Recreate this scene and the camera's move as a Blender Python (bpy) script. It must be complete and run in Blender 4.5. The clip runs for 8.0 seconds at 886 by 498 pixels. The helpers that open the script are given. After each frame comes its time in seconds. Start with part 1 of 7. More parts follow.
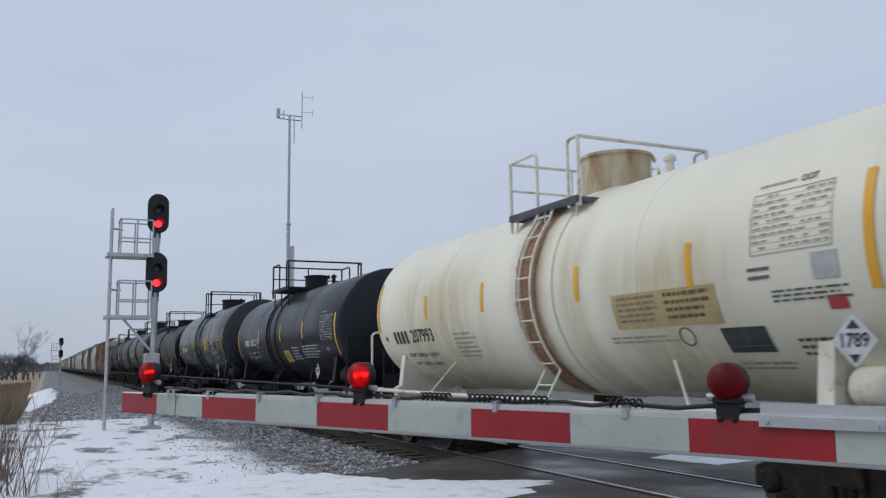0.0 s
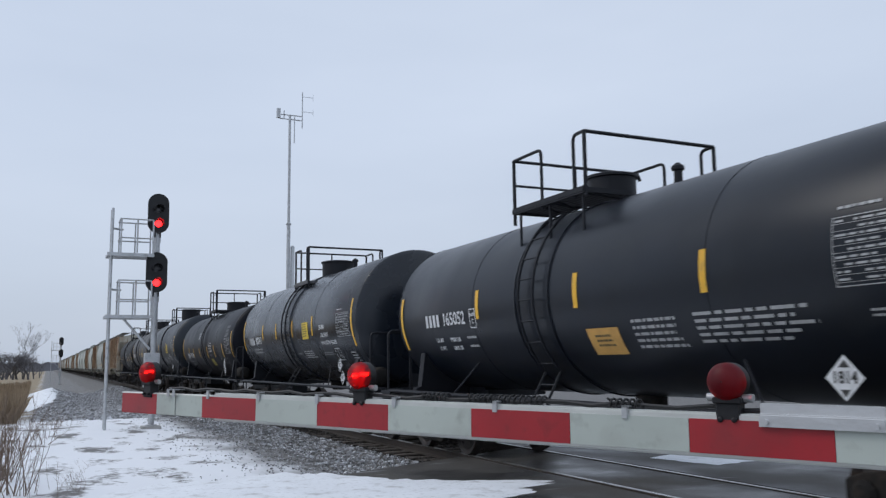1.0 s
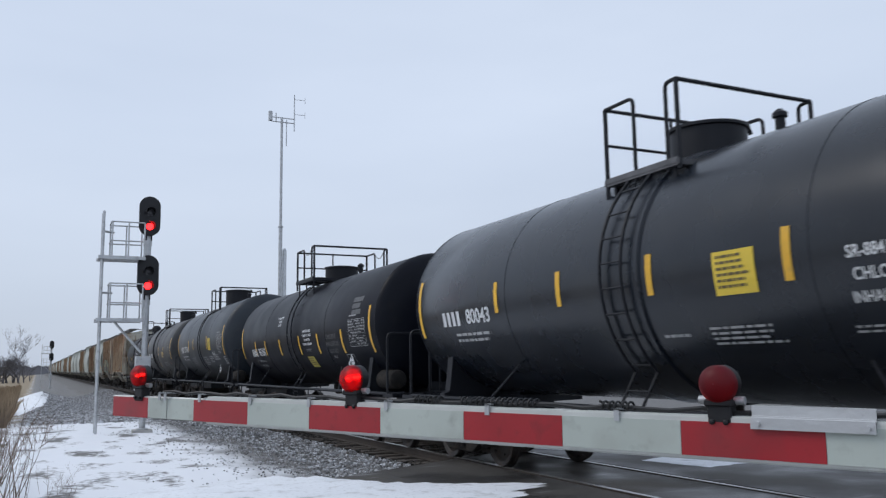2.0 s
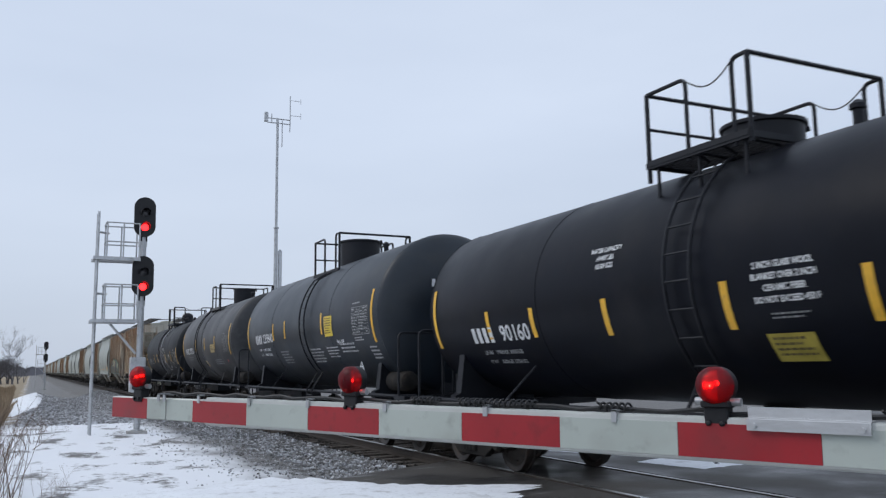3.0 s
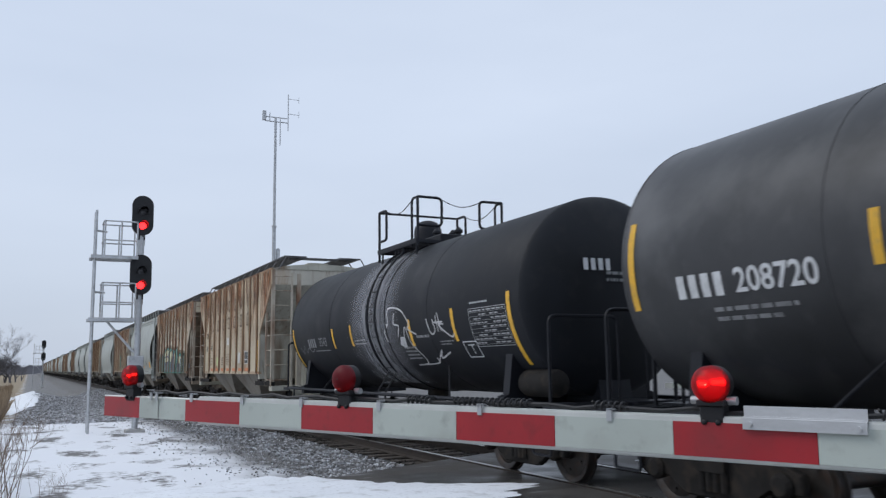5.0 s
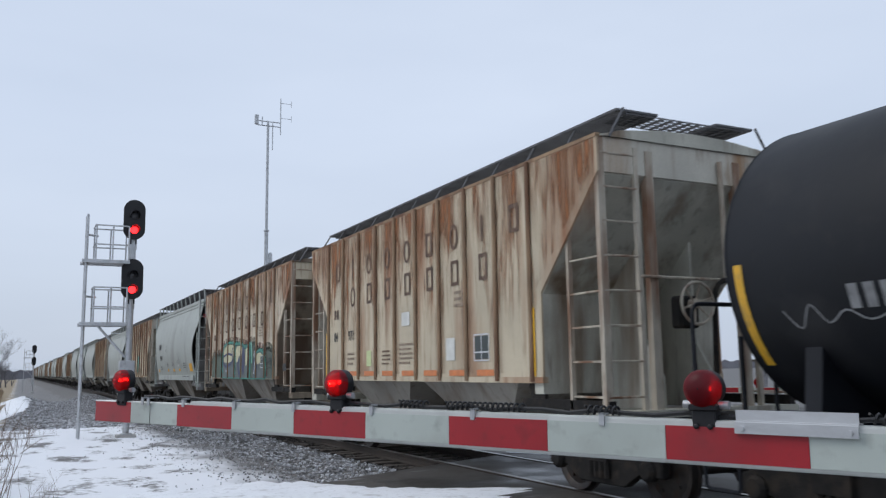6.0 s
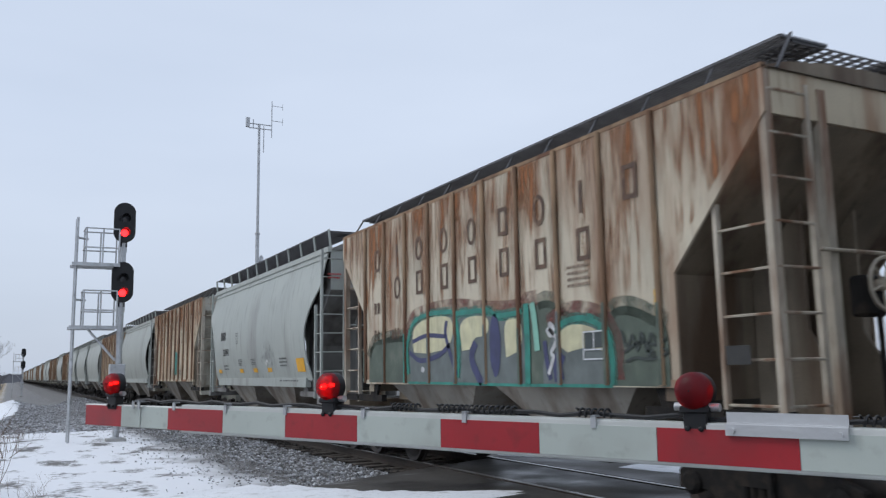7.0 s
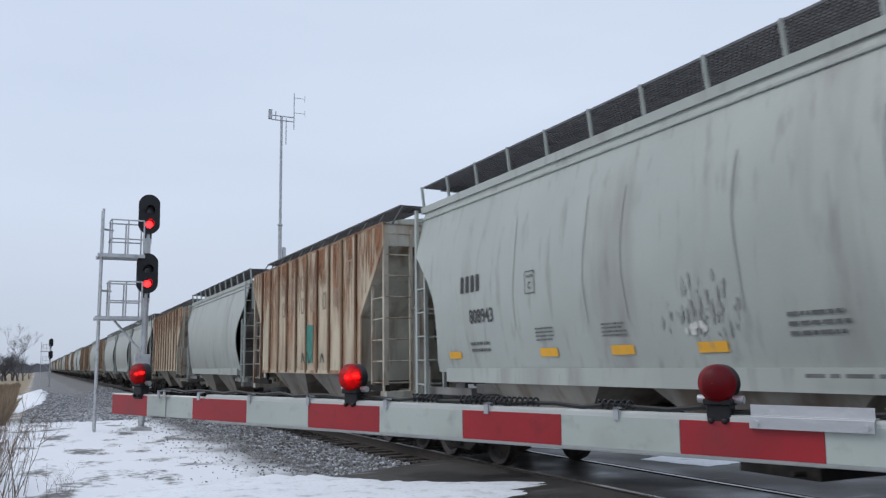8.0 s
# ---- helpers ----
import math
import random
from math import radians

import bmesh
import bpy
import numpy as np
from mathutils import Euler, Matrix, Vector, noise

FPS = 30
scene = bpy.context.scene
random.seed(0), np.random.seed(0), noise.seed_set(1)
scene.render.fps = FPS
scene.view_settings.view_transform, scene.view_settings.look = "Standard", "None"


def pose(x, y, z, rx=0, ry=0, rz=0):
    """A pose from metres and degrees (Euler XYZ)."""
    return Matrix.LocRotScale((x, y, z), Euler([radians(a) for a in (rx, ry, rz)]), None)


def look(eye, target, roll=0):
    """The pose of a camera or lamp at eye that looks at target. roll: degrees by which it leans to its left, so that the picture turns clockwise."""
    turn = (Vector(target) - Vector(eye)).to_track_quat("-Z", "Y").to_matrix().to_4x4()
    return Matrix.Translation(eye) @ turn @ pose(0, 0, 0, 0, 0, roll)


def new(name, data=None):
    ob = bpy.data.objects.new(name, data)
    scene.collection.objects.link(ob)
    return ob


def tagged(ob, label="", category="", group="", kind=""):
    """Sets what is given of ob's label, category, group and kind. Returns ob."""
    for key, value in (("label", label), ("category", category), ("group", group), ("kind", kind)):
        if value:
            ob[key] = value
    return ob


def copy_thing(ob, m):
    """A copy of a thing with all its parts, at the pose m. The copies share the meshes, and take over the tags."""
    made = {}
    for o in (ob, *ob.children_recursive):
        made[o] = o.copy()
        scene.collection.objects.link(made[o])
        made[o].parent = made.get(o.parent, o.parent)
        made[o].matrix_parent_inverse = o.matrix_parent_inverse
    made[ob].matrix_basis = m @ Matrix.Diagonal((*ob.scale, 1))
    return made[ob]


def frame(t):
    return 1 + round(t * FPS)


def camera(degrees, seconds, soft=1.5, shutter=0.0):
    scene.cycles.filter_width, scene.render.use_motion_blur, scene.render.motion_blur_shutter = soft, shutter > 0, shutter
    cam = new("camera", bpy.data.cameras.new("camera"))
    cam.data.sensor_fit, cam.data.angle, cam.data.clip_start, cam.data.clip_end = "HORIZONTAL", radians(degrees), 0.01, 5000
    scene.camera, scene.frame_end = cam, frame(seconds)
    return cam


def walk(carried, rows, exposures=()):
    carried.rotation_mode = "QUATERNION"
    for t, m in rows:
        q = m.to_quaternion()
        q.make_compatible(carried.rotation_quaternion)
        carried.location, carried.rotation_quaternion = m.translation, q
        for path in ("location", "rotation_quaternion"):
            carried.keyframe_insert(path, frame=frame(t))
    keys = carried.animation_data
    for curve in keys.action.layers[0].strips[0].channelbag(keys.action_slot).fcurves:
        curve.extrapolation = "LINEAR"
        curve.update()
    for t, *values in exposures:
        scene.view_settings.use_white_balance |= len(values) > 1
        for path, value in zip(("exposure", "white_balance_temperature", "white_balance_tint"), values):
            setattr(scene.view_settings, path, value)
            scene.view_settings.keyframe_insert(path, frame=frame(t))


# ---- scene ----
cam = camera(56.0, 8.0, soft=1.3, shutter=0.08)
EYE = (0.0, 0.0, 1.64)
TURNS = [(0.0, -25.239, 7.729, 0.8), (0.5, -25.095, 7.732, 0.771), (1.0, -25.233, 7.727, 0.757), (1.5, -25.51, 7.827, 0.835),
         (3.0, -26.072, 8.006, 0.79), (3.5, -26.151, 8.023, 0.81), (4.0, -26.191, 7.84, 0.77), (5.5, -26.241, 8.022, 0.807),
         (6.0, -26.715, 8.209, 0.833), (6.5, -27.078, 8.353, 0.898), (7.0, -27.29, 8.393, 0.95), (7.5, -27.042, 8.259, 0.835),
         (8.0, -25.811, 7.823, 0.74)]
EXPOSURES = [(0.0, -0.28), (0.5, -0.28), (1.0, -0.08), (1.5, 0.0), (8.0, 0.0)]
walk(cam, [(t, pose(*EYE, 90 + p, r, w)) for t, w, p, r in TURNS], EXPOSURES)

# ---- overcast winter sky ----
world = bpy.data.worlds.new("overcast_sky")
scene.world = world
world.use_nodes = True
wn, wl = world.node_tree.nodes, world.node_tree.links
back = wn["Background"]
sky = wn.new("ShaderNodeTexSky")
sky.sky_type, sky.sun_disc, sky.sun_elevation, sky.sun_rotation = "NISHITA", False, radians(45), radians(-62)
sky.air_density, sky.dust_density = 1.0, 2.0
wtc = wn.new("ShaderNodeTexCoord")
wmap = wn.new("ShaderNodeMapping")
wmap.inputs["Scale"].default_value = (1.0, 1.0, 3.5)
wnoise = wn.new("ShaderNodeTexNoise")
wnoise.inputs["Scale"].default_value, wnoise.inputs["Detail"].default_value = 1.3, 4.0
wl.new(wtc.outputs["Generated"], wmap.inputs["Vector"])
wl.new(wmap.outputs["Vector"], wnoise.inputs["Vector"])
wramp = wn.new("ShaderNodeValToRGB")
wramp.color_ramp.elements[0].position, wramp.color_ramp.elements[0].color = 0.3, (5.3, 6.1, 7.5, 1)
wramp.color_ramp.elements[1].position, wramp.color_ramp.elements[1].color = 0.72, (6.3, 7.1, 8.5, 1)
wl.new(wnoise.outputs["Fac"], wramp.inputs["Fac"])
wmix = wn.new("ShaderNodeMixRGB")
wmix.inputs["Fac"].default_value = 0.9
wl.new(sky.outputs["Color"], wmix.inputs["Color1"])
wl.new(wramp.outputs["Color"], wmix.inputs["Color2"])
wsep, wgrad, wmul = wn.new("ShaderNodeSeparateXYZ"), wn.new("ShaderNodeMapRange"), wn.new("ShaderNodeMixRGB")
wl.new(wtc.outputs["Generated"], wsep.inputs[0])
wl.new(wsep.outputs["Z"], wgrad.inputs["Value"])
wgrad.inputs["From Max"].default_value, wgrad.inputs["To Min"].default_value, wgrad.inputs["To Max"].default_value = 0.28, 0.86, 1.03
wmul.blend_type = "MULTIPLY"
wmul.inputs["Fac"].default_value = 1.0
wl.new(wmix.outputs["Color"], wmul.inputs["Color1"])
wl.new(wgrad.outputs[0], wmul.inputs["Color2"])
wl.new(wmul.outputs["Color"], back.inputs["Color"])
back.inputs["Strength"].default_value = 0.111
sun = new("sun", bpy.data.lights.new("sun", "SUN"))
sun.data.energy, sun.data.angle, sun.data.color = 0.9, radians(25), (1.0, 0.97, 0.93)
sun.matrix_world = look((0, 0, 60), (26, -14, 30))


# ---- materials ----
def material(name, base, rough=0.6, metal=0.0, vary=0.15, scale=2.5, stain=None, amount=0.5, stain_scale=1.2, streak=False,
             bump=0.08, bump_scale=40.0, emit=0.0, fine=0.0, spec=0.5):
    m = bpy.data.materials.new(name)
    m.use_nodes = True
    n, l = m.node_tree.nodes, m.node_tree.links
    b = n["Principled BSDF"]
    b.inputs["Roughness"].default_value, b.inputs["Metallic"].default_value = rough, metal
    b.inputs["Specular IOR Level"].default_value = spec
    tc, info = n.new("ShaderNodeTexCoord"), n.new("ShaderNodeObjectInfo")
    add = n.new("ShaderNodeVectorMath")
    add.operation = "ADD"
    wide = n.new("ShaderNodeVectorMath")
    wide.operation = "SCALE"
    comb = n.new("ShaderNodeCombineXYZ")
    for k in "XYZ":
        l.new(info.outputs["Random"], comb.inputs[k])
    l.new(comb.outputs[0], wide.inputs[0])
    wide.inputs["Scale"].default_value = 37.0
    l.new(tc.outputs["Object"], add.inputs[0])
    l.new(wide.outputs[0], add.inputs[1])

    def tex(sc, detail=5.0, squash=None):
        t = n.new("ShaderNodeTexNoise")
        t.inputs["Scale"].default_value, t.inputs["Detail"].default_value = sc, detail
        if squash:
            mp = n.new("ShaderNodeMapping")
            mp.inputs["Scale"].default_value = squash
            l.new(add.outputs[0], mp.inputs["Vector"])
            l.new(mp.outputs[0], t.inputs["Vector"])
        else:
            l.new(add.outputs[0], t.inputs["Vector"])
        return t

    def ramp(src, lo, hi, a, c):
        r = n.new("ShaderNodeValToRGB")
        r.color_ramp.elements[0].position, r.color_ramp.elements[1].position = lo, hi
        r.color_ramp.elements[0].color, r.color_ramp.elements[1].color = (*a, 1), (*c, 1)
        l.new(src, r.inputs["Fac"])
        return r

    def mix(f, a, c, how="MIX"):
        x = n.new("ShaderNodeMixRGB")
        x.blend_type = how
        for s, v in (("Fac", f), ("Color1", a), ("Color2", c)):
            if hasattr(v, "is_linked"):
                l.new(v, x.inputs[s])
            else:
                x.inputs[s].default_value = v if s == "Fac" else (*v, 1)
        return x.outputs["Color"]

    t1 = tex(scale)
    col = ramp(t1.outputs["Fac"], 0.3, 0.7, [c * (1 - vary) for c in base], [min(1, c * (1 + vary)) for c in base]).outputs["Color"]
    if stain:
        t2 = tex(stain_scale, 6.0, (1.0, 1.0, 0.16) if streak else None)
        mask = ramp(t2.outputs["Fac"], 0.62 - 0.25 * amount, 0.80 - 0.25 * amount, (0, 0, 0), (1, 1, 1)).outputs["Color"]
        col = mix(mask, col, stain)
        t4 = tex(stain_scale * 5.0, 6.0, (1.0, 1.0, 0.2) if streak else None)
        mask2 = ramp(t4.outputs["Fac"], 0.56, 0.78, (0, 0, 0), (0.6, 0.6, 0.6)).outputs["Color"]
        col = mix(mask2, col, [c * 0.7 for c in stain])
    if fine:
        t5 = tex(60.0, 3.0)
        col = mix(1.0, col, ramp(t5.outputs["Fac"], 0.3, 0.7, [1 - fine] * 3, [1] * 3).outputs["Color"], "MULTIPLY")
    l.new(col, b.inputs["Base Color"])
    if bump:
        t3 = tex(bump_scale, 4.0)
        bp = n.new("ShaderNodeBump")
        bp.inputs["Strength"].default_value, bp.inputs["Distance"].default_value = bump, 0.02
        l.new(t3.outputs["Fac"], bp.inputs["Height"])
        l.new(bp.outputs[0], b.inputs["Normal"])
        rr = n.new("ShaderNodeMapRange")
        rr.inputs["To Min"].default_value, rr.inputs["To Max"].default_value = max(0.02, rough - 0.12), min(1, rough + 0.12)
        l.new(t1.outputs["Fac"], rr.inputs["Value"])
        l.new(rr.outputs[0], b.inputs["Roughness"])
    if emit:
        b.inputs["Emission Color"].default_value, b.inputs["Emission Strength"].default_value = (*base, 1), emit
    return m


M = {}
M["black"] = material("black_tank_paint", (0.007, 0.010, 0.0165), 0.33, vary=0.25, scale=1.2, stain=(0.014, 0.017, 0.022), amount=0.25, stain_scale=0.8, bump=0.03, bump_scale=6, spec=0.3)
M["black_satin"] = material("satin_black_paint", (0.0125, 0.0185, 0.0265), 0.42, vary=0.25, scale=1.2, stain=(0.026, 0.03, 0.034), amount=0.3, stain_scale=0.8, bump=0.03, bump_scale=6, spec=0.42)
M["black_gloss"] = material("glossy_black_paint", (0.010, 0.0135, 0.020), 0.27, vary=0.2, scale=1.2, stain=(0.025, 0.027, 0.03), amount=0.2, stain_scale=0.7, bump=0.02, bump_scale=4, spec=0.45)
M["black_dusty"] = material("dusty_black_paint", (0.034, 0.035, 0.038), 0.5, vary=0.35, scale=1.0, stain=(0.1, 0.1, 0.102), amount=0.5, stain_scale=0.6, bump=0.05, bump_scale=8, spec=0.45)
M["black_deep"] = material("deep_black_paint", (0.005, 0.0062, 0.0108), 0.4, vary=0.25, scale=1.2, stain=(0.014, 0.014, 0.017), amount=0.3, stain_scale=0.8, bump=0.03, bump_scale=8, spec=0.12)
M["black_rail"] = material("black_rail_paint", (0.011, 0.012, 0.016), 0.5, vary=0.2, bump=0.03, spec=0.25)
M["white_tank"] = material("cream_tank_paint", (0.82, 0.785, 0.64), 0.45, vary=0.05, scale=0.7, bump=0.02, bump_scale=6)
M["white_rail"] = material("cream_rail_paint", (0.74, 0.71, 0.6), 0.5, vary=0.12, stain=(0.35, 0.2, 0.1), amount=0.2, stain_scale=4)
M["rust"] = material("rust", (0.17, 0.075, 0.035), 0.85, vary=0.35, scale=4, stain=(0.3, 0.17, 0.08), amount=0.5, stain_scale=5, bump=0.2)
M["tan"] = material("rusty_tan_paint", (0.55, 0.475, 0.345), 0.7, vary=0.16, scale=1.0, stain=(0.31, 0.155, 0.08), amount=0.52, stain_scale=1.5, streak=True, bump=0.06, bump_scale=25, fine=0.12)
M["tan_pale"] = material("pale_tan_paint", (0.56, 0.5, 0.385), 0.7, vary=0.14, scale=1.0, stain=(0.27, 0.135, 0.075), amount=0.5, stain_scale=1.5, streak=True, bump=0.06, bump_scale=25, fine=0.12)
M["tan_post"] = material("rusty_post_paint", (0.3, 0.2, 0.12), 0.8, vary=0.3, scale=1.5, stain=(0.14, 0.065, 0.035), amount=0.7, stain_scale=2.0, streak=True, bump=0.08, bump_scale=25, fine=0.12)
# ends and roof: base darker than the tan sides, with darker streaks
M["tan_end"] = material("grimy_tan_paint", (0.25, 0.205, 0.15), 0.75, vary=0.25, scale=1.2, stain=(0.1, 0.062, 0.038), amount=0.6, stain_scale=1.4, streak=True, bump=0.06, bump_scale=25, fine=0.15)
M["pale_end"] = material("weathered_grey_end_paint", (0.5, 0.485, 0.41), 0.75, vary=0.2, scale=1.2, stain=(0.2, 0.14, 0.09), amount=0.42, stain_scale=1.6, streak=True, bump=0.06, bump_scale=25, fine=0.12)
M["cream_head"] = material("rusty_cream_head_paint", (0.56, 0.53, 0.45), 0.7, vary=0.15, scale=1.2, stain=(0.36, 0.22, 0.12), amount=0.5, stain_scale=1.8, streak=True, bump=0.06, bump_scale=25, fine=0.12)
M["cream_rail"] = material("rusty_cream_ladder_paint", (0.46, 0.41, 0.33), 0.75, vary=0.2, scale=3, stain=(0.2, 0.105, 0.06), amount=0.6, stain_scale=3, streak=True)
M["grey"] = material("light_grey_paint", (0.39, 0.415, 0.38), 0.5, vary=0.07, scale=0.8, stain=(0.27, 0.265, 0.245), amount=0.25, stain_scale=1.2, streak=True, bump=0.03, bump_scale=5, fine=0.05)
# ends and roof: base about half the grey side paint's value, streaked darker
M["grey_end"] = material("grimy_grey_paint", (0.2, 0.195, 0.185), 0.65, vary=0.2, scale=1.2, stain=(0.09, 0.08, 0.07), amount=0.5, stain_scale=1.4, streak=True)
M["grime"] = material("underframe_grime", (0.016, 0.0145, 0.0135), 0.85, vary=0.4, scale=5, stain=(0.034, 0.027, 0.021), amount=0.5, stain_scale=6, bump=0.2, spec=0.25)
M["steel"] = material("worn_wheel_steel", (0.05, 0.044, 0.04), 0.5, 0.6, vary=0.3, scale=8, stain=(0.06, 0.04, 0.03), amount=0.5, stain_scale=9)
M["rail_top"] = material("polished_rail_head", (0.38, 0.37, 0.36), 0.3, 0.9, vary=0.1, scale=3, bump=0.02)
M["rail_side"] = material("rusty_rail_web", (0.035, 0.026, 0.02), 0.8, vary=0.3, scale=8, bump=0.15)
M["grating"] = material("grey_walkway_steel", (0.11, 0.11, 0.115), 0.55, 0.5, vary=0.3, scale=6)
M["galv"] = material("galvanised_steel", (0.50, 0.51, 0.52), 0.42, 0.5, vary=0.12, scale=5, stain=(0.3, 0.3, 0.3), amount=0.3, stain_scale=7)
M["alu"] = material("aluminium", (0.66, 0.66, 0.66), 0.36, 0.7, vary=0.06, scale=3)
M["signal_black"] = material("matt_signal_black", (0.007, 0.007, 0.009), 0.55, vary=0.2)
M["red_sheet"] = material("red_reflective_sheeting", (0.40, 0.022, 0.03), 0.38, vary=0.1, scale=5, stain=(0.3, 0.03, 0.035), amount=0.2, stain_scale=4, bump=0.02, bump_scale=90)
M["white_sheet"] = material("silver_white_sheeting", (0.52, 0.565, 0.515), 0.38, vary=0.07, scale=2, stain=(0.42, 0.44, 0.4), amount=0.15, stain_scale=3, bump=0.02, bump_scale=90)
M["arm_edge"] = material("arm_aluminium_edge", (0.62, 0.63, 0.60), 0.45, 0.2, vary=0.1, scale=6)
M["yellow"] = material("yellow_reflective_strip", (0.75, 0.42, 0.03), 0.45, vary=0.1, scale=6, stain=(0.5, 0.3, 0.06), amount=0.2, stain_scale=8)
M["decal_yellow"] = material("yellow_warning_panel", (0.72, 0.52, 0.05), 0.5, vary=0.08, scale=6)
M["decal_orange"] = material("orange_warning_panel", (0.58, 0.32, 0.08), 0.5, vary=0.12, scale=6)
M["ochre"] = material("stained_ochre_panel", (0.47, 0.36, 0.17), 0.6, vary=0.15, scale=5)
M["decal_white"] = material("white_stencil_paint", (0.62, 0.63, 0.64), 0.6, vary=0.15, scale=9)
M["decal_faint"] = material("worn_grey_stencil", (0.085, 0.088, 0.092), 0.65, vary=0.35, scale=9)
M["decal_mid"] = material("greyed_white_stencil", (0.4, 0.405, 0.41), 0.65, vary=0.2, scale=9)
M["decal_dim"] = material("faded_white_stencil", (0.24, 0.245, 0.25), 0.65, vary=0.3, scale=9)
M["decal_black"] = material("black_stencil_paint", (0.035, 0.034, 0.032), 0.6, vary=0.3, scale=9)
M["decal_brown"] = material("faded_brown_lettering", (0.10, 0.06, 0.04), 0.7, vary=0.35, scale=6, stain=(0.2, 0.13, 0.08), amount=0.4, stain_scale=7)
M["decal_grey"] = material("dark_grey_stencil", (0.12, 0.125, 0.12), 0.6, vary=0.3, scale=9)
M["orange"] = material("orange_reflector", (0.6, 0.2, 0.07), 0.5, vary=0.15, scale=8)
M["red_tag"] = material("red_tag", (0.45, 0.05, 0.05), 0.5, vary=0.1)
M["cable"] = material("black_rubber_cable", (0.014, 0.014, 0.015), 0.55, vary=0.2)
M["graf_green"] = material("graffiti_olive", (0.085, 0.11, 0.083), 0.6, vary=0.3, scale=3, stain=(0.14, 0.15, 0.12), amount=0.3, stain_scale=3)
M["graf_teal"] = material("graffiti_teal", (0.025, 0.2, 0.155), 0.5, vary=0.3, scale=5)
M["graf_cream"] = material("graffiti_cream", (0.56, 0.53, 0.34), 0.55, vary=0.15, scale=5, stain=(0.42, 0.38, 0.25), amount=0.3, stain_scale=3, streak=True)
M["graf_blue"] = material("graffiti_navy", (0.045, 0.05, 0.12), 0.55, vary=0.25, scale=5)
M["graf_grey"] = material("graffiti_grey", (0.125, 0.145, 0.14), 0.6, vary=0.25, scale=4)
M["graf_mint"] = material("graffiti_mint", (0.2, 0.42, 0.33), 0.55, vary=0.2, scale=5)
M["graf_white"] = material("graffiti_white", (0.5, 0.5, 0.5), 0.6, vary=0.25, scale=8)
M["amber"] = material("amber_reflective_strip", (0.8, 0.40, 0.02), 0.45, vary=0.08, scale=6)
M["decal_olive"] = material("dark_olive_print", (0.13, 0.10, 0.04), 0.6, vary=0.3, scale=9)
M["decal_pale"] = material("pale_grey_stencil", (0.36, 0.34, 0.28), 0.6, vary=0.15, scale=9)
M["decal_tan"] = material("faded_tan_stencil", (0.25, 0.19, 0.14), 0.7, vary=0.3, scale=9)
M["decal_mustard"] = material("faded_yellow_panel", (0.42, 0.34, 0.06), 0.6, vary=0.15, scale=6)
M["label_white"] = material("white_paper_label", (0.62, 0.62, 0.58), 0.7, vary=0.1, scale=8)
M["label_grey"] = material("pale_paper_label", (0.48, 0.49, 0.5), 0.7, vary=0.1, scale=8)
M["lime"] = material("pale_lime_label", (0.55, 0.62, 0.32), 0.7, vary=0.1, scale=8)
M["dark_panel"] = material("dark_green_panel", (0.05, 0.062, 0.06), 0.6, vary=0.2, scale=8)
M["graf_dark"] = material("graffiti_black", (0.04, 0.05, 0.045), 0.6, vary=0.2, scale=8)
M["scrape"] = material("rubbed_grey_paint", (0.28, 0.28, 0.27), 0.65, vary=0.3, scale=12)
M["seam"] = material("grey_seam_shadow_paint", (0.31, 0.315, 0.31), 0.6, vary=0.15, scale=8)
M["white_dome"] = material("rusty_cream_paint", (0.6, 0.52, 0.37), 0.6, vary=0.15, scale=2, stain=(0.33, 0.17, 0.06), amount=0.6, stain_scale=3, streak=True)
M["black_chalk"] = material("chalky_black_paint", (0.009, 0.0105, 0.014), 0.6, vary=0.3, scale=1.4, stain=(0.03, 0.03, 0.032), amount=0.35, stain_scale=0.8, bump=0.05, bump_scale=10, spec=0.3)
M["lamp_plate"] = material("dark_red_lamp_plate", (0.16, 0.012, 0.018), 0.5, vary=0.1)
M["bay"] = material("dusty_hopper_bay_paint", (0.3, 0.275, 0.235), 0.75, vary=0.2, scale=1.5, stain=(0.17, 0.13, 0.1), amount=0.5, stain_scale=2, streak=True)
# distance haze is put into this colour as a paler grey
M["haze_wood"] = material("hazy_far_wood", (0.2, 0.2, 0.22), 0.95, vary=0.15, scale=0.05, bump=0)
# bark made paler in its colour to give the crowns a hazy look
M["haze_bark"] = material("frosted_grey_bark", (0.27, 0.26, 0.27), 0.9, vary=0.3, scale=4, bump=0.3)
# far trees: haze mixed into the bark's own grey
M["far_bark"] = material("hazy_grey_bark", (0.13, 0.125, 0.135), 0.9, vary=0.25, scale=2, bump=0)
M["twig"] = material("dry_twig", (0.16, 0.115, 0.085), 0.9, vary=0.3, scale=6, bump=0)
M["straw"] = material("dry_grass", (0.29, 0.215, 0.14), 0.9, vary=0.3, scale=0.6, bump=0)
M["stone"] = material("ballast_stone", (0.22, 0.215, 0.21), 0.9, vary=0.5, scale=4.0, stain=(0.68, 0.69, 0.72), amount=0.72, stain_scale=5.0, bump=0.3, bump_scale=60)
# stone near the track centre, much darker than on the shoulders
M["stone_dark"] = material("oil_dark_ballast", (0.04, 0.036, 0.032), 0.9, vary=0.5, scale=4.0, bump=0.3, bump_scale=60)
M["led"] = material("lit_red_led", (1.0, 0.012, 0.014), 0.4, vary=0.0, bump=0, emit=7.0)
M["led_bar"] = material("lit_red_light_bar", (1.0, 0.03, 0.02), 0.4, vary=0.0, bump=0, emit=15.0)
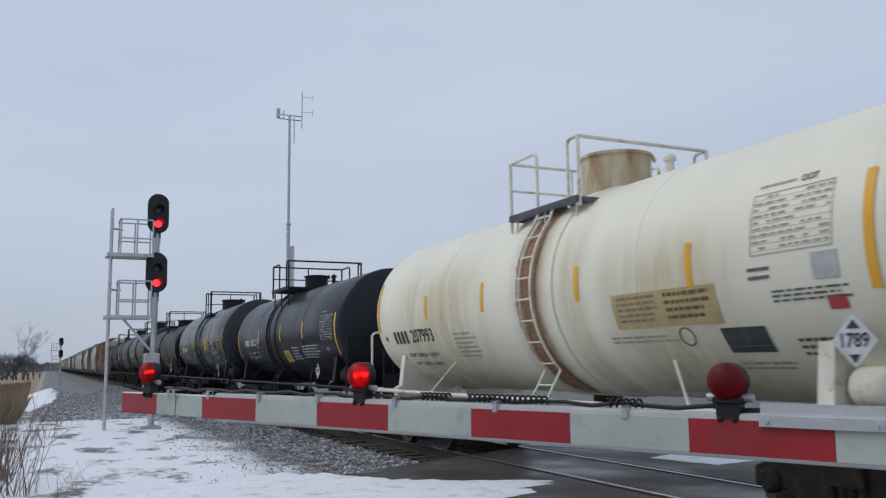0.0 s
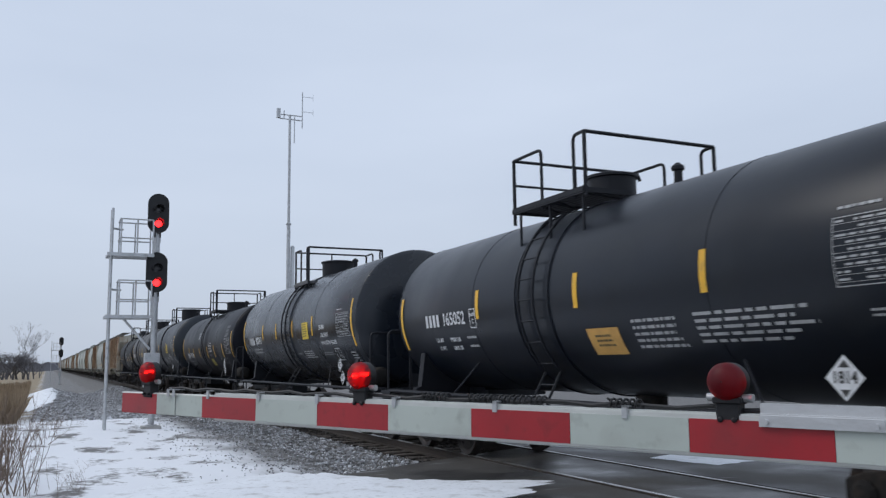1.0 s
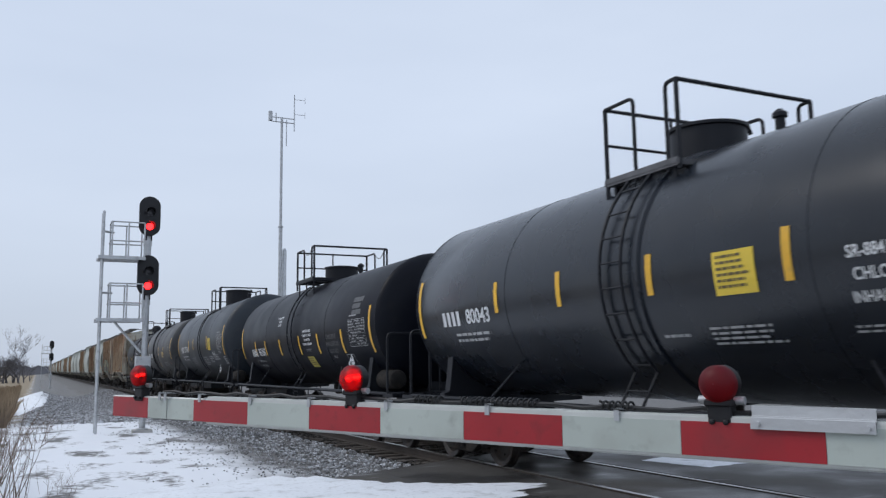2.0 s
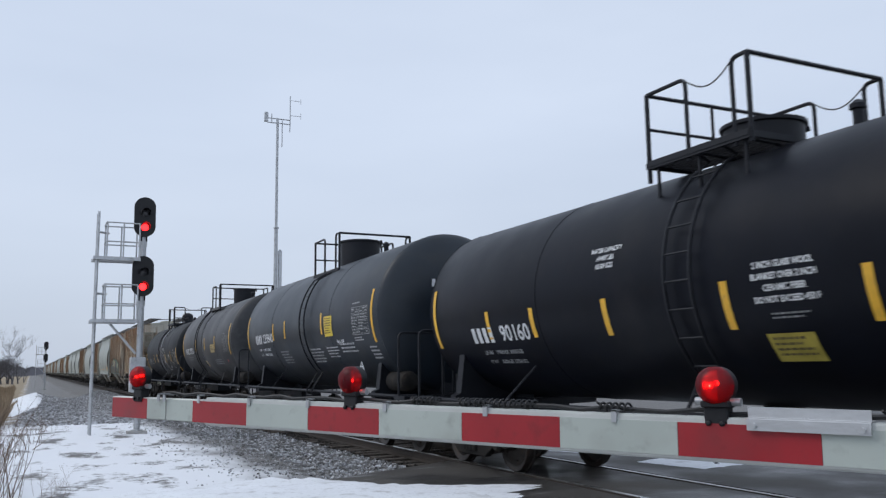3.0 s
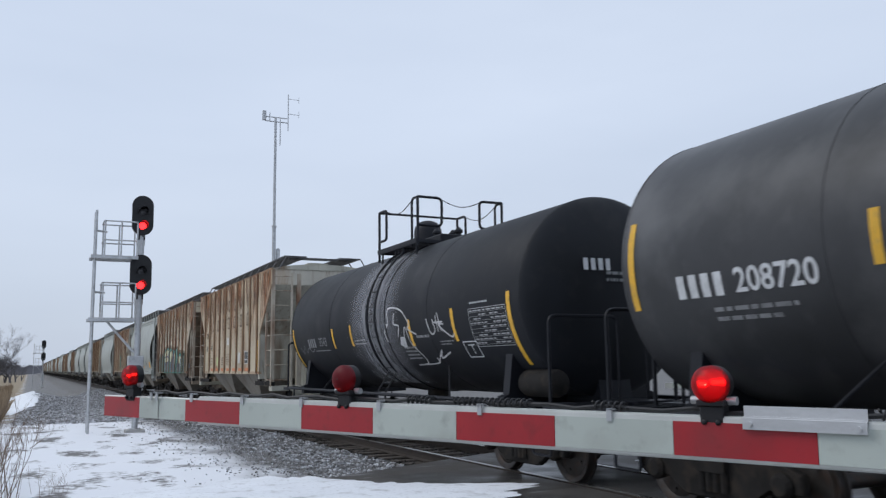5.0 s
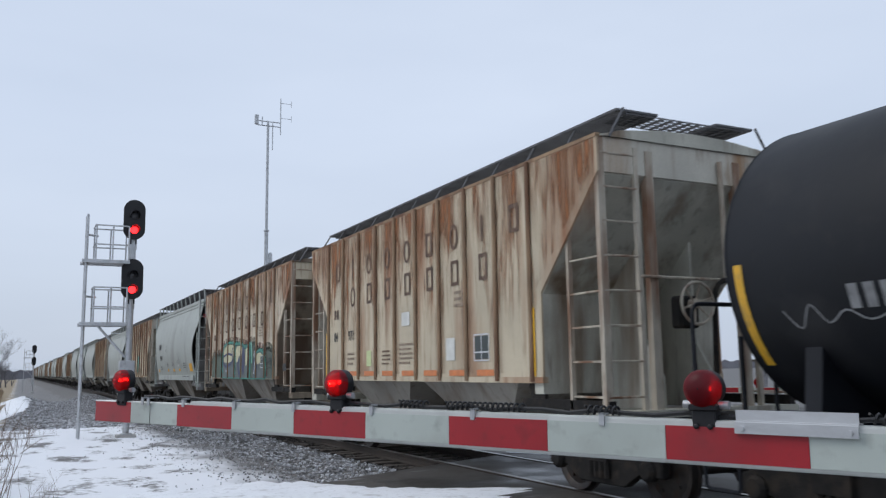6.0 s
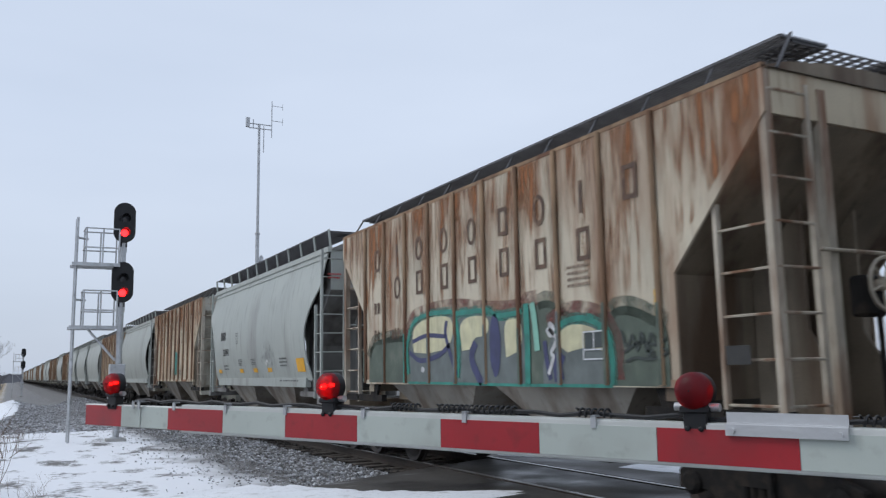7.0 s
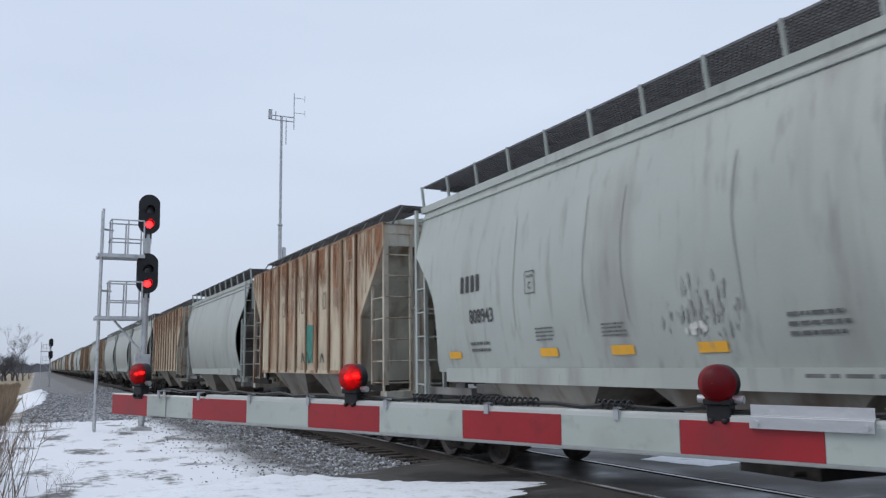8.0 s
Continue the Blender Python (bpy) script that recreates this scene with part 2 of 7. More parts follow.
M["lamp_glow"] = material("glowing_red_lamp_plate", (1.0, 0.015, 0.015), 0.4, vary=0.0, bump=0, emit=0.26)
M["dark_lens"] = material("unlit_signal_lens", (0.05, 0.05, 0.055), 0.15, vary=0.1, bump=0)
M["tie"] = material("weathered_tie_wood", (0.075, 0.062, 0.052), 0.9, vary=0.35, scale=5, bump=0.3)
M["concrete"] = material("grey_concrete", (0.38, 0.37, 0.35), 0.85, vary=0.15, scale=3, bump=0.2)


def lens_material():
    m = bpy.data.materials.new("red_plastic_lens")
    m.use_nodes = True
    n, l = m.node_tree.nodes, m.node_tree.links
    b, out = n["Principled BSDF"], n["Material Output"]
    b.inputs["Base Color"].default_value, b.inputs["Roughness"].default_value = (0.17, 0.014, 0.024, 1), 0.4
    tr = n.new("ShaderNodeBsdfTransparent")
    tr.inputs["Color"].default_value = (1.0, 0.12, 0.1, 1)
    tl = n.new("ShaderNodeBsdfTranslucent")
    tl.inputs["Color"].default_value = (0.42, 0.02, 0.025, 1)
    a, c = n.new("ShaderNodeMixShader"), n.new("ShaderNodeMixShader")
    a.inputs["Fac"].default_value, c.inputs["Fac"].default_value = 0.35, 0.4
    l.new(b.outputs[0], a.inputs[1]), l.new(tl.outputs[0], a.inputs[2])
    l.new(a.outputs[0], c.inputs[1]), l.new(tr.outputs[0], c.inputs[2])
    l.new(c.outputs[0], out.inputs["Surface"])
    return m


M["lens"] = lens_material()


def stain_material(name, col, lo, hi, most, top=0.35):
    """A thin wash of dirt that runs downward and breaks up at its edges."""
    m = bpy.data.materials.new(name)
    m.use_nodes = True
    n, l = m.node_tree.nodes, m.node_tree.links
    b = n["Principled BSDF"]
    b.inputs["Base Color"].default_value, b.inputs["Roughness"].default_value = (*col, 1), 0.8
    tc = n.new("ShaderNodeTexCoord")
    last = None
    for sc, squash in ((2.2, (1, 1.6, 0.25)), (9.0, (1, 1.5, 0.2))):
        mp, t = n.new("ShaderNodeMapping"), n.new("ShaderNodeTexNoise")
        mp.inputs["Scale"].default_value = squash
        t.inputs["Scale"].default_value, t.inputs["Detail"].default_value = sc, 5.0
        l.new(tc.outputs["Object"], mp.inputs["Vector"]), l.new(mp.outputs[0], t.inputs["Vector"])
        if last is None:
            last = t.outputs["Fac"]
        else:
            mx = n.new("ShaderNodeMath")
            mx.operation = "MULTIPLY_ADD"
            l.new(t.outputs["Fac"], mx.inputs[0])
            mx.inputs[1].default_value = 0.5
            l.new(last, mx.inputs[2])
            last = mx.outputs[0]
    edge = n.new("ShaderNodeTexCoord")
    sep = n.new("ShaderNodeSeparateXYZ")
    l.new(edge.outputs["Generated"], sep.inputs[0])
    fall = n.new("ShaderNodeMath")
    fall.operation = "PINGPONG"
    fall.inputs[1].default_value = 0.5
    l.new(sep.outputs["Y"], fall.inputs[0])
    soft = n.new("ShaderNodeMapRange")
    soft.inputs["From Max"].default_value = 0.42
    soft.interpolation_type = "SMOOTHSTEP"
    l.new(fall.outputs[0], soft.inputs["Value"])
    r = n.new("ShaderNodeMapRange")
    r.inputs["From Min"].default_value, r.inputs["From Max"].default_value, r.inputs["To Max"].default_value = lo, hi, most
    l.new(last, r.inputs["Value"])
    mul = n.new("ShaderNodeMath")
    mul.operation, mul.use_clamp = "MULTIPLY", True
    l.new(r.outputs[0], mul.inputs[0]), l.new(soft.outputs[0], mul.inputs[1])
    if top:
        fade = n.new("ShaderNodeMapRange")
        fade.interpolation_type = "SMOOTHSTEP"
        fade.name = "top_fade"
        fade.inputs["From Min"].default_value, fade.inputs["From Max"].default_value = 1.0, 1.0 - top
        l.new(sep.outputs["Z"], fade.inputs["Value"])
        both = n.new("ShaderNodeMath")
        both.operation = "MULTIPLY"
        l.new(mul.outputs[0], both.inputs[0]), l.new(fade.outputs[0], both.inputs[1])
        mul = both
    l.new(mul.outputs[0], b.inputs["Alpha"])
    return m


def roof_rust(name, col, lo, hi, most, reach):
    """Rust that starts at the roof line and thins out downward."""
    m = stain_material(name, col, lo, hi, most, 0)
    n, l = m.node_tree.nodes, m.node_tree.links
    sep = next(k for k in n if k.bl_idname == "ShaderNodeSeparateXYZ")
    soft = next(k for k in n if k.bl_idname == "ShaderNodeMapRange" and k.interpolation_type == "SMOOTHSTEP")
    l.new(sep.outputs["Z"], soft.inputs["Value"])
    soft.inputs["From Max"].default_value = reach
    return m


M["stain_roof"] = roof_rust("roof_line_rust", (0.25, 0.11, 0.05), 0.58, 1.0, 0.95, 0.9)
M["stain_blotch"] = roof_rust("rust_blotches", (0.3, 0.125, 0.05), 0.77, 0.98, 0.95, 0.55)
M["stain_rust"] = stain_material("running_rust", (0.25, 0.12, 0.06), 0.3, 0.8, 1.2, 0.08)
M["stain_ochre"] = stain_material("ochre_wash", (0.46, 0.32, 0.16), 0.35, 1.1, 0.85, 0.15)
M["stain_faint"] = stain_material("faint_ochre_wash", (0.62, 0.5, 0.28), 0.3, 1.25, 0.55)
M["stain_chalk"] = stain_material("chalky_wash", (0.33, 0.335, 0.36), 0.3, 1.0, 0.8, 0.12)
M["stain_post"] = stain_material("rust_along_post", (0.25, 0.125, 0.065), 0.55, 1.05, 0.7, 0.3)


def mist_material(name, col, most):
    """A thin sprayed veil, uneven in cover."""
    m = bpy.data.materials.new(name)
    m.use_nodes = True
    n, l = m.node_tree.nodes, m.node_tree.links
    b = n["Principled BSDF"]
    b.inputs["Base Color"].default_value, b.inputs["Roughness"].default_value = (*col, 1), 0.7
    tc, t, r = n.new("ShaderNodeTexCoord"), n.new("ShaderNodeTexNoise"), n.new("ShaderNodeMapRange")
    t.inputs["Scale"].default_value, t.inputs["Detail"].default_value = 5.0, 5.0
    r.inputs["From Min"].default_value, r.inputs["From Max"].default_value, r.inputs["To Max"].default_value = 0.3, 0.65, most
    l.new(tc.outputs["Object"], t.inputs["Vector"])
    l.new(t.outputs["Fac"], r.inputs["Value"])
    l.new(r.outputs[0], b.inputs["Alpha"])
    return m


M["mist_green"] = mist_material("thin_olive_spray", (0.085, 0.11, 0.083), 0.7)
M["mist_maroon"] = mist_material("thin_maroon_spray", (0.16, 0.055, 0.045), 0.75)
M["mist_teal"] = mist_material("thin_teal_spray", (0.05, 0.26, 0.2), 0.75)


def ground_material():
    """Wind-blown snow over frozen earth, with straw-brown field off to the side of the railway."""
    m = bpy.data.materials.new("snow_and_frozen_earth")
    m.use_nodes = True
    n, l = m.node_tree.nodes, m.node_tree.links
    b = n["Principled BSDF"]
    b.inputs["Roughness"].default_value = 0.85
    tc = n.new("ShaderNodeTexCoord")
    sep = n.new("ShaderNodeSeparateXYZ")
    l.new(tc.outputs["Object"], sep.inputs[0])

    def tex(sc, detail=6.0, squash=None):
        t = n.new("ShaderNodeTexNoise")
        t.inputs["Scale"].default_value, t.inputs["Detail"].default_value = sc, detail
        mp = n.new("ShaderNodeMapping")
        mp.inputs["Scale"].default_value = squash or (1, 1, 1)
        l.new(tc.outputs["Object"], mp.inputs["Vector"])
        l.new(mp.outputs[0], t.inputs["Vector"])
        return t.outputs["Fac"]

    def calc(op, a, c, clamp=False):
        x = n.new("ShaderNodeMath")
        x.operation, x.use_clamp = op, clamp
        for i, v in enumerate((a, c)):
            if hasattr(v, "is_linked"):
                l.new(v, x.inputs[i])
            else:
                x.inputs[i].default_value = v
        return x.outputs[0]

    def step(v, lo, hi):
        r = n.new("ShaderNodeMapRange")
        r.interpolation_type = "SMOOTHSTEP"
        r.inputs["From Min"].default_value, r.inputs["From Max"].default_value = lo, hi
        l.new(v, r.inputs["Value"])
        return r.outputs[0]

    def mix(f, a, c):
        x = n.new("ShaderNodeMixRGB")
        for s, v in (("Fac", f), ("Color1", a), ("Color2", c)):
            if hasattr(v, "is_linked"):
                l.new(v, x.inputs[s])
            else:
                x.inputs[s].default_value = (*v, 1)
        return x.outputs["Color"]

    big, mid, small = tex(0.22), tex(1.1, 8.0, (1.0, 0.55, 1.0)), tex(9.0)
    earth = mix(small, (0.075, 0.07, 0.066), (0.22, 0.215, 0.21))
    snow = mix(mid, (0.76, 0.78, 0.82), (0.87, 0.88, 0.9))
    straw = mix(mid, (0.2, 0.155, 0.1), (0.36, 0.29, 0.19))
    # bare patches grow towards the railway and where the wind scoured
    near = step(calc("ADD", sep.outputs["X"], calc("MULTIPLY", mid, 2.4)), 3.9, 5.4)
    gaps = step(calc("ADD", mid, calc("MULTIPLY", small, 0.35)), 0.70, 0.83)
    slope = calc("MULTIPLY", step(calc("ADD", sep.outputs["Y"], calc("MULTIPLY", big, 8.0)), 34.0, 40.0), step(calc("ADD", sep.outputs["X"], calc("MULTIPLY", mid, 1.2)), -0.6, 0.4))
    bare = calc("MAXIMUM", calc("MAXIMUM", near, gaps), calc("MULTIPLY", slope, calc("ADD", 0.62, calc("MULTIPLY", small, 0.6))))
    ground = mix(bare, snow, earth)
    far = step(sep.outputs["Y"], 26.0, 40.0)
    side = step(calc("ADD", calc("MULTIPLY", sep.outputs["X"], -1.0), calc("MULTIPLY", big, 3.0)), 1.6, 2.6)
    field = calc("MULTIPLY", far, side)
    ground = mix(field, ground, straw)
    # ground fades to a near-black brown close to the track centre
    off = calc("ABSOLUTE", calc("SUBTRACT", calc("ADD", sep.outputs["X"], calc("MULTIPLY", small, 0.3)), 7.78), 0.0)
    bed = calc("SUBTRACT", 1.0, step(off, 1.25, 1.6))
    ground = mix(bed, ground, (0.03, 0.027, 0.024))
    l.new(ground, b.inputs["Base Color"])
    bp = n.new("ShaderNodeBump")
    bp.inputs["Strength"].default_value, bp.inputs["Distance"].default_value = 0.5, 0.05
    l.new(calc("ADD", mid, calc("MULTIPLY", small, 0.3)), bp.inputs["Height"])
    l.new(bp.outputs[0], b.inputs["Normal"])
    return m


M["ground"] = ground_material()


def road_material():
    """Wet dark asphalt with salt-dry streaks and packed snow in the wheel tracks."""
    m = bpy.data.materials.new("wet_salted_asphalt")
    m.use_nodes = True
    n, l = m.node_tree.nodes, m.node_tree.links
    b = n["Principled BSDF"]
    tc = n.new("ShaderNodeTexCoord")

    def tex(sc, squash=(1, 1, 1), detail=6.0):
        t, mp = n.new("ShaderNodeTexNoise"), n.new("ShaderNodeMapping")
        t.inputs["Scale"].default_value, t.inputs["Detail"].default_value = sc, detail
        mp.inputs["Scale"].default_value = squash
        l.new(tc.outputs["Object"], mp.inputs["Vector"])
        l.new(mp.outputs[0], t.inputs["Vector"])
        return t.outputs["Fac"]

    def ramp(src, lo, hi, a, c):
        r = n.new("ShaderNodeValToRGB")
        r.color_ramp.elements[0].position, r.color_ramp.elements[1].position = lo, hi
        r.color_ramp.elements[0].color, r.color_ramp.elements[1].color = (*a, 1), (*c, 1)
        l.new(src, r.inputs["Fac"])
        return r.outputs["Color"]

    def mix(f, a, c):
        x = n.new("ShaderNodeMixRGB")
        l.new(f, x.inputs["Fac"]), l.new(a, x.inputs["Color1"])
        x.inputs["Color2"].default_value = (*c, 1)
        return x.outputs["Color"]

    wide, streaks, grain = tex(0.6), tex(1.6, (0.35, 1.6, 1.0)), tex(70.0)
    col = ramp(wide, 0.35, 0.7, (0.015, 0.015, 0.016), (0.072, 0.065, 0.056))
    col = mix(ramp(grain, 0.4, 0.7, (0, 0, 0), (0.3, 0.3, 0.3)), col, (0.11, 0.102, 0.092))
    col = mix(ramp(streaks, 0.64, 0.78, (0, 0, 0), (0.4, 0.4, 0.4)), col, (0.62, 0.64, 0.67))
    l.new(col, b.inputs["Base Color"])
    l.new(ramp(wide, 0.35, 0.65, (0.3, 0.3, 0.3), (0.8, 0.8, 0.8)), b.inputs["Roughness"])
    bp = n.new("ShaderNodeBump")
    bp.inputs["Strength"].default_value, bp.inputs["Distance"].default_value = 0.25, 0.01
    l.new(grain, bp.inputs["Height"])
    l.new(bp.outputs[0], b.inputs["Normal"])
    return m


M["road"] = road_material()
M["snow"] = material("packed_snow", (0.82, 0.84, 0.87), 0.7, vary=0.05, scale=2.0, stain=(0.5, 0.5, 0.5), amount=0.2, stain_scale=3, bump=0.25, bump_scale=12)


# ---- mesh helpers ----
def box(bm, x0, x1, y0, y1, z0, z1, m=None):
    vs = [bm.verts.new(p) for p in ((x0, y0, z0), (x1, y0, z0), (x1, y1, z0), (x0, y1, z0), (x0, y0, z1), (x1, y0, z1), (x1, y1, z1), (x0, y1, z1))]
    if m is not None:
        for v in vs:
            v.co = m @ v.co
    for f in ((3, 2, 1, 0), (4, 5, 6, 7), (0, 1, 5, 4), (1, 2, 6, 5), (2, 3, 7, 6), (3, 0, 4, 7)):
        bm.faces.new([vs[i] for i in f])
    return vs


def tube(bm, pts, r, n=6, closed=False, r1=None):
    """A round bar along the points, tapering to r1."""
    pts = [Vector(p) for p in pts]
    rings, up = [], None
    for i, p in enumerate(pts):
        a = pts[i - 1] if i or closed else p
        b = pts[(i + 1) % len(pts)] if i < len(pts) - 1 or closed else p
        d = (b - a).normalized()
        if up is None:
            up = d.orthogonal().normalized()
        up = (up - d * up.dot(d))
        up = up.normalized() if up.length > 1e-6 else d.orthogonal().normalized()
        side = d.cross(up)
        rr = r if r1 is None else r + (r1 - r) * i / max(1, len(pts) - 1)
        rings.append([bm.verts.new(p + (up * math.cos(2 * math.pi * k / n) + side * math.sin(2 * math.pi * k / n)) * rr) for k in range(n)])
    for i in range(len(rings) if closed else len(rings) - 1):
        a, b = rings[i], rings[(i + 1) % len(rings)]
        for k in range(n):
            bm.faces.new((a[k], a[(k + 1) % n], b[(k + 1) % n], b[k]))
    if not closed:
        bm.faces.new(rings[0][::-1]), bm.faces.new(rings[-1])


def lathe(bm, prof, n=24, m=None, cap=True):
    """Turns (r, h) pairs round the z axis, then places them by m."""
    m = m or Matrix()
    rings = [[bm.verts.new(m @ Vector((r * math.cos(2 * math.pi * k / n), r * math.sin(2 * math.pi * k / n), h))) for k in range(n)] for r, h in prof]
    for a, b in zip(rings, rings[1:]):
        for k in range(n):
            bm.faces.new((a[k], a[(k + 1) % n], b[(k + 1) % n], b[k]))
    if cap:
        bm.faces.new(rings[0][::-1]), bm.faces.new(rings[-1])


def prism(bm, outline, x0, x1):
    """A (y, z) outline pulled from x0 to x1."""
    a = [bm.verts.new((x0, y, z)) for y, z in outline]
    b = [bm.verts.new((x1, y, z)) for y, z in outline]
    bm.faces.new(a), bm.faces.new(b[::-1])
    for i in range(len(a)):
        j = (i + 1) % len(a)
        bm.faces.new((a[j], a[i], b[i], b[j]))


def rounded(pts, r, n=4):
    """The same line with its inner corners rounded."""
    pts = [Vector(p) for p in pts]
    out = [pts[0]]
    for a, b, c in zip(pts, pts[1:], pts[2:]):
        d0, d1 = (a - b), (c - b)
        k = min(r, d0.length * 0.45, d1.length * 0.45)
        p0, p1 = b + d0.normalized() * k, b + d1.normalized() * k
        for i in range(n + 1):
            t = i / n
            out.append(p0 * (1 - t) ** 2 + b * 2 * t * (1 - t) + p1 * t * t)
    return out + [pts[-1]]


def part(name, bm, mat, parent=None, label="", smooth=False, m=None, kind=""):
    bmesh.ops.recalc_face_normals(bm, faces=bm.faces)
    me = bpy.data.meshes.new(name)
    bm.to_mesh(me)
    bm.free()
    if smooth:
        me.polygons.foreach_set("use_smooth", [True] * len(me.polygons))
        me.set_sharp_from_angle(angle=radians(38))
    me.materials.append(mat)
    ob = new(name, me)
    if parent is not None:
        ob.parent = parent
    if m is not None:
        ob.matrix_basis = m
    if label:
        ob["label"] = label
    if kind:
        ob["kind"] = kind
    return ob


def share(name, ob, parent, m):
    """Another part on the same mesh."""
    o = new(name, ob.data)
    o.parent, o.matrix_basis = parent, m
    if "label" in ob:
        o["label"] = ob["label"]
    return o


def thing(name, label, category, group="", m=None):
    ob = tagged(new(name), label, category, group)
    if m is not None:
        ob.matrix_basis = m
    return ob


FONT_CACHE = {}


def lettering(text, size, squeeze=1.0, bold=0.0):
    """Flat letter shapes: (u, v) points centred on the word, and faces."""
    key = (text, size, squeeze, bold)
    if key not in FONT_CACHE:
        cu = bpy.data.curves.new("lettering", "FONT")
        cu.body, cu.size, cu.align_x, cu.align_y, cu.resolution_u = text, size, "CENTER", "CENTER", 3
        cu.offset = bold
        ob = bpy.data.objects.new("lettering", cu)
        me = bpy.data.meshes.new_from_object(ob)
        FONT_CACHE[key] = ([(v.co.x * squeeze, v.co.y) for v in me.vertices], [tuple(p.vertices) for p in me.polygons])
        bpy.data.objects.remove(ob), bpy.data.meshes.remove(me), bpy.data.curves.remove(cu)
    return FONT_CACHE[key]


def quads(rects):
    """Flat rectangles (u0, u1, v0, v1), cut small enough to follow a curve."""
    pts, faces = [], []
    for u0, u1, v0, v1 in rects:
        n = max(1, int(abs(v1 - v0) / 0.12))
        k = len(pts)
        for i in range(n + 1):
            v = v0 + (v1 - v0) * i / n
            pts += [(u0, v), (u1, v)]
        faces += [(k + 2 * i, k + 2 * i + 1, k + 2 * i + 3, k + 2 * i + 2) for i in range(n)]
    return pts, faces


def text_bars(w, h, rows, seed, gap=0.55):
    """Plain bars in the place of small writing."""
    rng, out = random.Random(seed), []
    for i in range(rows):
        v1 = h / 2 - h * i / rows
        v0, u = v1 - h / rows * (1 - gap), -w / 2
        end = w / 2 - rng.random() * w * 0.25
        while u < end:
            k = min(end, u + w * rng.uniform(0.05, 0.18))
            out.append((u, k, v0, v1))
            u = k + w * 0.03
    return quads(out)


def data_panel(w, h, rows, seed):
    """A ruled table of plain bars."""
    rng, t = random.Random(seed), 0.009
    out = [(-w / 2, w / 2, h / 2 - t, h / 2), (-w / 2, w / 2, -h / 2, -h / 2 + t), (-w / 2, -w / 2 + t, -h / 2, h / 2), (w / 2 - t, w / 2, -h / 2, h / 2)]
    for i in range(rows):
        z1 = h / 2 - 0.03 - (h - 0.04) * i / rows
        z0 = z1 - (h - 0.04) / rows * 0.3
        u = -w / 2 + 0.03
        while u < w / 2 - 0.06:
            k = min(w / 2 - 0.03, u + w * rng.uniform(0.04, 0.13))
            if rng.random() < 0.75:
                out.append((u, k, z0, z1))
            u = k + w * 0.03
        out.append((-w / 2, w / 2, z0 - 0.018, z0 - 0.014))
    return quads(out)


def decal(name, shape, place, mat, parent, label="", kind=""):
    """Lays a flat shape on a surface given by place(u, v)."""
    pts, faces = shape
    bm = bmesh.new()
    vs = [bm.verts.new(place(u, v)) for u, v in pts]
    for f in faces:
        try:
            bm.faces.new([vs[i] for i in f])
        except ValueError:
            pass
    me = bpy.data.meshes.new(name)
    bm.to_mesh(me)
    bm.free()
    me.materials.append(mat)
    ob = new(name, me)
    ob.parent = parent
    if label:
        ob["label"] = label
    if kind:
        ob["kind"] = kind
    return ob


# ---- the lie of the land ----
TRACK_X = 7.63
ROAD_DIR = Vector((0.902, 0.431, 0))
ROAD_NOR = Vector((-0.431, 0.902, 0))
ROAD_LO, ROAD_HI = -4.5, 9.3


def sstep(a, b, x):
    t = min(1, max(0, (x - a) / (b - a)))
    return t * t * (3 - 2 * t)


def land(x, y):
    """Height of the ground: level by the crossing, with the bed raised above the land further along."""
    q = x * ROAD_NOR.x + y * ROAD_NOR.y
    away = sstep(26, 60, y) + sstep(20, 60, -y)
    dx = abs(x - TRACK_X)
    low = -0.06 - 0.75 * away
    if x < 2.0:
        low -= 0.5 * away * sstep(0.5, -4.0, x)
    bed = -0.2
    z = bed + (low - bed) * sstep(1.9, 3.9, dx)
    if 40 < y < 120 and -2.5 < x < 3:
        z += 0.55 * sstep(40, 60, y) * sstep(120, 80, y) * max(0, 1 - abs(x - 0.6) / 2.0)
    z += 0.05 * noise.noise((x * 0.5, y * 0.5, 0)) + 0.02 * noise.noise((x * 2.1, y * 2.1, 4))
    if dx < 2.3:
        z = min(z, -0.17)
    road = sstep(ROAD_LO - 0.8, ROAD_LO, q) * (1 - sstep(ROAD_HI, ROAD_HI + 0.9, q))
    return z + (-0.075 - z) * road


def lines(stops):
    out = []
    for (a, n), (b, _) in zip(stops, stops[1:]):
        out += [a + (b - a) * i / n for i in range(n)]
    return out + [stops[-1][0]]


XS = lines([(-2500, 6), (-300, 8), (-40, 20), (-6, 56), (14, 24), (40, 12), (300, 6), (2500, 1)])
YS = lines([(-1500, 6), (-150, 10), (-12, 60), (34, 60), (130, 20), (600, 8), (3500, 1)])
gv = [(x, y, land(x, y)) for y in YS for x in XS]
gw = len(XS)
gf = [(j * gw + i, j * gw + i + 1, (j + 1) * gw + i + 1, (j + 1) * gw + i) for j in range(len(YS) - 1) for i in range(gw - 1)]
gme = bpy.data.meshes.new("ground")
gme.from_pydata(gv, [], gf)
gme.polygons.foreach_set("use_smooth", [True] * len(gme.polygons))
gme.materials.append(M["ground"])
ground = tagged(new("ground", gme), "snow-covered frozen ground with bare brown patches", "ground", kind="structure")


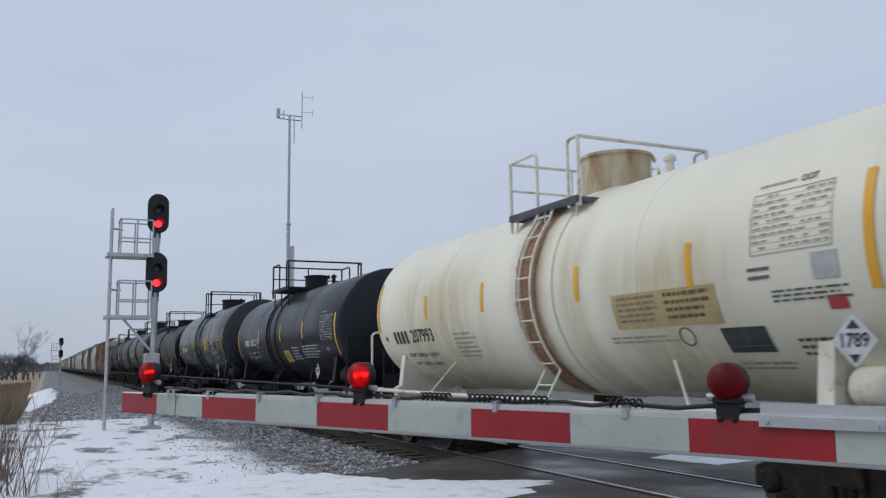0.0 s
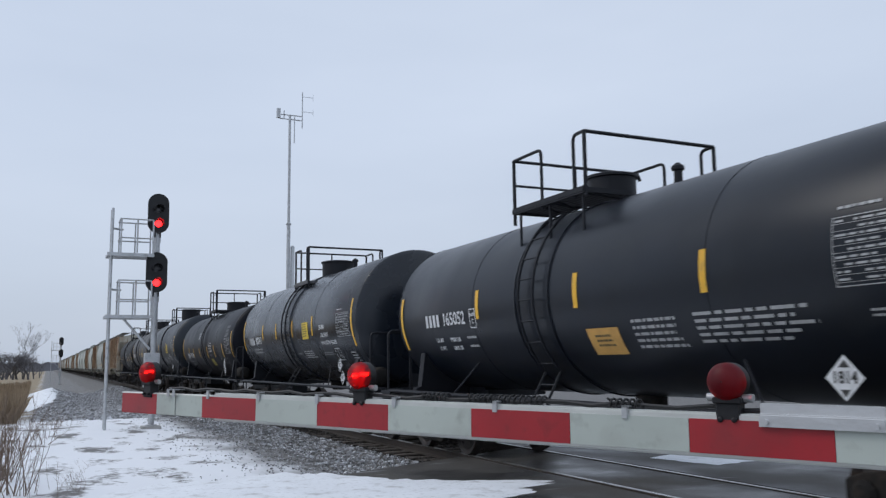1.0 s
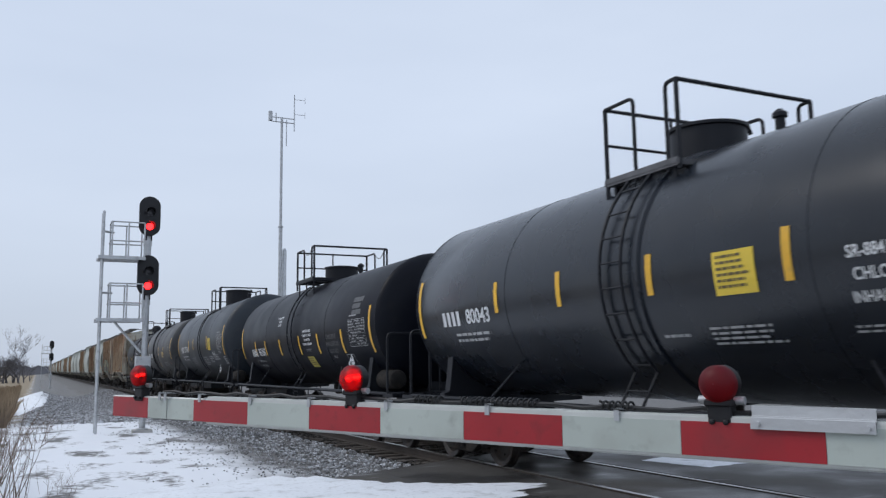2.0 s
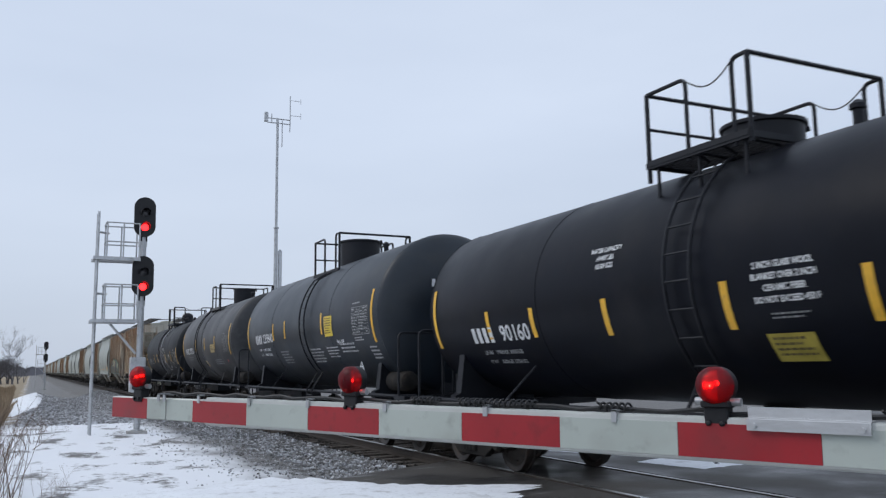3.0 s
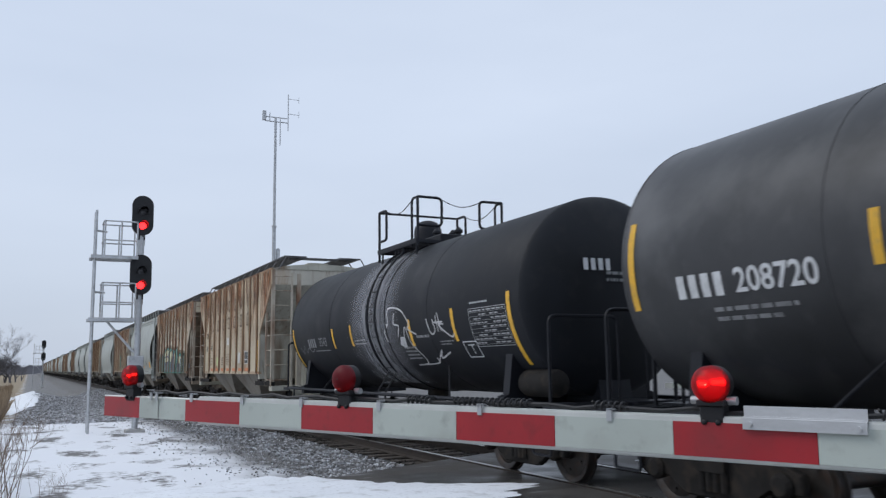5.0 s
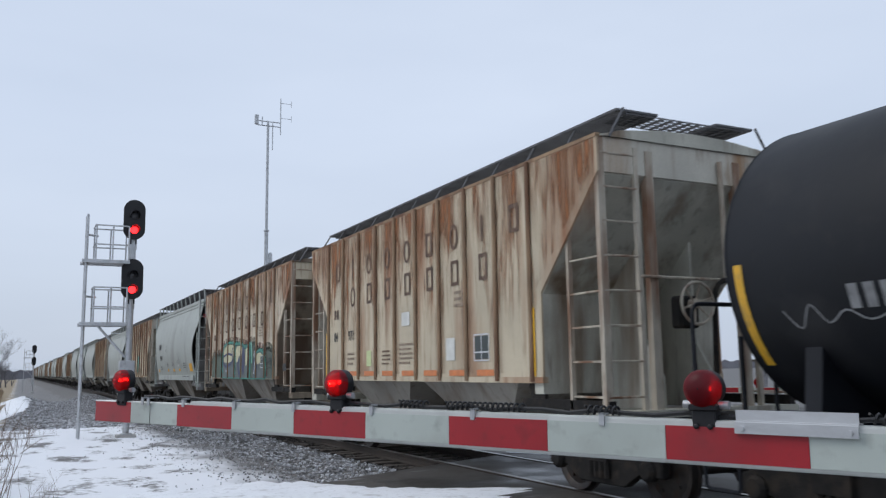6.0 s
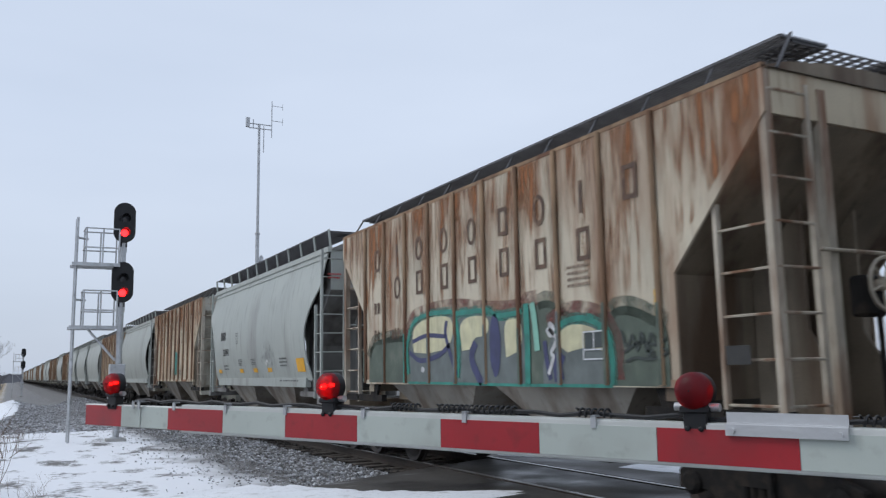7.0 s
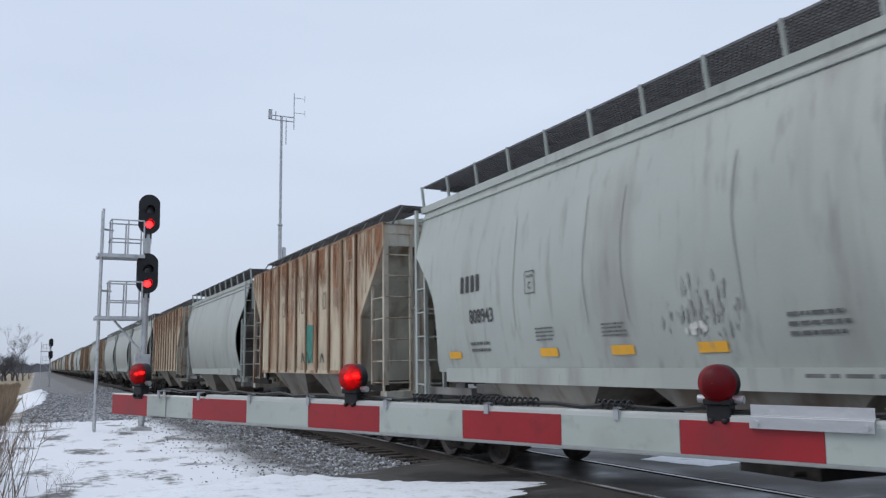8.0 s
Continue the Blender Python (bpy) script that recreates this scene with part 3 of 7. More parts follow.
def road_slab():
    """The road runs at an angle across the track, with a slot for each rail's flange."""
    bm = bmesh.new()
    cuts = [-60, -20, -4, 6.71, 6.78, 6.98, 8.28, 8.34, 8.56, 12, 30, 90]
    for a, b in zip(cuts, cuts[1:]):
        if (a, b) in ((6.78, 6.98), (8.34, 8.56)):
            continue
        n = 24 if -5 < a < 13 else 4
        for i in range(n):
            for_x = [(a, 0), (b, 0), (b, 1), (a, 1)]
            vs = []
            for x, k in for_x:
                q = ROAD_LO + (ROAD_HI - ROAD_LO) * (i + k) / n
                y = (q - x * ROAD_NOR.x) / ROAD_NOR.y
                vs.append(bm.verts.new((x, y, -0.018 + 0.008 * noise.noise((x * 0.8, y * 0.8, 2)))))
            bm.faces.new(vs)
    bmesh.ops.remove_doubles(bm, verts=bm.verts, dist=0.001)
    r = bmesh.ops.extrude_face_region(bm, geom=bm.faces[:])
    for v in r["geom"]:
        if isinstance(v, bmesh.types.BMVert):
            v.co.z -= 0.05
    return tagged(part("road", bm, M["road"]), "wet dark asphalt road with salt stains and snow streaks", "road", kind="structure")


road_slab()


def snow_patch(label, outline, lift, seed, follow=False):
    """A thin drift with a ragged edge."""
    rng = random.Random(seed)
    cx, cy = sum(p[0] for p in outline) / len(outline), sum(p[1] for p in outline) / len(outline)
    pts = []
    for (x0, y0), (x1, y1) in zip(outline, outline[1:] + outline[:1]):
        for i in range(10):
            t = i / 10
            x, y = x0 + (x1 - x0) * t, y0 + (y1 - y0) * t
            k = 1 + 0.12 * noise.noise((x * 1.7, y * 1.7, seed)) + 0.05 * rng.uniform(-1, 1)
            pts.append((cx + (x - cx) * k, cy + (y - cy) * k))
    bm = bmesh.new()
    rings = []
    for s, h in ((1.0, -0.004), (0.96, 0.45), (0.8, 0.8), (0.4, 1.0)):
        rings.append([bm.verts.new((cx + (x - cx) * s, cy + (y - cy) * s, (land(x, y) + 0.03 if follow else -0.014) + lift * h * (0.8 + 0.4 * noise.noise((x * 2, y * 2, 7))))) for x, y in pts])
    for a, b in zip(rings, rings[1:]):
        for i in range(len(a)):
            j = (i + 1) % len(a)
            bm.faces.new((a[i], a[j], b[j], b[i]))
    bm.faces.new(rings[-1])
    return tagged(part("snow_drift", bm, M["snow"], smooth=True), label, "snow", "snow drifts at the crossing", kind="stuff")


snow_patch("thin white snow drift tapering over the asphalt", [(4.3, 12.0), (4.9, 11.0), (6.4, 10.1), (5.4, 9.3), (4.5, 8.6), (3.0, 7.4), (0.4, 7.2), (-1.4, 10.0), (1.4, 12.6), (3.4, 13.0)], 0.03, 3)
snow_patch("small snow patch on the asphalt beyond the rails", [(9.3, 11.6), (10.6, 11.9), (11.0, 10.4), (9.6, 10.3)], 0.02, 5)
snow_patch("thin strip of snow beyond the rails", [(8.75, 14.6), (9.3, 14.9), (10.4, 13.0), (9.6, 12.8)], 0.02, 8)

snow_patch("wind-packed snow bank beside the track", [(-1.9, 50), (-0.6, 47), (0.7, 58), (1.0, 76), (0.2, 92), (-1.6, 92), (-2.4, 70)], 0.12, 11, True)


# ---- the track ----
def track():
    t = tagged(new("railway_track"), "single railway track with polished rails on wooden ties", "railway track", kind="structure")
    for x in (TRACK_X - 0.7525, TRACK_X + 0.7525):
        bm = bmesh.new()
        prof = [(-0.07, -0.17), (0.07, -0.17), (0.07, -0.16), (0.012, -0.135), (0.012, -0.045), (0.036, -0.035), (0.036, -0.006)]
        ring = [(x + a, b) for a, b in prof] + [(x - a, b) for a, b in prof[::-1][:5]]
        va = [bm.verts.new((px, -150, pz)) for px, pz in ring]
        vb = [bm.verts.new((px, 1500, pz)) for px, pz in ring]
        for i in range(len(ring)):
            j = (i + 1) % len(ring)
            bm.faces.new((va[i], va[j], vb[j], vb[i]))
        rail = part("rail", bm, M["rail_side"], t, "rusty steel rail with a bright head")
        bm = bmesh.new()
        box(bm, x - 0.034, x + 0.034, -150, 1500, -0.006, 0.0)
        part("rail_head", bm, M["rail_top"], rail, "polished running surface")
    bm = bmesh.new()
    box(bm, TRACK_X - 1.3, TRACK_X + 1.3, -0.115, 0.115, -0.33, -0.172)
    bmesh.ops.bevel(bm, geom=bm.edges[:], offset=0.012, segments=1, affect="EDGES")
    tie = None
    for i in range(150):
        y = 13.6 + i * 0.53
        if tie is None:
            tie = part("tie", bm, M["tie"], t, m=pose(0, y, 0))
        else:
            share("tie", tie, t, pose(random.uniform(-0.03, 0.03), y, random.uniform(-0.008, 0.008), 0, 0, random.uniform(-0.6, 0.6)))


track()


def ballast():
    """Crushed stone along the bed and its shoulders, thinning out into the snow."""
    rng = np.random.default_rng(4)
    corner = np.array([(-1, -1, -1), (1, -1, -1), (1, 1, -1), (-1, 1, -1), (-1, -1, 1), (1, -1, 1), (1, 1, 1), (-1, 1, 1)], float) * 0.6
    quad = np.array([(3, 2, 1, 0), (4, 5, 6, 7), (0, 1, 5, 4), (1, 2, 6, 5), (2, 3, 7, 6), (3, 0, 4, 7)])
    vs, fs, k = [], [], 0
    bed_vs, bed_fs, bk = [], [], 0
    for i in range(34000):
        y = 10.5 + (rng.random() ** 1.7) * 75
        x = TRACK_X - 3.9 + rng.random() * 5.4 - 0.9 * abs(rng.normal()) * (rng.random() < 0.35)
        if y > 32 and rng.random() < 0.45:
            x = 1.2 + rng.random() * 3.0
        q = x * ROAD_NOR.x + y * ROAD_NOR.y
        if q < ROAD_HI + 0.15 or abs(abs(x - TRACK_X) - 0.7525) < 0.1:
            continue
        s = rng.uniform(0.016, 0.038) * (1 + 0.012 * (y - 10)) * (0.6 if x < 4.3 and y < 32 else 1.0)
        a = corner * s * rng.uniform(0.6, 1.3, (8, 3))
        th = rng.random() * 6.28
        c, d = math.cos(th), math.sin(th)
        a = a @ np.array([(c, -d, 0), (d, c, 0.3), (0, -0.3, 1)])
        # stones near the track centre go into the darker mesh
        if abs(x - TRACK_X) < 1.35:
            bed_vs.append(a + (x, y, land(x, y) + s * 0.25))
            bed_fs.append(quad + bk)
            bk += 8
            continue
        vs.append(a + (x, y, land(x, y) + s * 0.25))
        fs.append(quad + k)
        k += 8
    for i in range(9000):
        y, x = 30 + 55 * rng.random() ** 1.3, -0.4 + 5.2 * rng.random()
        s = rng.uniform(0.03, 0.075)
        vs.append(corner * s * rng.uniform(0.6, 1.3, (8, 3)) + (x, y, land(x, y) + s * 0.2))
        fs.append(quad + k)
        k += 8
    me = bpy.data.meshes.new("ballast")
    me.from_pydata(np.concatenate(vs), [], np.concatenate(fs).tolist())
    me.materials.append(M["stone"])
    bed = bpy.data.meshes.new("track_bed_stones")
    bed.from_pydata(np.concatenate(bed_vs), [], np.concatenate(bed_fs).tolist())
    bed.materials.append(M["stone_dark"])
    tagged(new("track_bed_stones", bed), "darker crushed stone between the rails", "ballast", kind="stuff")
    return tagged(new("ballast", me), "grey crushed stone ballast dusted with snow", "ballast", kind="stuff")


ballast()


# ---- rolling stock ----
def wheel_mesh():
    bm = bmesh.new()
    q = Matrix.Rotation(radians(90), 4, "Y")
    for s in (-1, 1):
        prof = [(0.08, -0.02), (0.10, 0.055), (0.16, 0.05), (0.33, 0.02), (0.37, 0.045), (0.415, 0.05), (0.42, -0.045), (0.445, -0.05), (0.445, -0.08), (0.37, -0.085), (0.33, -0.03), (0.10, -0.03)]
        lathe(bm, [(r, h * s) for r, h in prof], 28, Matrix.Translation((s * 0.7525, 0, 0)) @ q)
        lathe(bm, [(0.09, 0.05 * s), (0.09, 0.28 * s), (0.06, 0.30 * s)], 12, Matrix.Translation((s * 0.7525, 0, 0)) @ q)
        for k in range(5):
            a = k * 2 * math.pi / 5
            tube(bm, [(s * 0.81, 0.25 * math.cos(a), 0.25 * math.sin(a)), (s * 0.775, 0.25 * math.cos(a), 0.25 * math.sin(a))], 0.02, 6)
    tube(bm, [(-0.72, 0, 0), (0.72, 0, 0)], 0.08, 12)
    return bm


def truck(parent, y, like=None):
    """A freight truck: two cast side frames, a bolster and two wheelsets."""
    t = new("truck")
    t.parent, t.matrix_basis = parent, pose(0, y, 0)
    if like is not None:
        for c in like.children:
            share(c.name.split(".")[0], c, t, c.matrix_basis.copy())
        return t
    for s in (-1, 1):
        bm = bmesh.new()
        hull = [(-1.12, 0.36), (-1.12, 0.56), (-0.95, 0.62), (-0.6, 0.66), (-0.35, 0.78), (0.35, 0.78), (0.6, 0.66), (0.95, 0.62), (1.12, 0.56), (1.12, 0.36), (0.72, 0.40), (0.45, 0.2), (-0.45, 0.2), (-0.72, 0.40)]
        prism(bm, hull, s * 0.96, s * 1.08)
        bmesh.ops.bevel(bm, geom=bm.edges[:], offset=0.018, segments=1, affect="EDGES")
        for k in (-0.16, -0.05, 0.05, 0.16):
            tube(bm, [(s * 1.1, k, 0.28), (s * 1.1, k, 0.6)], 0.045, 7)
        for k in (-0.9, 0.9):
            lathe(bm, [(0.13, -0.03), (0.13, 0.05), (0.09, 0.09)], 12, Matrix.Translation((s * 1.06, k, 0.44)) @ Matrix.Rotation(s * radians(90), 4, "Y"))
        part("side_frame", bm, M["grime"], t)
    bm = bmesh.new()
    box(bm, -1.15, 1.15, -0.2, 0.2, 0.48, 0.72)
    box(bm, -0.2, 0.2, -0.2, 0.2, 0.72, 0.95)
    for k in (-0.45, 0.45):
        box(bm, -0.85, 0.85, k - 0.05, k + 0.05, 0.3, 0.42)
    part("bolster", bm, M["grime"], t)
    bm = wheel_mesh()
    ws = part("wheelset", bm, M["steel"], t, smooth=True, m=pose(0, -0.89, 0.42))
    share("wheelset", ws, t, pose(0, 0.89, 0.42))
    return t


def coupler(parent, y, s, mat):
    bm = bmesh.new()
    box(bm, -0.09, 0.09, min(y, y + s * 0.75), max(y, y + s * 0.75), 0.78, 0.98)
    k = y + s * 0.72
    prism(bm, [(k - 0.12, 0.68), (k + 0.12, 0.66), (k + 0.16, 0.74), (k + 0.16, 1.02), (k + 0.1, 1.1), (k - 0.12, 1.06)], -0.2, 0.06)
    prism(bm, [(k - 0.02, 0.72), (k + 0.15, 0.72), (k + 0.15, 1.04), (k - 0.02, 1.04)], 0.1, 0.2)
    tube(bm, rounded([(-0.25, y, 0.72), (-0.3, y + s * 0.4, 0.45), (-0.2, k, 0.55)], 0.2), 0.03, 6)
    bmesh.ops.bevel(bm, geom=[e for e in bm.edges if e.calc_length() > 0.2], offset=0.015, segments=1, affect="EDGES")
    return part("coupler", bm, mat, parent)


def on_tank(R, zc, y, z):
    th0 = math.asin(max(-1, min(1, (z - zc) / R)))
    return lambda u, v: (-(R + 0.008) * math.cos(th0 + v / R), y - u, zc + (R + 0.008) * math.sin(th0 + v / R))


def on_head(R, zc, end, e, x, z, dish=0.3):
    """Places on a dished head, read from outside; e is -1 at the near end."""
    def f(u, v):
        a, c = x - e * u, z + v - zc
        k = min(0.99, math.hypot(a, c) / R)
        return (a, end + e * (dish * (1 - k * k) ** 0.6 + 0.025), zc + c)
    return f


def tank_car(label, lo, hi, R, zc, shell="black", rails="black_rail", rail=(1.05, 0.8, -0.8, 4.9), pz=4.0, dome=(0.45, 0.3, 0.0), dome_mat=None, ladder=0.0,
             strips=(), round_head=False, wrap=None, chains=False, strip_mat="yellow", strap=0.0, dish=0.3, open_end=False):
    """A tank on stub sills with its platform, ladder, sills and trucks, from lo to hi along the track. The camera's side is -x."""
    car = thing("tank_car", label, "tank car", "tank cars of the freight train")
    if not round_head:
        lo, hi = lo - 0.28, hi + 0.12  # the shell runs on past its end strips
    rm, mid = M[rails], (lo + hi) / 2
    # head outline: (share of radius, depth)
    if round_head:
        head = [(math.sin(a), 0.66 * math.cos(a)) for a in [math.pi / 2 * i / 9 for i in range(10)]]
    else:
        head = [(r, d * dish) for r, d in ((0.01, 1.0), (0.25, 0.965), (0.5, 0.85), (0.7, 0.667), (0.85, 0.467), (0.93, 0.3), (0.97, 0.165), (0.99, 0.07), (0.998, 0.02), (1.0, 0.0))]
    head[0] = (0.01, head[0][1])
    bm = bmesh.new()
    prof = [(R * r, lo - d) for r, d in head]
    cuts = [lo + (hi - lo) * k for k in (0.2, 0.4, 0.6, 0.8)]
    if wrap:
        cuts = [c for c in cuts if abs(c - wrap[0]) > wrap[1] + 0.1]
        prof += [(R, c) for c in cuts if c < wrap[0]]
        prof += [(R, wrap[0] - wrap[1] - 0.012), (R + 0.03, wrap[0] - wrap[1]), (R + 0.03, wrap[0] + wrap[1]), (R, wrap[0] + wrap[1] + 0.012)]
        prof += [(R, c) for c in cuts if c > wrap[0]]
    else:
        prof += [(R, c) for c in cuts]
    prof += [(R * r, hi + d) for r, d in head[::-1]]
    lathe(bm, prof, 96, Matrix.Translation((0, 0, zc)) @ Matrix.Rotation(radians(-90), 4, "X"))
    body = part("tank_shell", bm, M[shell], car, smooth=True)
    for y in (lo + 0.02, lo + (hi - lo) * 0.27, lo + (hi - lo) * 0.73, hi - 0.02):
        bm = bmesh.new()
        rr = R * 1.0005
        tube(bm, [(rr * math.cos(a * math.pi / 32), y, zc + rr * math.sin(a * math.pi / 32)) for a in range(64)], 0.006, 4, True)
        part("weld_seam", bm, M[shell], body)
    top = zc + R
    hx, ya, yd, rz = rail
    yc = (ya + yd) / 2
    dr, dh, dy = dome
    bm = bmesh.new()
    if dr > 0.3:
        lathe(bm, [(dr, -0.2), (dr, dh - 0.03), (dr + 0.035, dh - 0.02), (dr + 0.035, dh + 0.02), (dr * 0.9, dh + 0.04), (0.05, dh + 0.05)], 32, pose(0, yc + dy, top))
        for k in range(3):
            a = radians(150 + k * 28)
            tube(bm, [((dr + 0.06) * math.cos(a) * -1, yc + dy - (dr + 0.06) * math.sin(a), top + dh - 0.06), ((dr + 0.02) * math.cos(a) * -1, yc + dy - (dr + 0.02) * math.sin(a), top + dh + 0.05)], 0.03, 6)
        part("manway", bm, M[dome_mat or rails], car, smooth=True)
    else:
        lathe(bm, [(0.3, -0.2), (0.3, 0.08), (0.27, 0.2), (0.16, 0.3), (0.03, 0.34)], 24, pose(0, yc + 0.4, top))
        part("manway", bm, M[dome_mat or rails], car, smooth=True)
        bm = bmesh.new()
        box(bm, -0.4, 0.4, yc - 0.9, yc - 0.1, top - 0.05, top + 0.12)
        bmesh.ops.bevel(bm, geom=bm.edges[:], offset=0.02, segments=1, affect="EDGES")
        part("valve_plate", bm, rm, car)
        for xx, yy in ((-0.2, -0.3), (0.15, -0.6), (0.2, -0.25)):
            bm = bmesh.new()
            lathe(bm, [(0.06, 0.1), (0.06, 0.2), (0.09, 0.21), (0.09, 0.25), (0.03, 0.32)], 10, pose(xx, yc + yy, top))
            part("valve", bm, rm, car, smooth=True)
    bm = bmesh.new()
    if open_end:
        lathe(bm, [(0.3, -0.1), (0.3, 0.38), (0.27, 0.48), (0.2, 0.56), (0.1, 0.6), (0.01, 0.61)], 20, pose(-0.05, 0.45, top))
        part("bonnet", bm, rm, car, "domed bonnet over the valves", smooth=True)
    else:
        lathe(bm, [(0.12, -0.1), (0.12, 0.08), (0.06, 0.1), (0.06, 0.27), (0.09, 0.28), (0.09, 0.33), (0.03, 0.38)], 12, pose(0.15, yd - 0.35, top))
        part("safety_valve", bm, rm, car, smooth=True)
    # platform boards either side of the manway, with bearers
    for s in (-1, 1):
        bm = bmesh.new()
        xi = max(0.42, math.sqrt(max(0.05, R * R - (pz - zc) ** 2)) - 0.05)
        x0, x1 = sorted((s * xi, s * (hx + 0.04)))
        n = 9
        for i in range(n):
            x = x0 + (x1 - x0) * i / (n - 1)
            box(bm, x - 0.008, x + 0.008, yd, ya, pz - 0.05, pz)
        for i in range(int((ya - yd) / 0.11) + 1):
            box(bm, x0, x1, yd + i * 0.11 - 0.005, yd + i * 0.11 + 0.005, pz - 0.03, pz - 0.005)
        for y in (yd, ya):
            box(bm, x0, x1, y - 0.02, y + 0.02, pz - 0.07, pz)
        box(bm, min(s * hx, s * (hx + 0.04)), max(s * hx, s * (hx + 0.04)), yd, ya, pz - 0.08, pz + 0.02)
        part("platform", bm, M["grating"] if wrap else rm, car, "open steel grating platform")
        for k in (ya - 0.12, yd + 0.12, yc):
            bm = bmesh.new()
            q = math.sqrt(max(0, R * R - (hx * 0.97) ** 2)) if hx < R else 0
            tube(bm, [(s * hx * 0.97, k, pz - 0.05), (s * hx * 0.97, k, zc + q - 0.02)], 0.022, 5)
            tube(bm, [(s * hx * 0.97, k, pz - 0.05), (s * xi * 0.97, k, zc + math.sqrt(max(0, R * R - (xi * 0.97) ** 2)) - 0.02)], 0.018, 5)
            part("bearer", bm, rm, car)
    r, low = 0.025, pz - 0.12

    def bar(pts, rr=r, k=0.1):
        b = bmesh.new()
        tube(b, rounded(pts, k), rr, 7)
        part("handrail", b, rm, car, smooth=True)
    gap0, gap1 = yd + (ya - yd) * 0.58, yd + (ya - yd) * 0.14
    for s in (-1, 1):
        if open_end:
            gap0 = ya - 0.4
            bar([(s * hx, ya, pz + 0.2), (s * hx, gap0, pz + 0.2), (s * hx, gap0, rz), (s * hx, ya, rz)], 0.028)
            bar([(s * hx, yd, rz), (s * hx * 0.45, yd, rz), (s * hx * 0.45, yd, pz + 0.28), (s * hx, yd, pz + 0.28)], 0.028)
        else:
            bar([(s * hx, gap0, low), (s * hx, gap0, rz), (s * hx, ya, rz)])
        bar([(s * hx, ya, low - 0.12), (s * hx, ya, rz)], r * 1.15, 0.01)
        bar([(s * hx, gap1, low), (s * hx, gap1, rz), (s * hx, yd, rz)])
        bar([(s * hx, yd, low), (s * hx, yd, rz)], r * 1.15, 0.01)
        if chains:
            b = bmesh.new()
            tube(b, [(s * hx, gap1 + (gap0 - gap1) * i / 10, rz - 0.03 - 0.16 * math.sin(math.pi * i / 10)) for i in range(11)], 0.009, 5)
            part("chain", b, rm, car, "slack safety chain")
    bar([(-hx, ya, rz), (hx, ya, rz)])
    if open_end:
        b = bmesh.new()
        tube(b, [(hx * 0.45 * (i / 5 - 1), yd, rz - 0.03 - 0.12 * math.sin(math.pi * i / 10)) for i in range(11)], 0.009, 5)
        part("chain", b, rm, car, "slack safety chain")
    else:
        bar([(-hx, ya, (rz + pz) / 2), (hx, ya, (rz + pz) / 2)], r * 0.8)
        bar([(-hx, yd, rz), (hx, yd, rz)], r * 1.1)
        bar([(0, ya, pz - 0.1), (0, ya, rz)], r * 0.8)
    # ladder down the side
    lz = [(-(hx - 0.02), pz)]
    for a in range(60, -46, -7):
        p = (-(R + 0.10) * math.cos(radians(a)), zc + (R + 0.10) * math.sin(radians(a)))
        if p[1] < pz - 0.1:
            lz.append(p)
    lz = [p for p in lz if p[1] > 1.3 or p[0] > -R] + [(-(R - 0.12), 1.1), (-(R - 0.12), 0.62)]
    for k in (-0.2, 0.2):
        b = bmesh.new()
        tube(b, [(x, ladder + k, z) for x, z in lz], 0.021, 6)
        part("ladder_stile", b, rm, car, smooth=True)
    for i in range(12):
        z = 0.7 + i * 0.3
        if z > pz - 0.15:
            break
        x = None
        for (xa, za), (xb, zb) in zip(lz, lz[1:]):
            if zb <= z <= za:
                x = xa + (xb - xa) * (za - z) / max(1e-6, za - zb)
        if x is None:
            continue
        b = bmesh.new()
        tube(b, [(x, ladder - 0.2, z), (x, ladder + 0.2, z)], 0.013, 5)
        part("rung", b, rm, car)
    if strap:
        for k in (-strap, strap):
            b = bmesh.new()
            tube(b, [((R + 0.015) * math.cos(a * math.pi / 32), ladder + k, zc + (R + 0.015) * math.sin(a * math.pi / 32)) for a in range(64)], 0.012, 5, True)
            part("strap", b, M[shell], car, smooth=True)
    # side rails, bolsters, braces, end railings
    for s in (-1, 1):
        b = bmesh.new()
        tube(b, rounded([(s * 1.1, lo - 0.7, 1.09), (s * 1.4, lo - 0.6, 1.09), (s * 1.4, hi + 0.6, 1.09), (s * 1.1, hi + 0.7, 1.09)], 0.15), 0.035, 8)
        part("side_rail", b, rm, car, smooth=True)
        for e, y_end in ((-1, lo), (1, hi)):
            b = bmesh.new()
            y = y_end - e * 0.75
            out = [(0.3, 0.95), (1.4, 0.98), (1.4, 1.16), (1.3, 1.2), (1.22, zc - R * 0.52), (0.3, zc - R * 0.9)]
            va = [b.verts.new((s * x, y - 0.09, z)) for x, z in out]
            vb = [b.verts.new((s * x, y + 0.09, z)) for x, z in out]
            b.faces.new(va), b.faces.new(vb[::-1])
            for i in range(len(out)):
                j = (i + 1) % len(out)
                b.faces.new((va[i], va[j], vb[j], vb[i]))
            part("body_bolster", b, rm, car)
            b = bmesh.new()
            tube(b, [(s * 1.4, y_end - e * 2.4, 1.1), (s * 1.15, y_end - e * 2.9, 1.62)], 0.018, 5)
            part("brace", b, rm, car)
            b = bmesh.new()
            y = y_end + e * 0.58
            tube(b, rounded([(s * 1.4, y, 1.05), (s * 1.4, y, 2.28), (s * 0.25, y, 2.28), (s * 0.25, y, 1.05)], 0.12), 0.024, 6)
            part("end_railing", b, rm, car, smooth=True)
            b = bmesh.new()
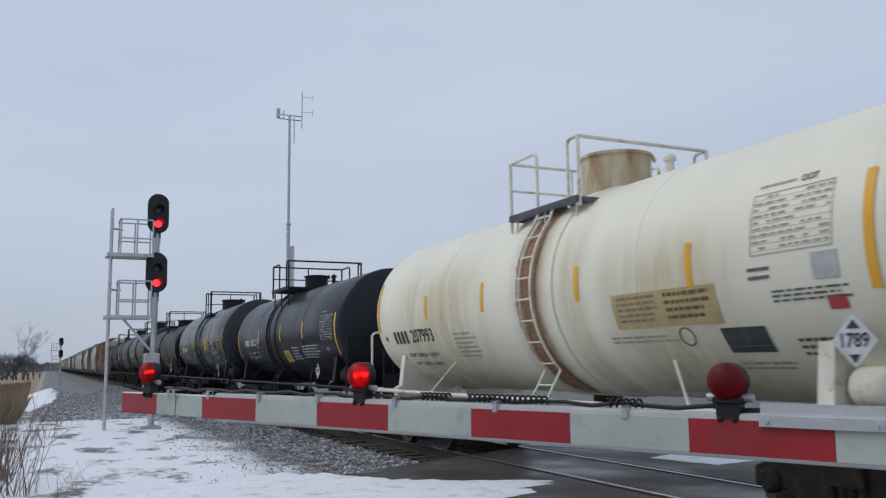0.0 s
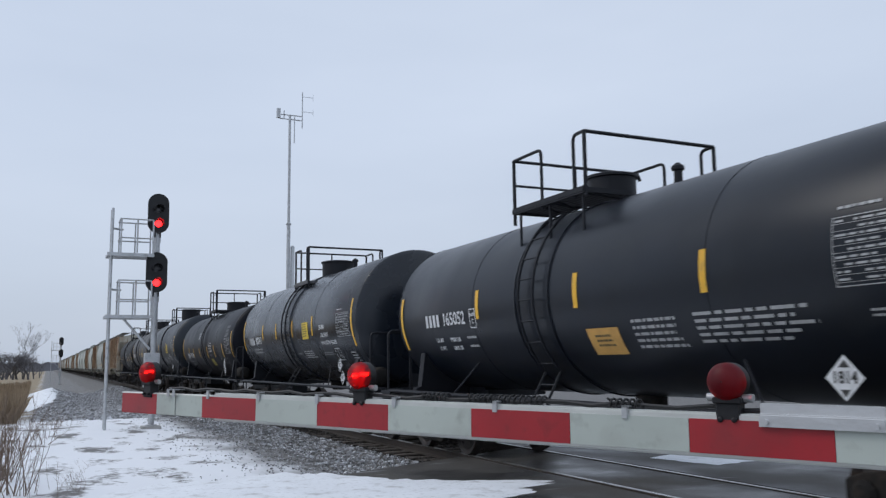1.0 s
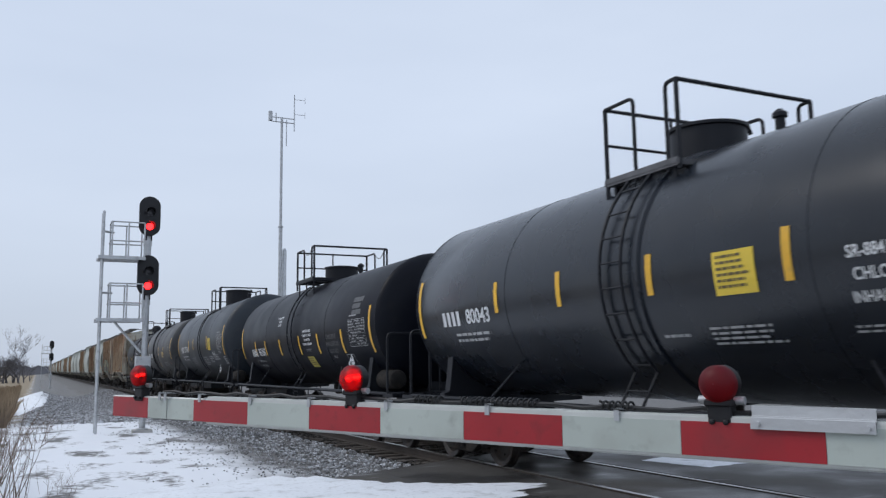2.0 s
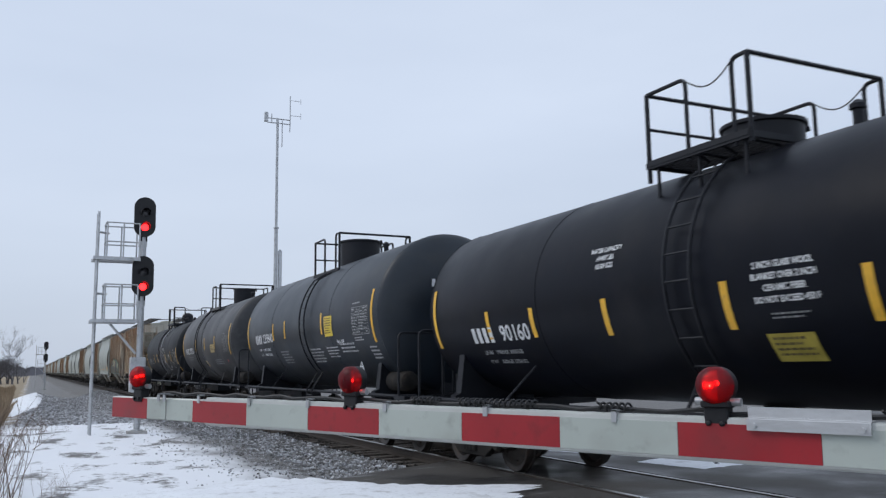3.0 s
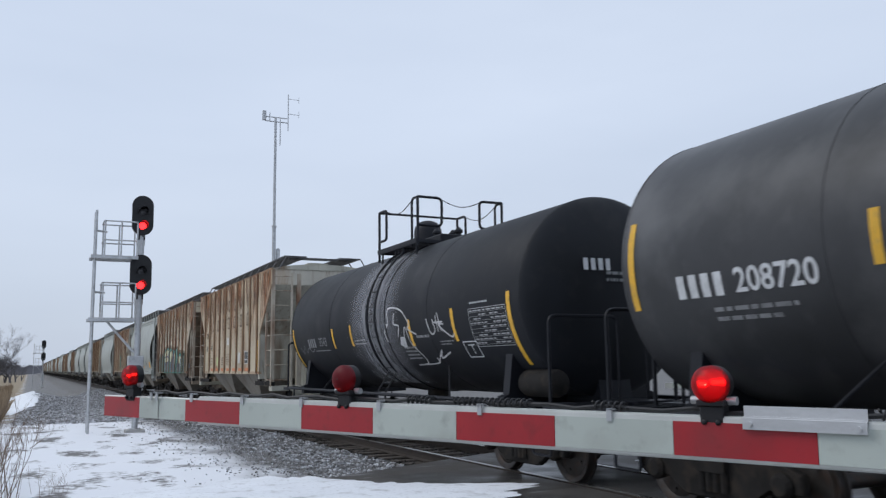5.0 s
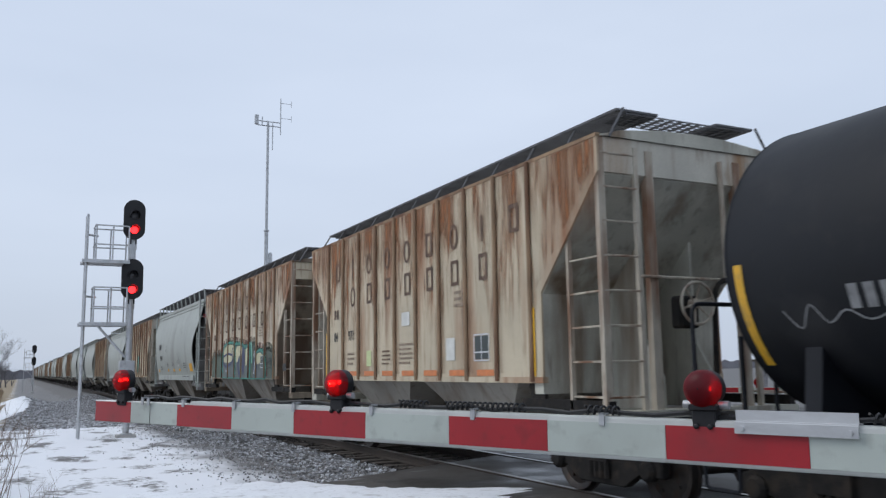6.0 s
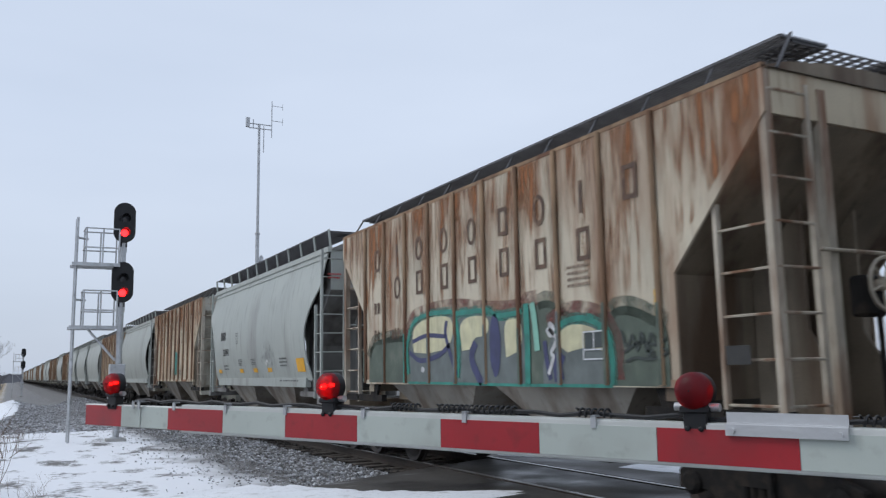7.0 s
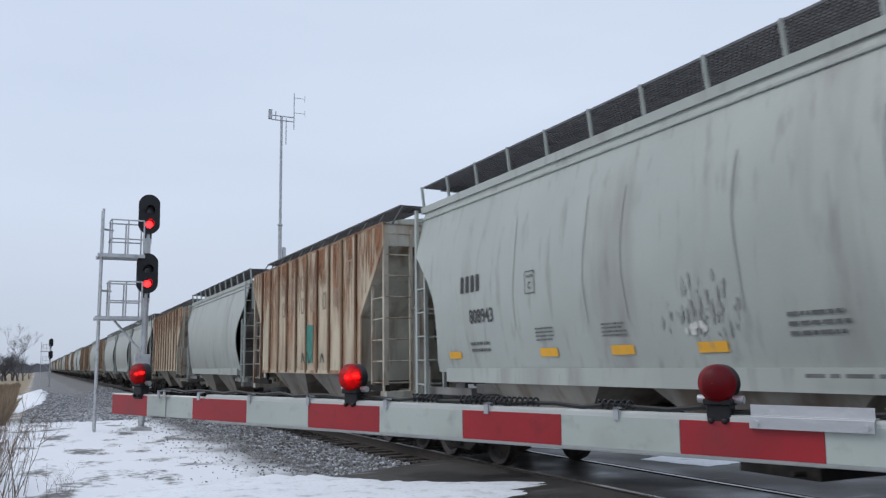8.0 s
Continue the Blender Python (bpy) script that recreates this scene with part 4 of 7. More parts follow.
            tube(b, rounded([(s * 1.38, y - e * 0.5, 1.1), (s * 1.38, y - e * 0.5, 0.42), (s * 1.38, y - e * 0.05, 0.42), (s * 1.38, y - e * 0.05, 1.1)], 0.06), 0.02, 5)
            part("sill_step", b, rm, car, smooth=True)
    for e, y_end in ((-1, lo), (1, hi)):
        b = bmesh.new()
        box(b, -0.3, 0.3, min(y_end - e * 1.6, y_end + e * 1.0), max(y_end - e * 1.6, y_end + e * 1.0), 0.72, 1.12)
        prism(b, [(y_end - e * 1.4, 1.0), (y_end + e * 0.2, 1.0), (y_end + e * 0.1, 1.7), (y_end - e * 1.5, 1.4)], -0.28, 0.28)
        part("stub_sill", b, rm, car)
        b = bmesh.new()
        for i in range(15):
            y = y_end + e * (0.42 + 0.035 * i)
            box(b, -1.42, 1.42, y - 0.006, y + 0.006, 1.05, 1.1)
        for x in (-1.42, -0.7, 0, 0.7, 1.42):
            y0, y1 = sorted((y_end + e * 0.42, y_end + e * 0.92))
            box(b, x - 0.012, x + 0.012, y0, y1, 1.03, 1.098)
        part("end_platform", b, rm, car, "steel grating end platform")
        for x in (-0.55, 0.6):
            b = bmesh.new()
            tube(b, [(x, y_end + e * 0.75, 1.1), (x, y_end + e * 0.75, 1.95)], 0.03, 6)
            part("stanchion", b, rm, car)
        coupler(car, y_end + e * 0.7, e, M["grime"])
        b = bmesh.new()
        tube(b, rounded([(-0.35, y_end + e * 0.8, 0.95), (-0.4, y_end + e * 1.1, 0.6), (-0.25, y_end + e * 1.38, 0.55)], 0.15), 0.03, 6)
        part("air_hose", b, M["cable"], car)
    b = bmesh.new()
    lathe(b, [(0.1, -0.45), (0.18, -0.4), (0.2, -0.34), (0.2, 0.34), (0.18, 0.4), (0.1, 0.45)], 18, pose(-1.0, lo + 0.2, 1.36, 90))
    part("brake_reservoir", b, M["white_rail"] if rails == "white_rail" else M["grime"], car, smooth=True)
    b = bmesh.new()
    lathe(b, [(0.16, 0.0), (0.22, 0.1), (0.22, 0.3), (0.12, 0.36)], 16, pose(0, mid, 0.9))
    part("bottom_outlet", b, M["grime"], car, smooth=True)
    t0 = truck(car, lo + 0.75)
    truck(car, hi - 0.75, t0)
    for y, z, h in strips:
        decal("reflector_strip", quads([(-0.05, 0.05, -h / 2, h / 2)]), on_tank(R, zc, y, z), M[strip_mat], car, "yellow reflective strip")
    return car


def hopper(label, kind, L=11.0, ribs=(), group="covered hopper cars of the freight train", mat="tan", mat_end="tan_end", mat_head="cream_head", mat_rail="cream_rail"):
    """A two-bay covered hopper. kind 'ribbed' has flat posts outside, kind 'round' has bulging smooth sides."""
    car = thing("hopper_car", label, "hopper car", group)
    hl, cut = L / 2, 1.3
    top, low = 4.42, 1.5
    body, end, head, rail = M[mat], M[mat_end], M[mat_head], M[mat_rail]
    flat = kind == "ribbed"

    def wide(z):
        if kind == "ribbed":
            return 1.56
        if z > 4.0:
            return 1.42 - (z - 4.0) * 0.25
        k = (z - 2.75) / 1.25
        return 1.6 - 0.18 * k * k

    def inset(z):
        """How far the side's end edge lies in from the corner at a height."""
        if kind == "ribbed":
            return 0.0 if z > 3.98 else cut * min(1, (3.98 - z) / 1.36)
        if z > 3.55:
            return 0.1
        return 0.12 + 0.9 * math.sin(min(1, (3.55 - z) / 1.1) * math.pi / 2) - 0.18 * sstep(2.2, 1.5, z)
    zs = [low, 1.7, 1.95, 2.2, 2.45, 2.62, 2.75, 2.9, 3.05, 3.2, 3.4, 3.55, 3.75, 3.98, 4.1, 4.25, top]
    for s in (-1, 1):
        bm = bmesh.new()
        rows = []
        for z in zs:
            h = hl - inset(z)
            rows.append([bm.verts.new((s * wide(z), h * (2 * i / 12 - 1), z)) for i in range(13)])
        for a, b in zip(rows, rows[1:]):
            for i in range(12):
                bm.faces.new((a[i], a[i + 1], b[i + 1], b[i]))
        r = bmesh.ops.extrude_face_region(bm, geom=bm.faces[:])
        for v in r["geom"]:
            if isinstance(v, bmesh.types.BMVert):
                v.co.x -= s * 0.03
        side = part("side_wall", bm, body, car, smooth=kind != "ribbed")
        if kind == "ribbed":
            for y in ribs:
                b = bmesh.new()
                prism(b, [(y - 0.037, 1.46), (y + 0.037, 1.46), (y + 0.037, top), (y - 0.037, top)], s * 1.555, s * 1.612)
                bmesh.ops.bevel(b, geom=[e for e in b.edges if abs(e.verts[0].co.z - e.verts[1].co.z) > 1], offset=0.02, segments=1, affect="EDGES")
                part("side_post", b, M["tan_post"], side)
        # sill along the bottom
        b = bmesh.new()
        w = wide(low)
        reach = hl - cut + (0.0 if flat else 0.1)
        box(b, s * (w - 0.08), s * (w + (0.012 if flat else 0.05)), -reach, reach, 1.44 if flat else 1.34, 1.52 if flat else 1.56)
        part("side_sill", b, body, car)
        for e in (-1, 1):
            b = bmesh.new()
            box(b, s * (w - 0.14), s * (w - 0.04), min(e * hl, e * (hl - 1.9)), max(e * hl, e * (hl - 1.9)), 1.12, 1.24)
            prism(b, [(e * (hl - 1.35), 1.24), (e * (hl - 1.65), 1.24), (e * (hl - 1.75), 1.5), (e * (hl - 1.35), 1.5)], s * (w - 0.1), s * (w - 0.05))
            part("lower_sill", b, M["grime"] if flat else end, car)
        b = bmesh.new()
        box(b, s * (wide(top) - 0.06), s * (wide(top) + (0.008 if flat else 0.05)), -hl, hl, top - (0.02 if flat else 0.05), top + (0.03 if flat else 0.07))
        part("roof_rail", b, M["tan_post"] if flat else body, car)
        if not flat:
            b = bmesh.new()
            box(b, s * (wide(4.24) - 0.02), s * (wide(4.24) + 0.028), -hl + 0.1, hl - 0.1, 4.225, 4.265)
            bmesh.ops.bevel(b, geom=b.edges[:], offset=0.008, segments=1, affect="EDGES")
            part("side_moulding", b, body, car)
    # roof
    b = bmesh.new()
    w = wide(top)
    k = 0.6 if flat else 1.0
    prof = [(x * w, top + h * k) for x, h in ((-1, 0), (-0.75, 0.16), (-0.35, 0.27), (0, 0.3), (0.35, 0.27), (0.75, 0.16), (1, 0))]
    va = [b.verts.new((x, -hl, z)) for x, z in prof]
    vb = [b.verts.new((x, hl, z)) for x, z in prof]
    for i in range(len(prof) - 1):
        b.faces.new((va[i], va[i + 1], vb[i + 1], vb[i]))
    b.faces.new(va), b.faces.new(vb[::-1])
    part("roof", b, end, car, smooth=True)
    b = bmesh.new()
    box(b, -0.3, 0.3, -hl * 0.9, hl * 0.9, top + 0.16, top + (0.28 if flat else 0.4))
    part("roof_hatch", b, end, car)
    # running boards with open grating
    wz = top + (0.41 if flat else 0.45)
    for s in (-1, 1):
        b = bmesh.new()
        x0, x1 = sorted((s * (0.5 if flat else 0.56), s * (1.16 if flat else 1.35)))
        for y in (-hl + 0.1, hl - 0.1):
            box(b, x0, x1, y - 0.02, y + 0.02, wz - 0.03, wz)
        n = 12
        for i in range(n + 1):
            x = x0 + (x1 - x0) * i / n
            box(b, x - 0.006, x + 0.006, -hl + 0.1, hl - 0.1, wz - 0.03, wz)
        for i in range(int((2 * hl - 0.2) / 0.07)):
            y = -hl + 0.1 + i * 0.07
            box(b, x0, x1, y - 0.006, y + 0.006, wz - 0.02, wz - 0.005)
        board = part("running_board", b, M["grating"], car, "open steel grating walkway")
        for i in range(12):
            y = -hl + 2 * hl * i / 11
            b = bmesh.new()
            xx = s * (1.12 if flat else 1.35)
            tube(b, [(s * (wide(top) - (0.2 if flat else 0.02)), y, top), (xx, y, wz + (-0.02 if flat else 0.01))], 0.018 if flat else 0.03, 5)
            part("board_bracket", b, M["grating"] if flat else body, board)
    for e in (-1, 1):
        b = bmesh.new()
        for i in range(14):
            x = -1.25 + 2.5 * i / 13
            box(b, x * 0.8 - 0.008, x * 0.8 + 0.008, min(e * (hl - 0.55), e * (hl - 0.1)), max(e * (hl - 0.55), e * (hl - 0.1)), wz - 0.06, wz - 0.032)
        for k in range(6):
            y = e * (hl - 0.55 + 0.45 * k / 5)
            box(b, -1.0, 1.0, y - 0.01, y + 0.01, wz - 0.055, wz - 0.04)
        part("end_board", b, M["grating"], car, "open steel grating walkway")
        # end wall: vertical head sheet, then a slope sheet down to the hopper
        b = bmesh.new()
        w = wide(3.9) - 0.03 if kind == "ribbed" else wide(top) - 0.04
        y0, y1 = e * (hl - 0.06), e * (hl - cut - 0.25)
        prof = [(y0, top), (y0, 3.96 if flat else 3.5), (e * (hl - cut), 2.6 if flat else 2.3), (e * (hl - cut - 0.05), 1.3), (y1, 1.3), (y1, top)]
        prism(b, prof, -w, w)
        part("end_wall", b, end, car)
        for x in (-0.42, 0.42):
            b = bmesh.new()
            prism(b, [(e * (hl - cut), 1.1), (e * (hl - 0.3), 1.1), (e * (hl - 0.3), 1.5), (e * (hl - 0.62), 2.0), (e * (hl - 0.62), 3.3 if flat else 3.05), (e * (hl - cut), 2.62 if flat else 2.32)], x - 0.02, x + 0.02)
            part("web_plate", b, end, car)
        b = bmesh.new()
        z0 = 3.98 if kind == "ribbed" else 3.52
        box(b, -w, w, min(e * (hl - 0.06), e * (hl - 0.03)), max(e * (hl - 0.06), e * (hl - 0.03)), z0, top)
        part("head_sheet", b, head, car)
        for s in (-1, 1):
            # corner post, outer ladder
            b = bmesh.new()
            prism(b, [(e * (hl - 0.1), 1.1), (e * (hl - 0.02), 1.1), (e * (hl - 0.02), top), (e * (hl - 0.1), top)], s * (1.44 if flat else 1.46), s * (1.54 if flat else 1.51))
            part("corner_post", b, rail, car)
            b = bmesh.new()
            ys, zt = (0.72, 3.42) if flat else (0.42, 3.2)
            prism(b, [(e * (hl - ys - 0.05), 1.1), (e * (hl - ys), 1.1), (e * (hl - ys), zt), (e * (hl - ys - 0.05), zt)], s * 1.46, s * 1.52)
            part("ladder_stile", b, rail, car)
            b = bmesh.new()
            prism(b, [(e * (hl - 0.08), 1.1), (e * (hl - 0.02), 1.1), (e * (hl - 0.02), top - 0.1), (e * (hl - 0.08), top - 0.1)], s * 0.92, s * 0.98)
            part("ladder_stile", b, rail, car)
            for i in range(8):
                z = 1.28 + i * 0.42
                b = bmesh.new()
                tube(b, [(s * 0.95, e * (hl - 0.03), z), (s * 1.5, e * (hl - 0.03), z)], 0.015, 5)
                part("rung", b, rail, car)
                if i < 5:
                    b = bmesh.new()
                    tube(b, [(s * 1.49, e * (hl - ys - 0.02), z), (s * 1.49, e * (hl - 0.06), z)], 0.015, 5)
                    part("rung", b, rail, car)
        for x in (-0.74, 0.74) if flat else ():
            b = bmesh.new()
            for y0, y1, x0, x1 in ((0.02, 0.04, -0.06, 0.06), (0.04, 0.12, -0.06, -0.04), (0.04, 0.12, 0.04, 0.06)):
                box(b, x + x0, x + x1, min(e * (hl - y0), e * (hl - y1)), max(e * (hl - y0), e * (hl - y1)), 1.1, top - 0.12)
            part("end_post", b, rail, car)
        b = bmesh.new()
        tube(b, [(e * -0.42, e * (hl + 0.01), 2.7), (e * -0.42, e * (hl + 0.01), top - 0.15)], 0.035, 8)
        part("pipe", b, rail, car, smooth=True)
        b = bmesh.new()
        tube(b, [(-0.95, e * hl, 2.72), (0.95, e * hl, 2.72)], 0.02, 6)
        part("grab_iron", b, rail, car)
        b = bmesh.new()
        box(b, -1.52, 1.52, min(e * (hl - 0.25), e * (hl + 0.05)), max(e * (hl - 0.25), e * (hl + 0.05)), 0.98, 1.12)
        box(b, -0.3, 0.3, min(e * (hl - 2.2), e * (hl + 0.1)), max(e * (hl - 2.2), e * (hl + 0.1)), 0.7, 1.1)
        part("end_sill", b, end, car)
        coupler(car, e * (hl + 0.1), e, M["grime"])
    # brake gear on one end: a spoked wheel on its gear box, with the pipe beside it
    if flat:
        b = bmesh.new()
        wx, wz_, wy = -0.22, 2.4, -hl - 0.1
        tube(b, [(wx + 0.26 * math.cos(k * math.pi / 12), wy - 0.04, wz_ + 0.26 * math.sin(k * math.pi / 12)) for k in range(24)], 0.02, 6, True)
        for k in range(6):
            a = k * math.pi / 3 + 0.3
            tube(b, [(wx + 0.04 * math.cos(a), wy, wz_ + 0.04 * math.sin(a)), (wx + 0.25 * math.cos(a), wy - 0.04, wz_ + 0.25 * math.sin(a))], 0.013, 5)
        lathe(b, [(0.06, -0.1), (0.06, 0.03), (0.03, 0.05)], 12, pose(wx, wy, wz_, 90))
        part("brake_wheel", b, rail, car, smooth=True)
        b = bmesh.new()
        box(b, wx - 0.18, wx + 0.14, -hl - 0.03, -hl + 0.16, 2.1, 2.5)
        bmesh.ops.bevel(b, geom=b.edges[:], offset=0.03, segments=1, affect="EDGES")
        tube(b, [(wx, -hl - 0.02, 2.15), (wx + 0.04, -hl, 1.15)], 0.03, 6)
        part("brake_gear", b, M["grime"], car)
        b = bmesh.new()
        tube(b, rounded([(0.75, -hl - 0.02, 2.72), (0.2, -hl - 0.02, 2.72), (0.12, -hl - 0.02, 1.12)], 0.25), 0.035, 8)
        part("air_pipe", b, M["grime"], car, smooth=True)
    # assumed centre sill, added to close off the bright view under the car
    b = bmesh.new()
    box(b, -0.28, 0.28, -hl + 2.1, hl - 2.1, 0.72, 1.06)
    part("centre_sill", b, M["grime"], car)
    # hoppers below
    for y in (-hl * 0.33, hl * 0.33):
        b = bmesh.new()
        for z, hy, hx in ((1.5, 1.62, 1.45),):
            lowr = [b.verts.new(p) for p in ((-0.95, y - 0.45, 0.622), (0.95, y - 0.45, 0.622), (0.95, y + 0.45, 0.622), (-0.95, y + 0.45, 0.622))]
            upr = [b.verts.new(p) for p in ((-hx, y - hy, z), (hx, y - hy, z), (hx, y + hy, z), (-hx, y + hy, z))]
            b.faces.new(lowr[::-1]), b.faces.new(upr)
            for i in range(4):
                j = (i + 1) % 4
                b.faces.new((lowr[i], lowr[j], upr[j], upr[i]))
        part("hopper_bay", b, M["bay"], car)
        b = bmesh.new()
        box(b, -1.0, 1.0, y - 0.5, y + 0.5, 0.5, 0.62)
        tube(b, [(-1.15, y - 0.3, 0.56), (1.15, y - 0.3, 0.56)], 0.03, 8)
        part("outlet_gate", b, M["grime"], car)
    t0 = truck(car, -(hl - 0.8))
    truck(car, hl - 0.8, t0)
    return car


def on_flat(y, z, x=-1.572):
    return lambda u, v: (x, y - u, z + v)


def round_side(z):
    if z > 4.0:
        return 1.42 - (z - 4.0) * 0.25
    return 1.6 - 0.18 * ((z - 2.75) / 1.25) ** 2


def on_round(y, z):
    return lambda u, v: (-round_side(z + v) - 0.012, y - u, z + v)


CARS = []  # (car, centre along the track at the start, wheels turn)
SPEED = 15.4


def marks(car, place, size, digits, mat, n=4, bold=0.006):
    """Initials as plain blocks, with the car's number after them."""
    size *= 1.2
    w = size * 0.52
    rects = [(-size * 2.8 + i * w, -size * 2.8 + i * w + w * 0.62, -size * 0.36, size * 0.36) for i in range(n)]
    decal("stencil_initial", quads(rects), place, M[mat], car, "plain stencilled blocks", "stuff")
    pts, faces = lettering(digits, size, 0.97, bold)
    decal("stencil_number", ([(u + size * 1.0, v) for u, v in pts], faces), place, M[mat], car)


def words(car, place, text, size, mat="decal_white", squeeze=0.85, bold=0.003):
    decal("stencil_word", lettering(text, size, squeeze, bold), place, M[mat], car, "", "stuff")


def bars(car, place, w, h, rows, seed, mat="decal_mid"):
    decal("stencil_line", text_bars(w, h, rows, seed), place, M[mat], car, "small stencilled writing", "stuff")


def table(car, place, w, h, rows, seed, mat="decal_mid"):
    decal("data_table", data_panel(w, h, rows, seed), place, M[mat], car, "stencilled data table", "stuff")
    decal("stencil_line", text_bars(w * 0.5, 0.06, 1, seed + 1), lambda u, v: place(u - w * 0.2, v + h / 2 + 0.07), M[mat], car, "small stencilled writing", "stuff")


def panel(car, place, w, h, mat, label):
    decal("panel", quads([(-w / 2, w / 2, -h / 2, h / 2)]), place, M[mat], car, label)


def lift(place, d=0.004):
    return lambda u, v: (lambda p: (p[0] - d, p[1], p[2]))(place(u, v))


def placard(car, place, number, size=0.36, mat="decal_white"):
    s = size / 2 * 1.1
    decal("hazard_placard", ([(-s, 0), (0, -s), (s, 0), (0, s)], [(0, 1, 2, 3)]), place, M[mat], car, "white diamond hazard placard")
    decal("placard_mark", ([(-s * 0.25, -s * 0.5), (s * 0.25, -s * 0.5), (0, -s * 0.85), (-s * 0.3, s * 0.45), (s * 0.3, s * 0.45), (0, s * 0.8)], [(0, 1, 2), (3, 4, 5)]), lift(place), M["decal_black"], car, "", "stuff")
    words(car, lift(place), number, size * 0.4, "decal_black", 0.9, 0.004)


def upright(y, z, x=-1.47):
    """A flat holder that stands clear of the tank."""
    return lambda u, v: (x, y - u, z + v)


def strokes(lines_, w):
    """Flat brush strokes along lines of (u, v) points."""
    pts, faces = [], []
    for line in lines_:
        for (a, b), (c, d) in zip(line, line[1:]):
            n = max(1, int(math.hypot(c - a, d - b) / 0.12))
            L = math.hypot(c - a, d - b) or 1
            nx, ny = -(d - b) / L * w / 2, (c - a) / L * w / 2
            k = len(pts)
            for i in range(n + 1):
                t = i / n
                pts += [(a + (c - a) * t + nx, b + (d - b) * t + ny), (a + (c - a) * t - nx, b + (d - b) * t - ny)]
            faces += [(k + 2 * i, k + 2 * i + 1, k + 2 * i + 3, k + 2 * i + 2) for i in range(n)]
    return pts, faces


def ribbon(line, w, fine=1):
    """One continuous brush stroke, its corners joined; fine adds points along a smooth curve."""
    p = [Vector(q) for q in line]
    if fine > 1:
        ends = [p[0] * 2 - p[1]] + p + [p[-1] * 2 - p[-2]]
        p = []
        for a, b, c, d in zip(ends, ends[1:], ends[2:], ends[3:]):
            for i in range(fine):
                t = i / fine
                p.append(0.5 * (2 * b + (c - a) * t + (2 * a - 5 * b + 4 * c - d) * t * t + (3 * b - a - 3 * c + d) * t ** 3))
        p.append(ends[-2])
    pts = []
    for i, q in enumerate(p):
        d = (p[min(i + 1, len(p) - 1)] - p[max(i - 1, 0)]).normalized()
        pts += [(q.x - d.y * w / 2, q.y + d.x * w / 2), (q.x + d.y * w / 2, q.y - d.x * w / 2)]
    return pts, [(2 * i, 2 * i + 1, 2 * i + 3, 2 * i + 2) for i in range(len(p) - 1)]


def scrawl(car, place, lines_, w, mat, label):
    """Each brush stroke on its own."""
    for line in lines_:
        decal("graffiti", ribbon(line, w, 4), place, M[mat], car, label)


def blob(cu, cv, ru, rv, n=20, wob=0.0, seed=0):
    pts = [(cu, cv)] + [(cu + ru * math.cos(2 * math.pi * i / n) * (1 + wob * noise.noise((i * 0.9, seed, 0))), cv + rv * math.sin(2 * math.pi * i / n) * (1 + wob * noise.noise((i * 0.9, seed, 5)))) for i in range(n)]
    return pts, [(0, 1 + i, 1 + (i + 1) % n) for i in range(n)]


# cream tank
R, ZC = 1.487, 2.627
white = tank_car("cream-white tank car with rust-stained ladder and manway", -5.75, 5.75, R, ZC, "white_tank", "white_rail", (1.15, 0.75, -1.1, 4.71), 3.86, (0.52, 0.52, -0.25), "white_dome", -0.25,
                 ((5.72, 2.75, 1.0), (3.34, 2.62, 0.42), (1.18, 2.64, 0.46), (-1.43, 2.62, 0.44), (-3.53, 2.62, 0.5), (-5.72, 2.72, 1.05)), round_head=True, wrap=(-0.25, 0.62), strip_mat="amber", strap=0.42)


def S(y, z):
    return on_tank(R, ZC, y, z)


marks(white, S(4.05, 2.12), 0.29, "207993", "decal_black")
words(white, S(4.0, 1.78), "LD LMT   203800 LB   92 450 KG", 0.115, "decal_grey"), words(white, S(4.0, 1.62), "LT WT   59200 LB   26 850 KG", 0.115, "decal_grey")
bars(white, S(2.0, 1.9), 0.85, 0.5, 6, 2, "decal_pale")
panel(white, S(-3.0, 2.2), 1.75, 0.42, "ochre", "stained ochre panel")
bars(white, lift(S(-2.6, 2.2)), 0.75, 0.34, 5, 3, "decal_tan")
bars(white, lift(S(-3.45, 2.2)), 0.75, 0.34, 4, 4, "decal_olive")
bars(white, S(-2.5, 1.86), 1.2, 0.12, 2, 5, "decal_pale")
decal("stencil_ring", strokes([[(0.11 * math.cos(a * math.pi / 8), 0.11 * math.sin(a * math.pi / 8)) for a in range(17)]], 0.02), S(-3.25, 1.88), M["decal_grey"], white)
table(white, S(-4.88, 2.92), 0.95, 0.62, 9, 6, "decal_pale")
words(white, S(-5.05, 3.29), "DOT", 0.1, "decal_grey")
bars(white, S(-4.5, 2.42), 0.3, 0.16, 2, 7, "decal_grey")
bars(white, S(-5.05, 2.2), 0.9, 0.14, 3, 8, "decal_grey")
panel(white, S(-4.08, 1.82), 0.6, 0.3, "dark_panel", "dark green notice panel")
decal("panel_rule", quads([(-0.28, 0.28, -0.075, -0.065), (-0.005, 0.005, -0.065, 0.14)]), lift(S(-4.08, 1.82)), M["decal_grey"], white)
bars(white, S(-4.2, 1.55), 0.8, 0.14, 2, 9, "decal_pale")
bars(white, S(-5.0, 1.72), 0.6, 0.24, 3, 10, "decal_olive")
placard(white, upright(-5.48, 1.77), "1789", 0.42)
panel(white, S(-5.3, 2.12), 0.2, 0.13, "red_tag", "small red tag")
panel(white, S(-5.25, 2.45), 0.28, 0.24, "label_grey", "pale paper label")
panel(white, S(5.45, 2.12), 0.1, 0.1, "red_tag", "small red tag")
